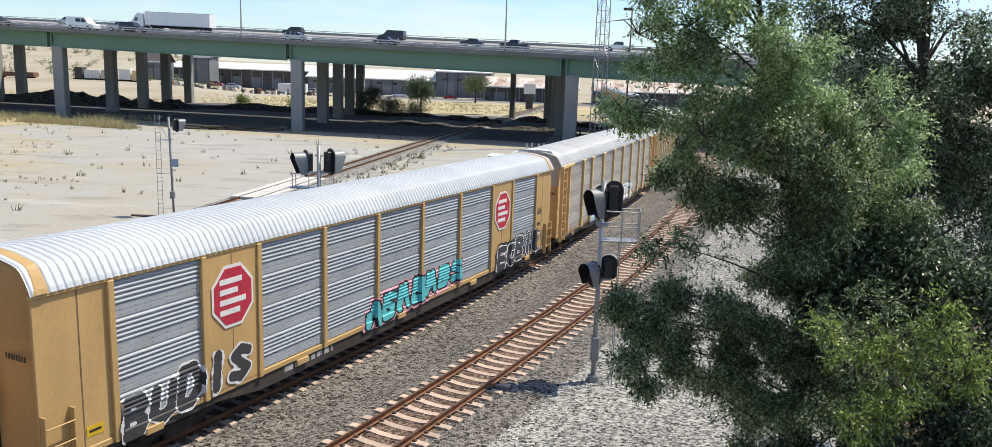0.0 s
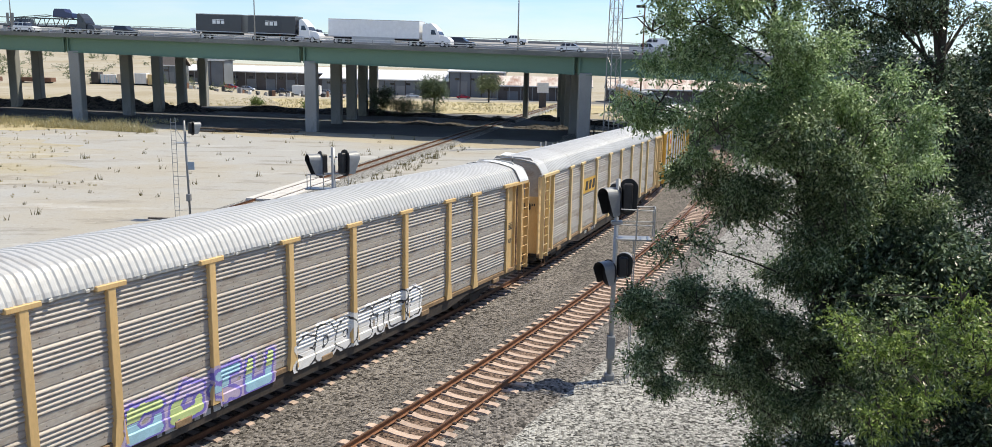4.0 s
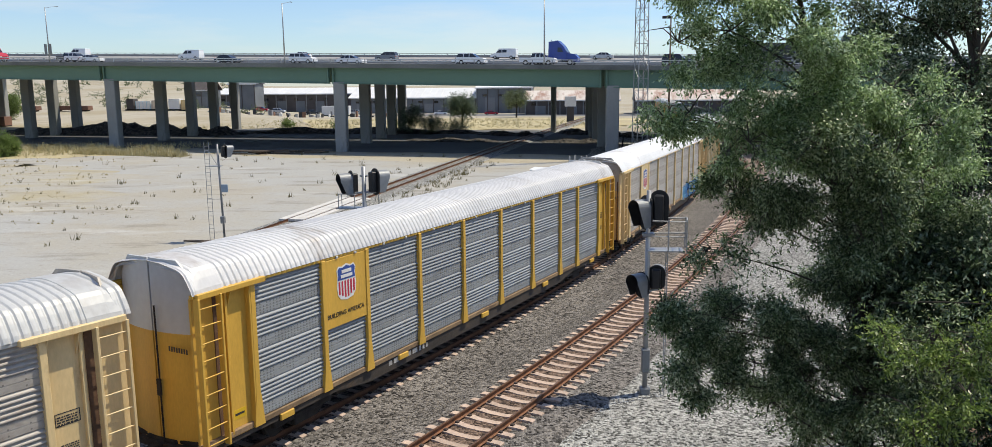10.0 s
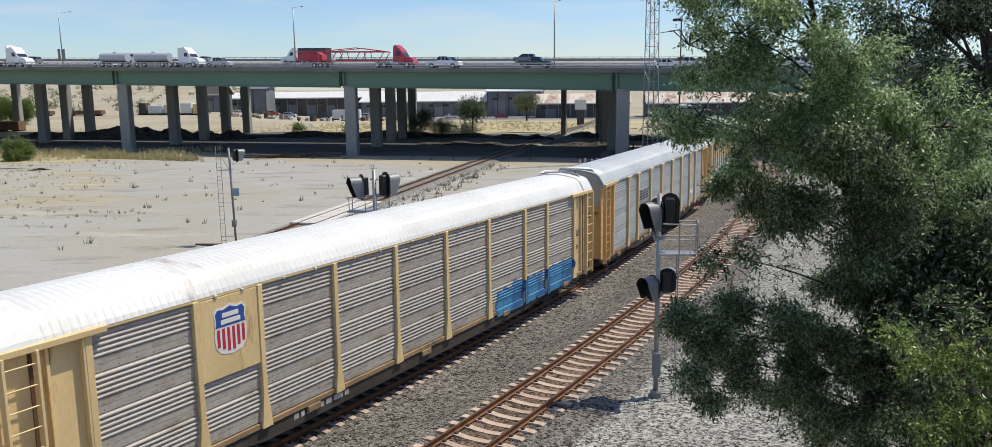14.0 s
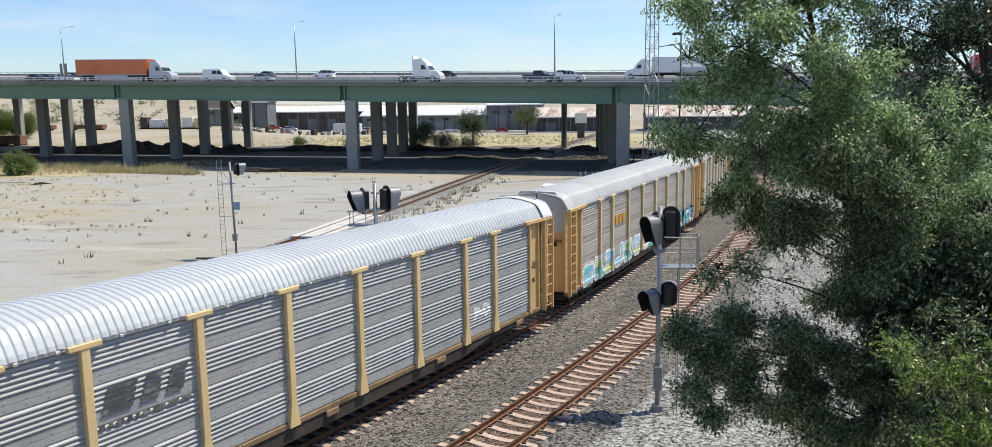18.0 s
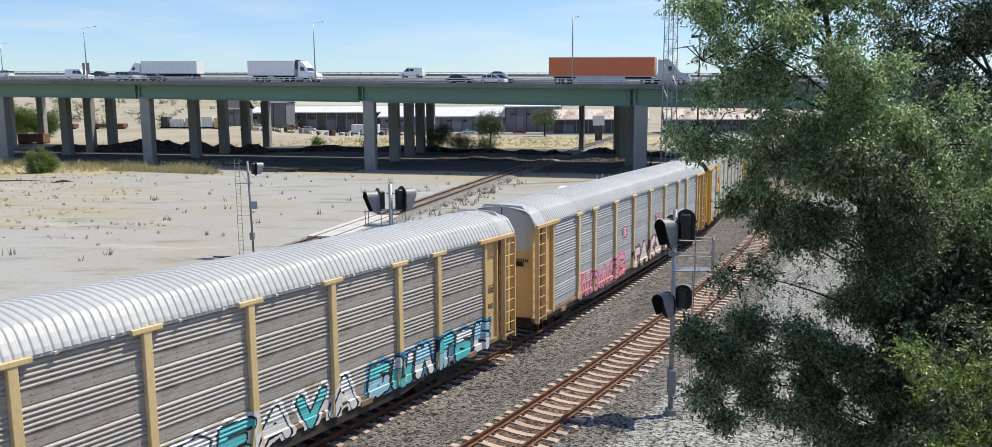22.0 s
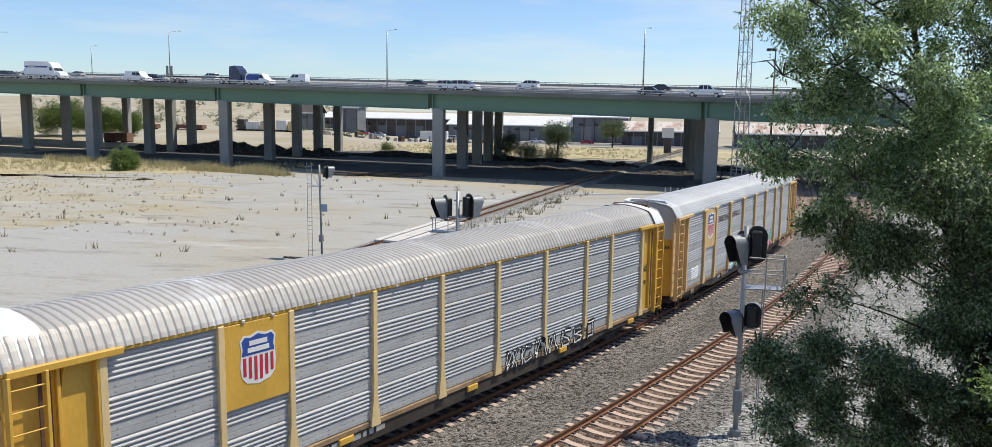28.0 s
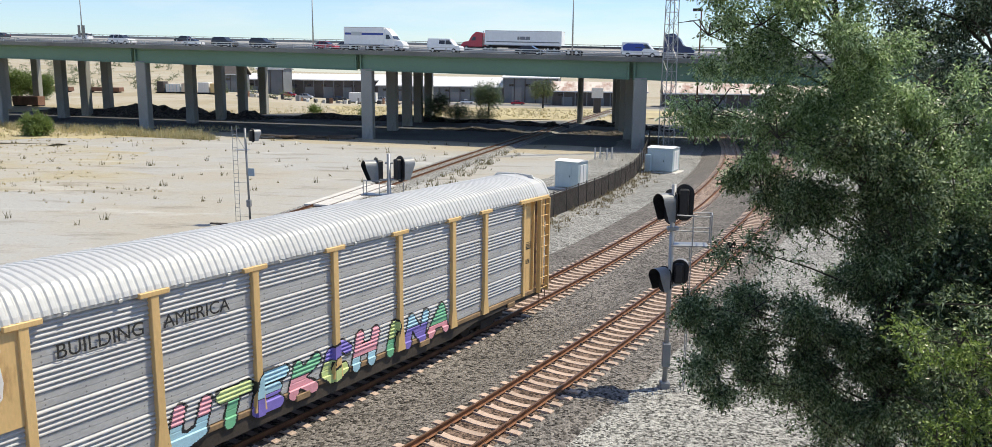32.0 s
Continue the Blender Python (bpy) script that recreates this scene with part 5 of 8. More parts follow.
def twin_signal():
    s = thing("railway_signal", "colour-light railway signal with two hooded heads behind the train", "railway signal", pose(-7.74, 34.7, -0.4))
    m = Mesh()
    m.tube((0.06, 0, 0), (0.06, 0, 7.15), 0.085, 12)
    part("mast", m, M_STEELGREY, s, smooth=True)
    hood_head(s, Matrix.Translation((-0.5, 0.1, 6.4)) @ Matrix.Rotation(radians(126), 4, "Z"), 1.15, 0.64, 0.6)
    hood_head(s, Matrix.Translation((0.55, 0.0, 6.5)) @ Matrix.Rotation(radians(-42), 4, "Z"), 1.15, 0.64, 0.6)
    part("bracket", Mesh().tube((-0.65, 0, 6.0), (0.62, 0, 6.05), 0.045, 8), M_STEELGREY, s)
    part("bracket", Mesh().tube((-0.1, 0, 6.75), (0.24, 0, 6.75), 0.04, 8), M_STEELGREY, s)
    m = Mesh()
    m.cbox(-1.1, -0.35, 5.35, 0.9, 0.35, 5.4, 0.01)
    part("platform", m, M_STEELGREY, s)
    for x in (-1.0, -0.85, -0.3, 0.75):
        part("guard_post", Mesh().tube((x, -0.3, 5.4), (x, -0.3, 6.0), 0.02, 6), M_STEELGREY, s)
    part("guard_bar", Mesh().tube((-1.0, -0.3, 6.0), (-0.3, -0.3, 6.0), 0.02, 6), M_STEELGREY, s)


twin_signal()


def yard_signal():
    s = thing("railway_signal", "slim single-head signal with a ladder standing in the dirt lot", "railway signal", pose(-22.4, 55.8, GROUND))
    m = Mesh()
    m.tube((0, 0, 0), (-0.12, 0, 6.75), 0.075, 10)
    part("mast", m, M_SIGNALGREY, s, smooth=True)
    hood_head(s, Matrix.Translation((0.42, 0, 6.25)) @ Matrix.Rotation(radians(-42), 4, "Z"), 1.0, 0.55, 0.55)
    part("relay_box", Mesh().cbox(-0.16, -0.2, 1.2, 0.12, 0.1, 1.7, 0.02), M_SIGNALGREY, s)
    part("plate", Mesh().cbox(0.04, -0.15, 3.4, 0.5, -0.1, 3.95, 0.01), M_HUTBLUE, s, "small blue-grey plate")
    lad = Mesh()
    for x in (-1.05, -0.72):
        lad.tube((x, 0, 0), (x, 0, 6.9), 0.02, 6)
    for z in (0.5, 2.9, 5.2):
        lad.tube((-1.05, 0, z), (0, 0, z), 0.018, 6)
    lad.tube((-0.72, 0, 6.2), (-0.2, 0, 5.3), 0.018, 6)
    part("ladder", lad, M_STEELGREY, s)
    rung = Mesh().tube((-1.05, 0, 0), (-0.72, 0, 0), 0.014, 6).data("rung")
    for k in range(22):
        part("rung", rung, M_STEELGREY, s, m=Matrix.Translation((0, 0, 0.2 + k * 0.305)))
    m = Mesh()
    m.cbox(-0.85, -0.3, 5.2, 0.1, 0.3, 5.24, 0.01)
    part("platform", m, M_STEELGREY, s)


yard_signal()

# ---- lineside huts, fence, mast ----
M_HUT = mat("pale grey enamel", (0.43, 0.52, 0.545), 0.06, 1, 12, 0.45, 0.1, 0.03, dirt=(0.4, 0.4, 0.38), amount=0.2)
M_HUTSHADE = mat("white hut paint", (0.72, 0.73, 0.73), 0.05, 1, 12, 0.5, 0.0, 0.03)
M_FENCE = mat("dark brown fence mesh", (0.055, 0.045, 0.04), 0.25, 2, 20, 0.7)
M_FENCEPOST = mat("black fence steel", (0.02, 0.02, 0.022), 0.2, 2, 20, 0.5)
M_PAD = mat("pale concrete pad", (0.55, 0.53, 0.50), 0.1, 1, 15, 0.9)


def hut(x, y, rz, w, d, h, label, roof_over=0.08):
    t = thing("equipment_hut", label, "equipment hut", pose(x, y, GROUND + 0.02, 0, 0, rz))
    m = Mesh()
    m.cbox(-w / 2 - 0.5, -d / 2 - 0.5, -0.1, w / 2 + 0.5, d / 2 + 0.5, 0.12, 0.03)
    part("pad", m, M_PAD, t, "concrete pad")
    m = Mesh()
    m.cbox(-w / 2, -d / 2, 0.2, w / 2, d / 2, h, 0.03)
    part("body", m, M_HUT, t)
    m = Mesh()
    o = roof_over
    m.add([(-w / 2 - o, -d / 2 - o, h), (w / 2 + o, -d / 2 - o, h), (w / 2 + o, d / 2 + o, h), (-w / 2 - o, d / 2 + o, h),
           (-w / 2 - o, 0, h + 0.18), (w / 2 + o, 0, h + 0.18)], [(3, 2, 1, 0), (0, 1, 5, 4), (2, 3, 4, 5), (0, 4, 3), (1, 2, 5)])
    part("roof", m, M_HUTSHADE, t, "white low-pitched roof")
    m = Mesh()
    m.cbox(-w * 0.22, -d / 2 - 0.03, 0.3, w * 0.22, -d / 2 + 0.02, h - 0.25, 0.02)
    door = part("door", m, M_HUT, t)
    part("handle", Mesh().cbox(w * 0.13, -d / 2 - 0.07, h * 0.45, w * 0.16, -d / 2 - 0.03, h * 0.45 + 0.18, 0.01), M_BLACK, door)
    for s in (-1, 1):
        m = Mesh()
        m.cbox(s * w / 2 - 0.03, -d * 0.3, 0.35, s * w / 2 + 0.03, -d * 0.02, h - 0.3, 0.02)
        m.cbox(s * w / 2 - 0.03, d * 0.02, 0.35, s * w / 2 + 0.03, d * 0.3, h - 0.3, 0.02)
        part("side_door", m, M_HUTSHADE, t)
    return t


hut(0.35, 77.6, -30, 2.5, 1.9, 2.65, "pale grey metal signal equipment hut behind the fence")
hut(10.6, 93.0, -24, 2.9, 2.5, 2.75, "pale grey relay hut on a concrete pad beside the track")
cab = thing("equipment_cabinet", "narrow grey cabinet and pipes beside the relay hut", "cabinet", pose(8.9, 92.2, GROUND + 0.05, 0, 0, -24))
part("body", Mesh().cbox(-0.3, -0.3, 0.0, 0.3, 0.3, 2.0, 0.03), M_HUT, cab)
for k in range(4):
    part("pipe", Mesh().tube((-0.9 + k * 0.25, -0.2, 0), (-0.9 + k * 0.25, -0.2, 2.5), 0.03, 6), M_STEELGREY, cab)

FENCE = ((-6.5, 48.0), (-3.2, 55.5), (-1.0, 61.5), (0.9, 66.6), (3.0, 72.4), (5.1, 79.5), (6.9, 86.6), (8.3, 95.0), (9.4, 103.5), (10.6, 113.0), (12.2, 127.0), (13.5, 140.0))
fence = thing("mesh_fence", "dark brown mesh fence with black posts along the track", "fence")
fpts = []
for (x0, y0), (x1, y1) in zip(FENCE[:-1], FENCE[1:]):
    n = max(1, round(math.hypot(x1 - x0, y1 - y0) / 2.4))
    fpts += [(x0 + (x1 - x0) * k / n, y0 + (y1 - y0) * k / n) for k in range(n)]
fpts.append(FENCE[-1])
post_me = Mesh().cbox(-0.04, -0.04, 0, 0.04, 0.04, 2.0, 0.01).data("fence_post")
for i, (x, y) in enumerate(fpts):
    part("fence_post", post_me, M_FENCEPOST, fence, m=Matrix.Translation((x, y, GROUND)))
    if i + 1 < len(fpts):
        p, q = Vector((x, y, GROUND)), Vector((*fpts[i + 1], GROUND))
        m = Mesh()
        up = Vector((0, 0, 1))
        nrm = (q - p).normalized().cross(up) * 0.012
        for a, b, z0, z1 in ((0, 1, 0.08, 0.12), (0, 1, 1.72, 1.78), (0, 1, 1.86, 1.92)):
            m.add([p + up * z0 - nrm * 2, q + up * z0 - nrm * 2, q + up * z1 - nrm * 2, p + up * z1 - nrm * 2, p + up * z0 + nrm * 2, q + up * z0 + nrm * 2, q + up * z1 + nrm * 2, p + up * z1 + nrm * 2],
                  [(0, 1, 2, 3), (7, 6, 5, 4), (0, 4, 5, 1), (3, 2, 6, 7)])
        steps = 34
        for k in range(1, steps):
            c = p + (q - p) * k / steps
            w = (q - p).normalized() * (0.024 if i > 2 else 0.032)
            m.add([c - w + up * 0.1 - nrm, c + w + up * 0.1 - nrm, c + w + up * 1.75 - nrm, c - w + up * 1.75 - nrm, c - w + up * 0.1 + nrm, c + w + up * 0.1 + nrm, c + w + up * 1.75 + nrm, c - w + up * 1.75 + nrm],
                  [(0, 1, 2, 3), (7, 6, 5, 4), (0, 3, 7, 4), (1, 5, 6, 2)])
        part("fence_panel", m, M_FENCE, fence, "dark mesh of thin upright bars", kind="stuff")

mast = thing("lattice_mast", "tall grey steel lattice radio mast beside the overpass", "radio mast", pose(13.7, 118.0, GROUND, 0, 0, 20))
W = 0.82
corners = ((-W, -W), (W, -W), (W, W), (-W, W))
for x, y in corners:
    part("leg", Mesh().tube((x, y, 0), (x * 0.55, y * 0.55, 46), 0.07, 6), M_STEELGREY, mast)
zs = 0.0
lat = Mesh()
k = 0
while zs < 44:
    f0, f1 = 1 - 0.45 * zs / 46, 1 - 0.45 * (zs + 1.6) / 46
    for i in range(4):
        (a, b), (c, d) = corners[i], corners[(i + 1) % 4]
        lat.tube((a * f0, b * f0, zs), (c * f0, d * f0, zs), 0.035, 4, caps=False)
        if (k + i) % 2:
            lat.tube((a * f0, b * f0, zs), (c * f1, d * f1, zs + 1.6), 0.035, 4, caps=False)
        else:
            lat.tube((c * f0, d * f0, zs), (a * f1, b * f1, zs + 1.6), 0.035, 4, caps=False)
    zs += 1.6
    k += 1
part("lattice", lat.data("lattice", tidy=False), M_STEELGREY, mast)

crossing = thing("plank_crossing", "pale concrete planks laid along the side track", "crossing", kind="structure")
for a, b in ((-1.45, -0.87), (-0.64, -0.02), (0.02, 0.64), (0.87, 1.45)):
    for y0 in (62.0, 65.1, 68.2, 71.3):
        m = Mesh()
        m.sweep([(a, -0.14), (b, -0.14), (b, 0.015), (a, 0.015)], spur_frames(y0, y0 + 3.05, 4, 0, -0.06), closed=True, caps=True)
        part("plank", m, M_PAD, crossing)

post_b = Mesh().tube((0, 0, 0), (0, 0, 1.5), 0.09, 8).data("bollard")
for x, y in ((3.4, 105.3), (4.1, 106.8), (4.9, 105.0), (5.6, 106.4)):
    part("bollard", post_b, M_PAD, None, "pale weathered marker post in dry grass", m=Matrix.Translation((x, y, GROUND)))["category"] = "bollard"

# ---- street lamps on the overpass ----
def street_lamp(u, d, tall, arm, sign=False):
    p = over(u, d, road(u, d))
    t = thing("street_lamp", "tall grey street lamp on the overpass edge" + (" with a bracket sign" if sign else ""), "street lamp", Matrix.Translation(p), "overpass lamps")
    part("pole", Mesh().tube((0, 0, -0.2), (0, 0, tall), 0.13, 8, 0.07), M_STEELGREY, t, smooth=True)
    part("arm", Mesh().tube((0, 0, tall - 0.1), (arm * 0.35, arm, tall + 0.35), 0.028, 6), M_STEELGREY, t)
    part("lantern", Mesh().cbox(arm * 0.35 - 0.12, arm - 0.1, tall + 0.3, arm * 0.35 + 0.14, arm + 0.55, tall + 0.4, 0.03), M_SIGNALGREY, t)
    if sign:
        for dx in (-0.45, 0.4):
            part("sign_panel", Mesh().cbox(dx - 0.25, -0.2, 1.2, dx + 0.25, -0.14, 3.3, 0.02), M_SIGNALGREY, t, "narrow grey sign panel seen from behind")


for u, sg in ((-80, False), (-35, False), (10.2, False), (53.3, False), (101, True), (150, False), (196, False)):
    street_lamp(u, -1.7, 9.6, 2.2, sg)
street_lamp(178.5, 61, 8.6, 1.6)
tl = thing("street_lamp", "dark lamp post with a flat lantern beside the overpass", "street lamp", pose(19.6, 131.0, GROUND))
part("pole", Mesh().tube((0, 0, 0), (0, 0, 20.5), 0.16, 8, 0.1), M_RUST, tl)
part("lantern", Mesh().cbox(-1.3, -0.3, 20.3, 0.2, 0.3, 20.7, 0.06), M_BLACK, tl)

# ---- the big tree beside the tracks ----
def leafage(name, cols, spread=0.35, trans=0.35):
    ma = bpy.data.materials.new(name)
    ma.use_nodes = True
    N, L = ma.node_tree.nodes, ma.node_tree.links
    bs = N["Principled BSDF"]
    bs.inputs["Roughness"].default_value = 0.32
    bs.inputs["Specular IOR Level"].default_value = 0.5
    ge = N.new("ShaderNodeNewGeometry")
    cr = N.new("ShaderNodeValToRGB")
    cr.color_ramp.elements[0].color, cr.color_ramp.elements[1].color = (*cols[0], 1), (*cols[2], 1)
    e = cr.color_ramp.elements.new(0.6)
    e.color = (*cols[1], 1)
    L.new(ge.outputs["Random Per Island"], cr.inputs[0])
    L.new(cr.outputs[0], bs.inputs["Base Color"])
    tr = N.new("ShaderNodeBsdfTranslucent")
    L.new(cr.outputs[0], tr.inputs[0])
    mx = N.new("ShaderNodeMixShader")
    mx.inputs[0].default_value = trans
    L.new(bs.outputs[0], mx.inputs[1])
    L.new(tr.outputs[0], mx.inputs[2])
    L.new(mx.outputs[0], N["Material Output"].inputs[0])
    return ma


# One crown, three leaf colours: its sun and shade are put into the tones.
M_LEAF = leafage("dusty green leaves in sunlit tone", ((0.055, 0.10, 0.038), (0.295, 0.42, 0.175), (0.66, 0.78, 0.54)), trans=0.64)
M_LEAFLOW = leafage("mid-green leaves in half-shade tone", ((0.02, 0.04, 0.017), (0.155, 0.228, 0.094), (0.60, 0.69, 0.48)), trans=0.58)
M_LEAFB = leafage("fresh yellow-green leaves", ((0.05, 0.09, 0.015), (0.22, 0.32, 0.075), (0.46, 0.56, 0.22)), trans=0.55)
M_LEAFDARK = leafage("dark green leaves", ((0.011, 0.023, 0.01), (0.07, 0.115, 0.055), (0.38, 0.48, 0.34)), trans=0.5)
M_LEAFBUSH = leafage("bright bush leaves", ((0.10, 0.16, 0.04), (0.17, 0.24, 0.07), (0.26, 0.33, 0.11)), trans=0.45)
M_LEAFGREY = leafage("grey-green leaves", ((0.08, 0.11, 0.05), (0.13, 0.165, 0.075), (0.2, 0.23, 0.11)), trans=0.3)


def leaf_cloud(name, blobs, count, length, width, seed, material, parent, label="", shell=0.5, droop=0.5, tight=14, size=0.36):
    """Many small leaves set along short twigs inside uneven lobes."""
    rng = np.random.default_rng(seed)
    blobs = np.array(blobs, float)
    # clumps of twigs, mostly near the outside of each lobe
    clumps = []
    for bx, by, bz, br in blobs:
        for _ in range(max(3, int(tight * br * br))):
            d = rng.normal(size=3)
            d /= np.linalg.norm(d)
            q = br * rng.uniform(0.25, 1) ** shell * (1 + 0.22 * math.sin(5 * d[0] + bx * 3) * math.cos(6 * d[1] + by))
            clumps.append((bx + d[0] * q, by + d[1] * q, bz + d[2] * q * 0.95, size * rng.uniform(0.6, 1.2), *d))
    clumps = np.array(clumps)
    n_tw = max(1, count // 9)
    pick = rng.integers(0, len(clumps), n_tw)
    e = rng.normal(size=(n_tw, 3))
    e /= np.linalg.norm(e, axis=1)[:, None]
    c = clumps[pick, :3] + e * (rng.uniform(0, 1, n_tw) ** 0.45 * clumps[pick, 3])[:, None] * np.array((1, 1, 0.7))
    d = clumps[pick, 4:7] * 0.5 + e * 0.7
    tw = d * 0.6 + rng.normal(size=(n_tw, 3)) * 0.6
    tw[:, 2] -= droop * rng.uniform(0.2, 1, n_tw)
    tw /= np.linalg.norm(tw, axis=1)[:, None]
    per = 9
    base = np.repeat(c, per, 0) + np.repeat(tw, per, 0) * (np.tile(np.arange(per), n_tw)[:, None] * length * 0.42)
    n = len(base)
    ax = np.repeat(tw, per, 0) * 0.6 + rng.normal(size=(n, 3)) * 0.55
    ax[:, 2] -= droop * 0.4
    ax /= np.linalg.norm(ax, axis=1)[:, None]
    nr = rng.normal(size=(n, 3))
    nr[:, 2] += 1.1
    sd = np.cross(ax, nr)
    sd /= np.linalg.norm(sd, axis=1)[:, None] + 1e-9
    ln = length * rng.uniform(0.65, 1.25, n)[:, None]
    wd = width * rng.uniform(0.7, 1.2, n)[:, None]
    v = np.stack([base, base + ax * ln * 0.45 + sd * wd * 0.5, base + ax * ln, base + ax * ln * 0.45 - sd * wd * 0.5], 1).reshape(-1, 3)
    me = bpy.data.meshes.new(name)
    me.vertices.add(len(v))
    me.vertices.foreach_set("co", v.astype(np.float32).ravel())
    me.loops.add(4 * n)
    me.loops.foreach_set("vertex_index", np.arange(4 * n, dtype=np.int32))
    me.polygons.add(n)
    me.polygons.foreach_set("loop_start", np.arange(0, 4 * n, 4, dtype=np.int32))
    me.update(calc_edges=True)
    me.validate()
    return part(name, me, material, parent, label)


UPPER = (
    (2.02, 12.69, 10.78, 0.57), (2.38, 13.69, 9.71, 0.59), (1.98, 13.57, 9.60, 0.32), (2.81, 12.86, 10.95, 0.79), (3.06, 13.19, 10.00, 0.81),
    (3.76, 13.13, 10.81, 0.92), (4.04, 13.41, 9.78, 0.95), (4.82, 13.60, 10.31, 0.91), (5.17, 12.63, 10.09, 0.71), (5.67, 12.54, 9.54, 0.61),
    (5.17, 13.67, 9.13, 0.96), (5.86, 13.11, 8.75, 0.68), (4.12, 13.57, 8.85, 0.82), (3.07, 12.50, 9.31, 0.54), (4.28, 13.12, 11.54, 0.74),
    (3.38, 13.51, 11.88, 0.96), (2.35, 12.82, 11.86, 0.75), (3.91, 13.82, 12.52, 0.94), (6.51, 13.76, 8.80, 0.53),
)
MIDDLE = (
    (3.15, 13.76, 8.42, 0.43), (2.81, 13.75, 8.70, 0.30), (3.43, 12.86, 8.15, 0.39), (4.63, 12.88, 8.18, 0.63), (5.61, 13.64, 7.93, 0.70),
    (6.29, 13.54, 8.08, 0.63), (5.08, 13.47, 7.35, 0.55), (3.78, 13.11, 8.32, 0.42), (5.45, 13.41, 7.05, 0.56), (4.80, 13.41, 6.75, 0.44),
    (4.56, 12.29, 8.76, 0.52), (4.91, 12.25, 8.40, 0.53), (4.04, 12.16, 9.23, 0.47), (4.86, 12.45, 7.77, 0.49), (5.02, 12.10, 9.09, 0.48),
)
LOWER = (
    (2.26, 12.69, 6.39, 0.50), (3.04, 13.05, 6.52, 0.57), (3.67, 12.84, 6.39, 0.57), (4.41, 13.12, 6.00, 0.62), (2.81, 13.15, 5.60, 0.50),
    (1.84, 12.48, 6.74, 0.29), (2.22, 12.42, 5.58, 0.33), (3.84, 13.40, 4.86, 0.49), (4.17, 12.71, 5.49, 0.57), (4.69, 12.68, 5.84, 0.60),
    (4.66, 13.59, 4.23, 0.53), (5.12, 12.96, 4.87, 0.60), (5.50, 13.40, 5.61, 0.61), (3.45, 12.97, 5.69, 0.50),
)
SPRIG = (
    (2.66, 13.35, 7.44, 0.15), (2.47, 13.49, 7.34, 0.11), (2.89, 13.33, 7.50, 0.13), (3.15, 13.44, 7.52, 0.11),
)
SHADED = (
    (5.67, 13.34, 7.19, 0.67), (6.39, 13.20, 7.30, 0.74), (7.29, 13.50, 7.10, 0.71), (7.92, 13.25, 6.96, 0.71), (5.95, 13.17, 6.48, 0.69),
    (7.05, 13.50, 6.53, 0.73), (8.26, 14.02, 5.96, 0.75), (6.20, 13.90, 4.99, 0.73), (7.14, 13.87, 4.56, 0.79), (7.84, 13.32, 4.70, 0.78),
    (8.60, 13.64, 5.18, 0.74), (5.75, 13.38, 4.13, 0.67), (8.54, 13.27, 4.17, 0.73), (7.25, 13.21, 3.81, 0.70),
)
FRESH = (
    (4.34, 10.30, 6.96, 0.22), (4.68, 10.39, 6.69, 0.25), (4.99, 10.44, 6.86, 0.20), (5.28, 10.55, 6.44, 0.27), (5.58, 10.39, 6.69, 0.27),
    (5.89, 10.54, 7.00, 0.28), (5.72, 9.82, 6.90, 0.28), (6.13, 10.17, 6.45, 0.27), (5.83, 10.55, 6.28, 0.30), (5.79, 10.32, 7.40, 0.15),
    (6.54, 10.52, 6.50, 0.21), (5.18, 9.89, 6.42, 0.22), (4.84, 10.18, 5.91, 0.23), (4.66, 10.00, 5.79, 0.19), (5.06, 10.24, 5.78, 0.16),
    (6.26, 10.26, 6.76, 0.18),
)
tree = thing("tree", "tall leafy green tree with drooping narrow leaves beside the tracks", "tree", pose(5.3, 13.4, -0.3))


def local(blobs):
    return [(x - 5.3, y - 13.4, z + 0.3, r) for x, y, z, r in blobs]


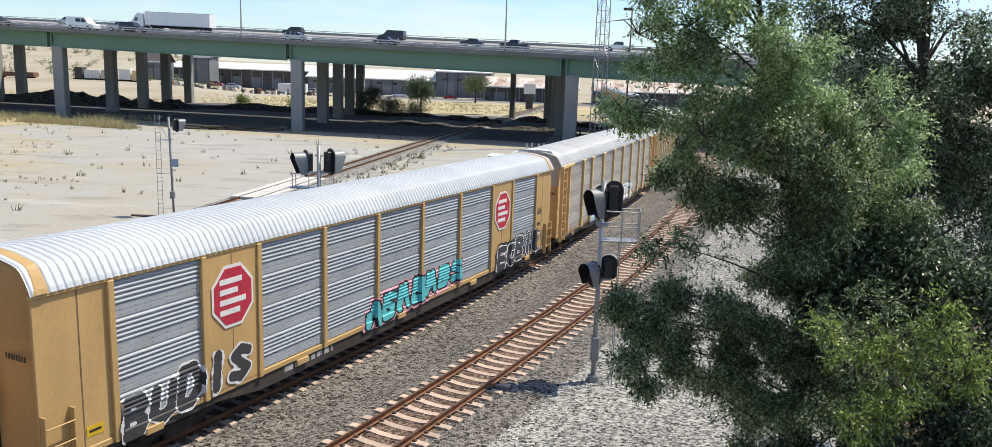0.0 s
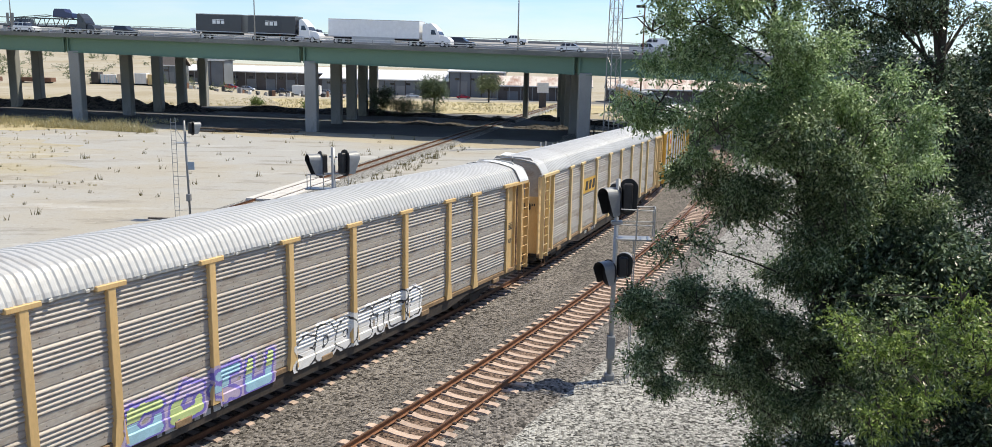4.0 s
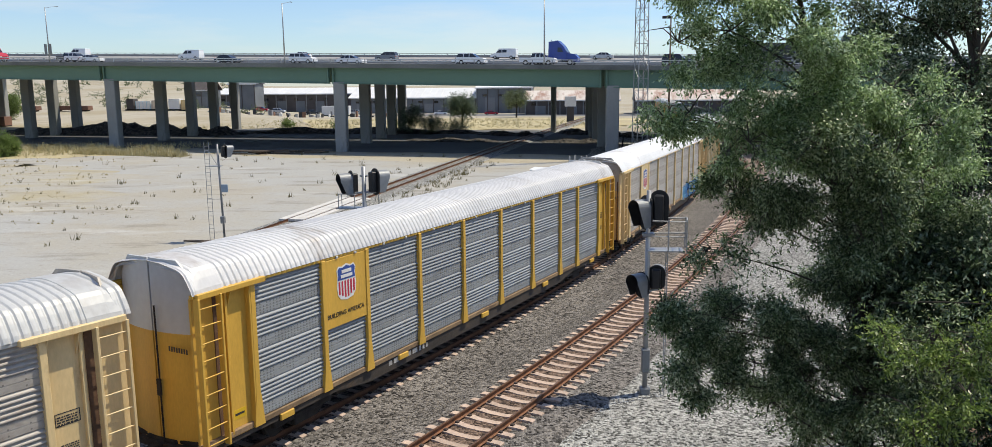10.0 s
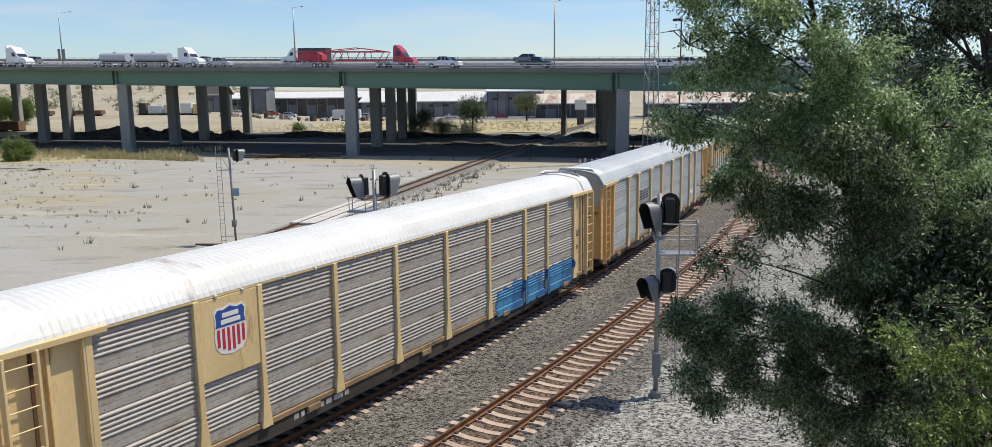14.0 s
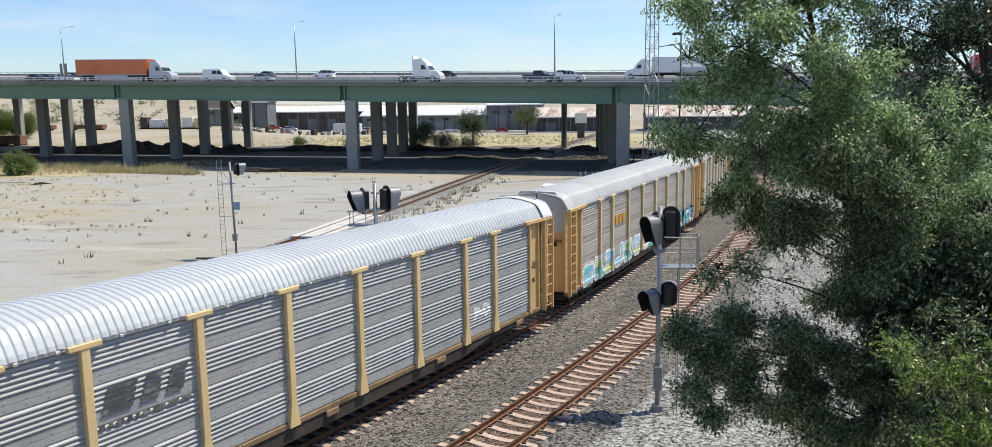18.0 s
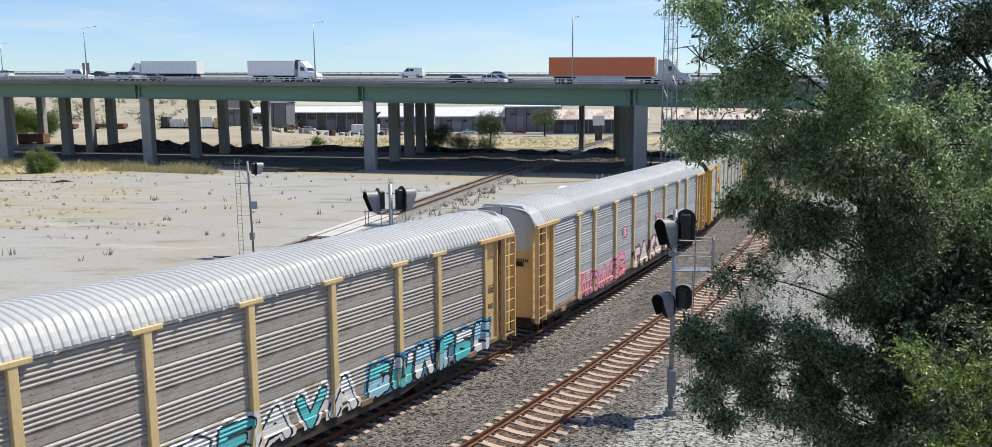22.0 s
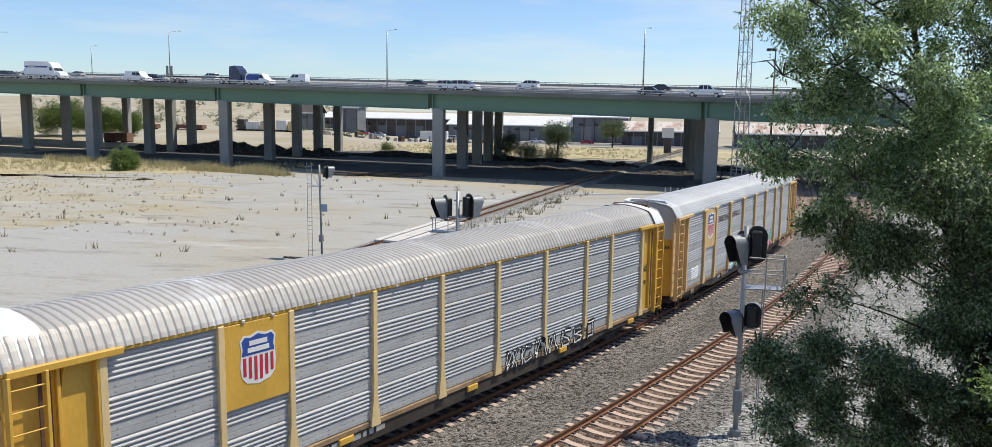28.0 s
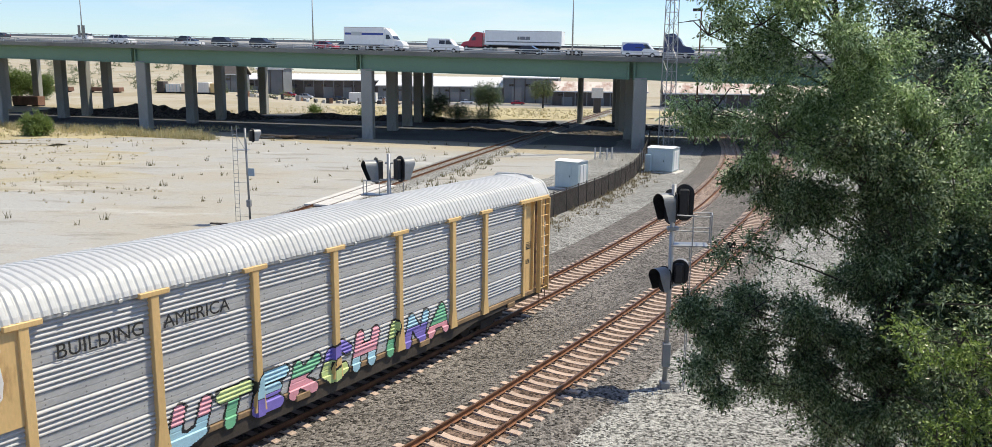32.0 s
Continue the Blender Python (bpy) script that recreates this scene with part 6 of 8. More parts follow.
m = Mesh()
path = [(0, 0, -0.2, 0.34), (0.05, 0, 3, 0.27), (0, 0.05, 5.5, 0.19), (-0.1, 0.1, 7.3, 0.13), (-0.8, 0.2, 9.6, 0.07), (-1.1, 0.35, 11.2, 0.05), (-1.4, 0.5, 12.8, 0.03)]
for a, b in zip(path[:-1], path[1:]):
    m.tube(a[:3], b[:3], a[3], 12, b[3], caps=False)
part("trunk", m, M_BARK, tree, smooth=True)
rngt = random.Random(4)
SPRAYS = []
limb_ends = local(UPPER + MIDDLE + LOWER + SHADED + FRESH + SPRIG[:1])
for i, (x, y, z, r) in enumerate(limb_ends):
    m = Mesh()
    zs_ = max(2.6, min(11.5, z - 0.9))
    k = np.interp(zs_, [p[2] for p in path], range(len(path)))
    i0 = int(k)
    p0 = Vector(path[i0][:3]).lerp(Vector(path[min(i0 + 1, 6)][:3]), k - i0)
    end = Vector((x, y, z))
    mid = p0.lerp(end, 0.5) + Vector((rngt.uniform(-0.2, 0.2), rngt.uniform(-0.2, 0.2), rngt.uniform(-0.1, 0.5)))
    last, steps = p0, 6
    if (end - p0).length > 1.1:
        for f in (0.5, 0.66, 0.82):
            q = p0.lerp(mid, f).lerp(mid.lerp(end, f), f)
            SPRAYS.append((q.x, q.y, q.z, 0.24 + 0.12 * rngt.random()))
    for s in range(1, steps + 1):
        f = s / steps
        q = p0.lerp(mid, f).lerp(mid.lerp(end, f), f)
        m.tube(last, q, 0.018 * (1 - f + 1 / steps) + 0.005, 6, 0.018 * (1 - f) + 0.005, caps=False)
        last = q
    for j in range(5):
        d = Vector((rngt.gauss(0, 1), rngt.gauss(0, 1), rngt.gauss(0, 0.8))).normalized() * r * rngt.uniform(0.6, 1.05)
        bend = end + d * 0.5 + Vector((0, 0, 0.12))
        m.tube(end, bend, 0.012, 5, 0.008, caps=False)
        m.tube(bend, end + d, 0.008, 5, 0.004, caps=False)
    part("limb", m, M_BARK, tree)
leaf_cloud("crown", local(UPPER), 112000, 0.067, 0.027, 1, M_LEAF, tree, "dusty green upper crown in a sunlit leaf colour", tight=14, size=0.24)
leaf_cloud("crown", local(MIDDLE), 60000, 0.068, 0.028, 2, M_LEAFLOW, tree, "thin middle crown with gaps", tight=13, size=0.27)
leaf_cloud("crown", SPRAYS, 34000, 0.068, 0.028, 11, M_LEAFLOW, tree, "loose sprays of leaves along the limbs", tight=40, size=0.2)
leaf_cloud("crown", local(SPRIG), 1100, 0.08, 0.034, 12, M_LEAFLOW, tree, "lone sprig at the end of a limb", tight=40, size=0.12)
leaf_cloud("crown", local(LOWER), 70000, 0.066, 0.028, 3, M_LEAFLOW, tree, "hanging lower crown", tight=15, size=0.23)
# Inner leaves coloured darker to stand in for the crown's own shade.
leaf_cloud("crown", local(SHADED), 90000, 0.1, 0.045, 7, M_LEAFDARK, tree, "inner crown with leaves coloured dark for its shade", tight=15, size=0.32)
leaf_cloud("crown", local(FRESH), 7000, 0.07, 0.027, 4, M_LEAFB, tree, "fresh yellow-green shoots", tight=55, size=0.13)

# a darker, thinner tree farther back
BEHIND = (
    (8.97, 22.70, 12.03, 1.24), (8.53, 22.77, 11.65, 0.94), (9.86, 21.96, 11.66, 1.07), (10.53, 21.43, 9.51, 1.32), (9.59, 20.80, 10.21, 0.99),
    (11.68, 22.39, 10.17, 1.28), (12.49, 21.93, 9.72, 1.32), (12.28, 22.62, 8.48, 1.35), (12.85, 21.70, 8.00, 1.28), (11.34, 22.65, 7.83, 1.21),
    (11.23, 21.45, 6.71, 1.16), (13.37, 22.72, 6.11, 1.34), (11.51, 22.55, 11.41, 0.88), (12.29, 21.79, 10.61, 0.96), (10.52, 22.09, 12.16, 0.85),
    (13.80, 22.44, 9.15, 1.42), (12.82, 21.26, 10.94, 1.15), (10.35, 22.13, 6.82, 1.24), (11.37, 22.73, 5.12, 1.37), (12.08, 21.44, 5.29, 1.33),
    (14.41, 22.73, 5.05, 1.53), (9.67, 22.45, 7.97, 1.13), (9.48, 22.83, 11.02, 1.06), (9.25, 21.61, 12.71, 1.09), (10.22, 21.02, 12.83, 0.90),
    (14.14, 22.72, 6.86, 1.36), (12.36, 22.73, 12.11, 0.60),
)
back_tree = thing("tree", "dark thin-crowned tree standing behind the leafy one", "tree", pose(10.9, 22.0, -0.4))
m = Mesh()
path = [(0, 0, -0.2, 0.3), (0.05, 0, 4, 0.24), (0, 0.05, 8, 0.17), (0.15, 0.1, 11, 0.11), (0.1, 0.2, 14, 0.05)]
for a, b in zip(path[:-1], path[1:]):
    m.tube(a[:3], b[:3], a[3], 12, b[3], caps=False)
part("trunk", m, M_BARK, back_tree, smooth=True)
back_blobs = [(x - 10.9, y - 22.0, z + 0.4, r) for x, y, z, r in BEHIND]
for x, y, z, r in back_blobs:
    m = Mesh()
    p0 = Vector((0.05, 0.05, max(3.0, min(12.0, z - 1.6))))
    mid = p0.lerp(Vector((x, y, z)), 0.55) + Vector((0, 0, 0.3))
    m.tube(p0, mid, 0.06, 6, 0.035, caps=False)
    m.tube(mid, (x, y, z), 0.035, 6, 0.012, caps=False)
    part("limb", m, M_BARK, back_tree)
leaf_cloud("crown", back_blobs, 110000, 0.11, 0.05, 9, M_LEAFDARK, back_tree, "thin dark crown", tight=9, size=0.42)



def small_tree(name, label, x, y, h, r, seed, material, count=2600, leaf=0.4, trunk=True, base=None):
    base = ground_z(x, y) if base is None else base
    t = thing(name, label, "tree" if trunk or name == "tree" else "bush", pose(x, y, base))
    rng = random.Random(seed)
    if trunk:
        m = Mesh()
        m.tube((0, 0, -0.1), (0.1, 0, h * 0.5), 0.03 * h, 8, 0.015 * h)
        for k in range(5):
            m.tube((0.05, 0, h * 0.3), (rng.uniform(-0.6, 0.6) * r, rng.uniform(-0.6, 0.6) * r, h * rng.uniform(0.6, 0.85)), 0.012 * h, 5, 0.004 * h)
        part("trunk", m, M_BARK, t)
    blobs = []
    for k in range(9):
        a = rng.uniform(0, 6.28)
        q = rng.uniform(0.2, 0.62) * r
        lo = 0.42 if trunk else 0.35
        blobs.append((math.cos(a) * q, math.sin(a) * q, h * rng.uniform(lo, 0.78), r * rng.uniform(0.34, 0.52)))
    leaf_cloud("crown", blobs, count, leaf, leaf * 0.5, seed, material, t, shell=0.4, droop=0.2, tight=90 / (r * r), size=r * 0.3)
    return t


small_tree("bush", "rounded green bush in dry grass by the lot", -85.0, 124.8, 3.0, 2.1, 21, M_LEAFBUSH, 15000, 0.27, False)
small_tree("tree", "round dark green tree behind the overpass", -20.1, 205.0, 9.0, 3.6, 22, M_LEAFDARK, 13000, 0.30)
small_tree("tree", "light olive-green tree in front of the barns", -8.4, 262.0, 10.0, 4.2, 23, M_LEAFGREY, 11000, 0.32)
for x, y, h, r, sd in ((-176, 238, 13.0, 6.0, 24), (-168, 240, 12.0, 5.5, 25), (-161, 241, 8.5, 4.0, 30), (-186, 236, 12.5, 6.5, 31)):
    small_tree("tree", "broad green tree at the far edge of the field", x, y, h * 0.85, r, sd, M_LEAFBUSH, 26000, 0.34, False)
small_tree("bush", "dark scrub under the overpass", -29.0, 178.0, 6.0, 3.6, 26, M_LEAFDARK, 11000, 0.24, False)
small_tree("bush", "low green scrub under the overpass", -24.5, 179.0, 3.4, 3.4, 27, M_LEAFDARK, 8000, 0.22, False)
small_tree("bush", "low green scrub under the overpass", -20.0, 184.0, 2.2, 3.6, 32, M_LEAFGREY, 6000, 0.22, False)
small_tree("bush", "small green bush in the golden field", -50.0, 200.0, 2.6, 2.0, 28, M_LEAFBUSH, 4000, 0.24, False)
small_tree("bush", "small green bush in the golden field", -64.0, 205.0, 2.2, 1.8, 29, M_LEAFBUSH, 3500, 0.24, False)
rngs = random.Random(6)
for i in range(230):
    y = rngs.uniform(275, 620)
    x = -y * rngs.uniform(0.34, 0.82)
    small_tree("bush", "scattered shrub on the far dry slope", x, y, rngs.uniform(1.3, 2.7), rngs.uniform(0.8, 1.7), 40 + i, M_LEAFGREY, 130, 0.55, False, ground_z(x, y) - 0.2)

# ---- traffic on the overpass ----
def gloss(name, col, rough=0.25, metal=0.0):
    return mat(name, col, 0.05, 2, 20, rough, metal, 0.0, spec=0.6)


CARPAINT = {n: gloss(n + " car paint", c) for n, c in dict(white=(0.78, 0.79, 0.80), silver=(0.45, 0.47, 0.50), dark=(0.03, 0.035, 0.045), grey=(0.18, 0.19, 0.21), blue=(0.02, 0.05, 0.28),
            navy=(0.02, 0.03, 0.09), red=(0.45, 0.03, 0.05), orange=(0.58, 0.13, 0.04), black=(0.03, 0.035, 0.05)).items()}
M_WINDOW = gloss("dark car glass", (0.03, 0.035, 0.045), 0.08)
M_TYRE = mat("tyre rubber", (0.025, 0.025, 0.027), 0.1, 4, 30, 0.85)
M_CHROME = mat("bright hub metal", (0.5, 0.5, 0.52), 0.05, 4, 30, 0.3, 0.8, 0.0)
M_LAMPW = gloss("clear headlight", (0.7, 0.7, 0.68), 0.1)
M_LAMPR = gloss("red tail light", (0.35, 0.02, 0.02), 0.2)


def slab(points, half, inset=0.0):
    """A side outline (x, z) carried across the vehicle; inset narrows its top."""
    zs_ = [z for _, z in points]
    lo, hi = min(zs_), max(zs_)
    n = len(points)
    m = Mesh()
    vs = [(x, -(half - inset * (z - lo) / (hi - lo)), z) for x, z in points] + [(x, half - inset * (z - lo) / (hi - lo), z) for x, z in points]
    return m.add(vs, [tuple(range(n))[::-1], tuple(range(n, 2 * n))] + [(k, (k + 1) % n, n + (k + 1) % n, n + k) for k in range(n)])


WHEELS = {}


def wheel(parent, x, y, r, w=0.24):
    if (r, w) not in WHEELS:
        WHEELS[r, w] = (Mesh().tube((0, -w / 2, 0), (0, w / 2, 0), r, 16).data("wheel"), Mesh().tube((0, -w / 2 - 0.01, 0), (0, w / 2 + 0.01, 0), r * 0.55, 12).data("hub"))
    tyre = part("wheel", WHEELS[r, w][0], M_TYRE, parent, m=Matrix.Translation((x, y, r)))
    part("hub", WHEELS[r, w][1], M_CHROME, tyre)


def lights(t, front, rear, z, half):
    for s in (-1, 1):
        part("headlight", Mesh().cbox(front - 0.05, s * half * 0.72 - 0.16, z - 0.07, front + 0.02, s * half * 0.72 + 0.16, z + 0.07, 0.02), M_LAMPW, t)
        part("tail_light", Mesh().cbox(rear - 0.02, s * half * 0.78 - 0.12, z, rear + 0.05, s * half * 0.78 + 0.12, z + 0.2, 0.02), M_LAMPR, t)


SHAPES = {
    "sedan": ([(-2.3, 0.35), (-2.3, 0.85), (-1.6, 0.98), (0.9, 0.98), (2.0, 0.82), (2.32, 0.62), (2.3, 0.3)], [(-1.75, 0.96), (-1.1, 1.4), (0.35, 1.42), (1.15, 0.96)], 0.9, 0.33, (-1.4, 1.45)),
    "suv": ([(-2.35, 0.4), (-2.35, 1.1), (-2.2, 1.2), (1.0, 1.2), (2.1, 1.08), (2.38, 0.8), (2.35, 0.38)], [(-2.25, 1.18), (-2.05, 1.75), (0.3, 1.8), (1.15, 1.18)], 0.96, 0.38, (-1.45, 1.5)),
    "pickup": ([(-2.8, 0.5), (-2.8, 1.15), (-0.9, 1.15), (-0.9, 1.25), (1.2, 1.25), (2.5, 1.15), (2.75, 0.9), (2.75, 0.45)], [(-0.95, 1.22), (-0.8, 1.85), (0.6, 1.88), (1.25, 1.22)], 0.98, 0.40, (-1.8, 1.75)),
    "van": ([(-2.8, 0.45), (-2.85, 1.2), (1.7, 1.25), (2.6, 1.1), (2.85, 0.8), (2.8, 0.4)], [(-2.83, 1.18), (-2.75, 2.15), (0.9, 2.2), (1.8, 1.22)], 1.0, 0.37, (-1.8, 1.8)),
}


def motor_car(kind, colour, label):
    body, cabin, half, r, axles = SHAPES[kind]
    t = thing({"sedan": "car", "suv": "sport_utility_car", "pickup": "pickup_truck", "van": "van"}[kind], label, "car" if kind != "van" else "van", group="overpass traffic")
    paint_ = CARPAINT[colour]
    part("body", slab(body, half, 0.04), paint_, t)
    closed = kind == "van"
    part("cabin", slab(cabin, half - 0.05, 0.14), paint_ if closed else M_WINDOW, t, "" if closed else "dark side windows")
    xs = [p[0] for p in cabin]
    top = max(p[1] for p in cabin)
    part("roof", slab([(cabin[1][0] - 0.03, top - 0.09), (cabin[1][0] + 0.08, top + 0.02), (cabin[2][0] - 0.05, top + 0.03), (cabin[2][0] + 0.08, top - 0.06)], half - 0.16, 0.05), paint_, t)
    if closed:
        part("side_window", slab([(0.35, 1.35), (0.35, 1.95), (0.9, 1.98), (1.5, 1.35)], half - 0.02, 0.1), M_WINDOW, t)
        part("side_window", slab([(-0.75, 1.4), (-0.75, 1.95), (0.2, 1.95), (0.2, 1.4)], half - 0.02, 0.1), M_WINDOW, t)
    else:
        for a in (0.33, 0.62):
            x = cabin[0][0] + (cabin[3][0] - cabin[0][0]) * a
            part("pillar", slab([(x - 0.05, cabin[0][1]), (x - 0.05, top), (x + 0.05, top), (x + 0.05, cabin[0][1])], half - 0.03, 0.14), paint_, t)
    part("sill", slab([(body[0][0] + 0.1, body[0][1] - 0.1), (body[0][0] + 0.1, body[0][1] + 0.02), (body[-1][0] - 0.1, body[-1][1] + 0.02), (body[-1][0] - 0.1, body[-1][1] - 0.08)], half - 0.06), M_TYRE, t, "dark underbody")
    for x in axles:
        for s in (-1, 1):
            wheel(t, x, s * (half - 0.1), r)
    lights(t, body[-2][0], body[0][0], body[0][1] + 0.42, half)
    return t


def tractor_on(t, x, colour, sleeper=True):
    """A lorry tractor whose nose is at x + 6.2."""
    p = CARPAINT[colour]
    hood = [(x + 4.3, 0.7), (x + 4.3, 1.95), (x + 5.7, 1.7), (x + 6.2, 1.2), (x + 6.2, 0.6)]
    part("hood", slab(hood, 1.05, 0.12), p, t)
    back = x + (1.6 if sleeper else 2.6)
    cab_ = [(back, 0.8), (back, 3.55), (x + 3.0, 3.75), (x + 3.9, 2.95), (x + 4.5, 1.95), (x + 4.5, 0.8)]
    part("cab", slab(cab_, 1.2, 0.08), p, t)
    part("windscreen", slab([(x + 3.95, 2.0), (x + 3.65, 2.85), (x + 3.9, 2.9), (x + 4.52, 2.0)], 1.08, 0.1), M_WINDOW, t)
    part("side_window", slab([(x + 3.05, 2.0), (x + 3.05, 2.7), (x + 3.6, 2.7), (x + 3.95, 2.0)], 1.23, 0.04), M_WINDOW, t)
    part("chassis", Mesh().cbox(x - 1.0, -0.5, 0.6, x + 5.6, 0.5, 0.95, 0.04), M_TYRE, t)
    part("fuel_tank", Mesh().tube((x + 2.0, -1.0, 0.75), (x + 3.6, -1.0, 0.75), 0.32, 12), M_CHROME, t)
    part("exhaust", Mesh().tube((back - 0.1, 1.0, 0.9), (back - 0.1, 1.0, 3.9), 0.08, 8), M_CHROME, t)
    for dx in (5.0, 0.9, -0.35):
        for s in (-1, 1):
            wheel(t, x + dx, s * 0.98, 0.5, 0.4)
    lights(t, x + 6.2, x - 1.0, 1.0, 1.05)


def trailer_on(t, x0, x1, z0, z1, colour, lab="", skirt=True):
    p = CARPAINT[colour]
    box = part("trailer", Mesh().cbox(x0, -1.28, z0, x1, 1.28, z1, 0.04), p, t, lab)
    part("top_rail", Mesh().cbox(x0, -1.3, z1 - 0.12, x1, 1.3, z1 - 0.02, 0.01), CARPAINT["silver"], box)
    part("bottom_rail", Mesh().cbox(x0, -1.3, z0 - 0.02, x1, 1.3, z0 + 0.12, 0.01), CARPAINT["silver"], box)
    n = int((x1 - x0) / 1.2)
    post_ = Mesh().box(-0.02, -1.292, z0 + 0.1, 0.02, 1.292, z1 - 0.1).data("side_post")
    for k in range(1, n):
        part("side_post", post_, p, box, m=Matrix.Translation((x0 + (x1 - x0) * k / n, 0, 0)))
    part("undercarriage", Mesh().cbox(x0 + 0.6, -0.5, 0.75, x1 - 0.6, 0.5, z0, 0.03), M_TYRE, t)
    if x1 - x0 > 8.8:
        wx = (x0 + 1.4, x0 + 2.7)
        if skirt:
            part("side_skirt", Mesh().cbox(x0 + 4.2, -1.25, 0.45, x1 - 4.2, -1.2, z0, 0.02), CARPAINT["silver"], t)
    else:
        wx = (x0 + 1.2,)
    for x in wx:
        for s in (-1, 1):
            wheel(t, x, s * 1.0, 0.5, 0.4)


def lorry(kind, colour, label):
    t = thing("semi_truck" if kind != "boxtruck" else "box_truck", label, "truck", group="overpass traffic")
    if kind == "semi":
        tr, cabc = {"orange": ("orange", "silver"), "redwhite": ("white", "red"), "white": ("white", "white")}[colour]
        tractor_on(t, 4.2, cabc)
        trailer_on(t, -10.6, 5.3, 1.2, 4.05, tr, "long box trailer")
        if colour == "redwhite":
            part("logo", Mesh().box(-4.2, -1.29, 2.3, -1.6, -1.284, 2.9), CARPAINT["grey"], t, "grey mountain-like emblem bars")
            part("stripe", Mesh().box(-10.2, -1.296, 1.75, 4.9, -1.29, 1.95), CARPAINT["grey"], t)
            part("logo", Mesh().box(-4.2, 1.284, 2.3, -1.6, 1.29, 2.9), CARPAINT["grey"], t)
            part("stripe", Mesh().box(-10.2, 1.29, 1.75, 4.9, 1.296, 1.95), CARPAINT["grey"], t)
    elif kind == "double":
        tractor_on(t, 5.2, "white", False)
        for x0, x1 in ((-11.2, -2.6), (-1.4, 7.2)):
            trailer_on(t, x0, x1, 1.25, 4.15, "black", "dark blue-black short trailer")
            c = (x0 + x1) / 2
            for s in (-1, 1):
                y0, y1 = sorted((s * 1.287, s * 1.295))
                m = Mesh()
                for a, b in ((-1.1, -0.5), (-0.3, 0.3), (0.5, 1.1)):
                    m.box(c + a, y0, 2.55, c + b, y1, 3.1)
                m.box(c - 1.1, y0, 3.2, c + 1.1, y1, 3.28)
                part("logo", m, CARPAINT["white"], t, "white emblem bars")
    elif kind == "boxsemi":
        tractor_on(t, 2.2, "white", False)
        trailer_on(t, -5.6, 4.0, 1.15, 3.72, "white", "short white refrigerated trailer")
        part("cooler", Mesh().cbox(4.0, -0.9, 2.3, 4.5, 0.9, 3.9, 0.06), CARPAINT["dark"], t, "refrigeration unit")
    elif kind == "boxtruck":
        tractor_on(t, -0.4, "white", False)
        trailer_on(t, -5.2, 2.3, 1.0, 3.9, "white", "white cargo box")
        part("stripe", Mesh().box(-5.0, -1.296, 2.6, 2.2, -1.288, 2.95), CARPAINT["blue"], t, "blue stripe")
        part("logo", Mesh().box(-3.8, -1.302, 2.5, -1.8, -1.296, 3.1), CARPAINT["silver"], t)
    elif kind == "tractor":
        tractor_on(t, -3.0, colour)
        if colour == "white":
            part("fairing", Mesh().cbox(-1.5, -1.1, 2.6, -1.3, 1.1, 4.1, 0.03), CARPAINT["white"], t)
    elif kind == "flatbed":
        tractor_on(t, 3.5, "navy")
        part("bed", Mesh().cbox(-11.0, -1.28, 1.25, 4.4, 1.28, 1.5, 0.03), CARPAINT["dark"], t, "empty dark flat bed")
        for x in (-9.8, -8.5):
            for s in (-1, 1):
                wheel(t, x, s, 0.5, 0.4)
    elif kind == "dump":
        tractor_on(t, 0.5, "white", False)
        m = slab([(-4.2, 1.1), (-4.5, 3.6), (2.3, 3.6), (2.2, 1.1)], 1.25, -0.05)
        part("dump_body", m, CARPAINT["dark"], t, "dark high-sided dump body")
        for s in (-1, 1):
            wheel(t, -2.6, s, 0.5, 0.4)
    elif kind == "tank":
        tractor_on(t, 6.0, "white")
        for a, b in ((-11.5, -5.2), (-3.0, 4.8)):
            m = Mesh().tube((a, 0, 1.9), (b, 0, 1.9), 0.85, 18)
            tank = part("tank", m, CARPAINT["silver"], t, "polished cylindrical tank", smooth=False)
            part("tank_hatch", Mesh().tube(((a + b) / 2, 0, 2.7), ((a + b) / 2, 0, 2.95), 0.3, 10), M_CHROME, tank)
            part("undercarriage", Mesh().cbox(a + 0.3, -0.5, 0.7, b - 0.3, 0.5, 1.1, 0.03), M_TYRE, t)
            for x in (a + 0.9, b - 0.9):
                for s in (-1, 1):
                    wheel(t, x, s, 0.5, 0.4)
    elif kind == "carrier":
        tractor_on(t, 5.2, "red" if colour == "red" else "dark", False)
        p = CARPAINT["red" if colour == "red" else "dark"]
        m = Mesh()
        for s in (-1, 1):
            for z in (1.1, 2.6):
                m.cbox(-10.5, s * 1.2 - 0.06, z, 6.0, s * 1.2 + 0.06, z + 0.16, 0.02)
            for k in range(8):
                x = -10.3 + k * 2.2
                m.tube((x, s * 1.2, 1.1), (x + (1.1 if k % 2 else -0.4), s * 1.2, 2.7), 0.07, 6)
            m.tube((-6, s * 1.2, 2.7), (1, s * 1.2, 3.3), 0.07, 6)
            m.tube((1, s * 1.2, 3.3), (6, s * 1.2, 2.7), 0.07, 6)
        m.cbox(-10.5, -1.1, 1.15, 6.0, 1.1, 1.22, 0.02)
        part("carrier_frame", m, p, t, "open lattice frame of a car carrier")
        for x in (-7.0, -5.8):
            for s in (-1, 1):
                wheel(t, x, s, 0.42, 0.4)
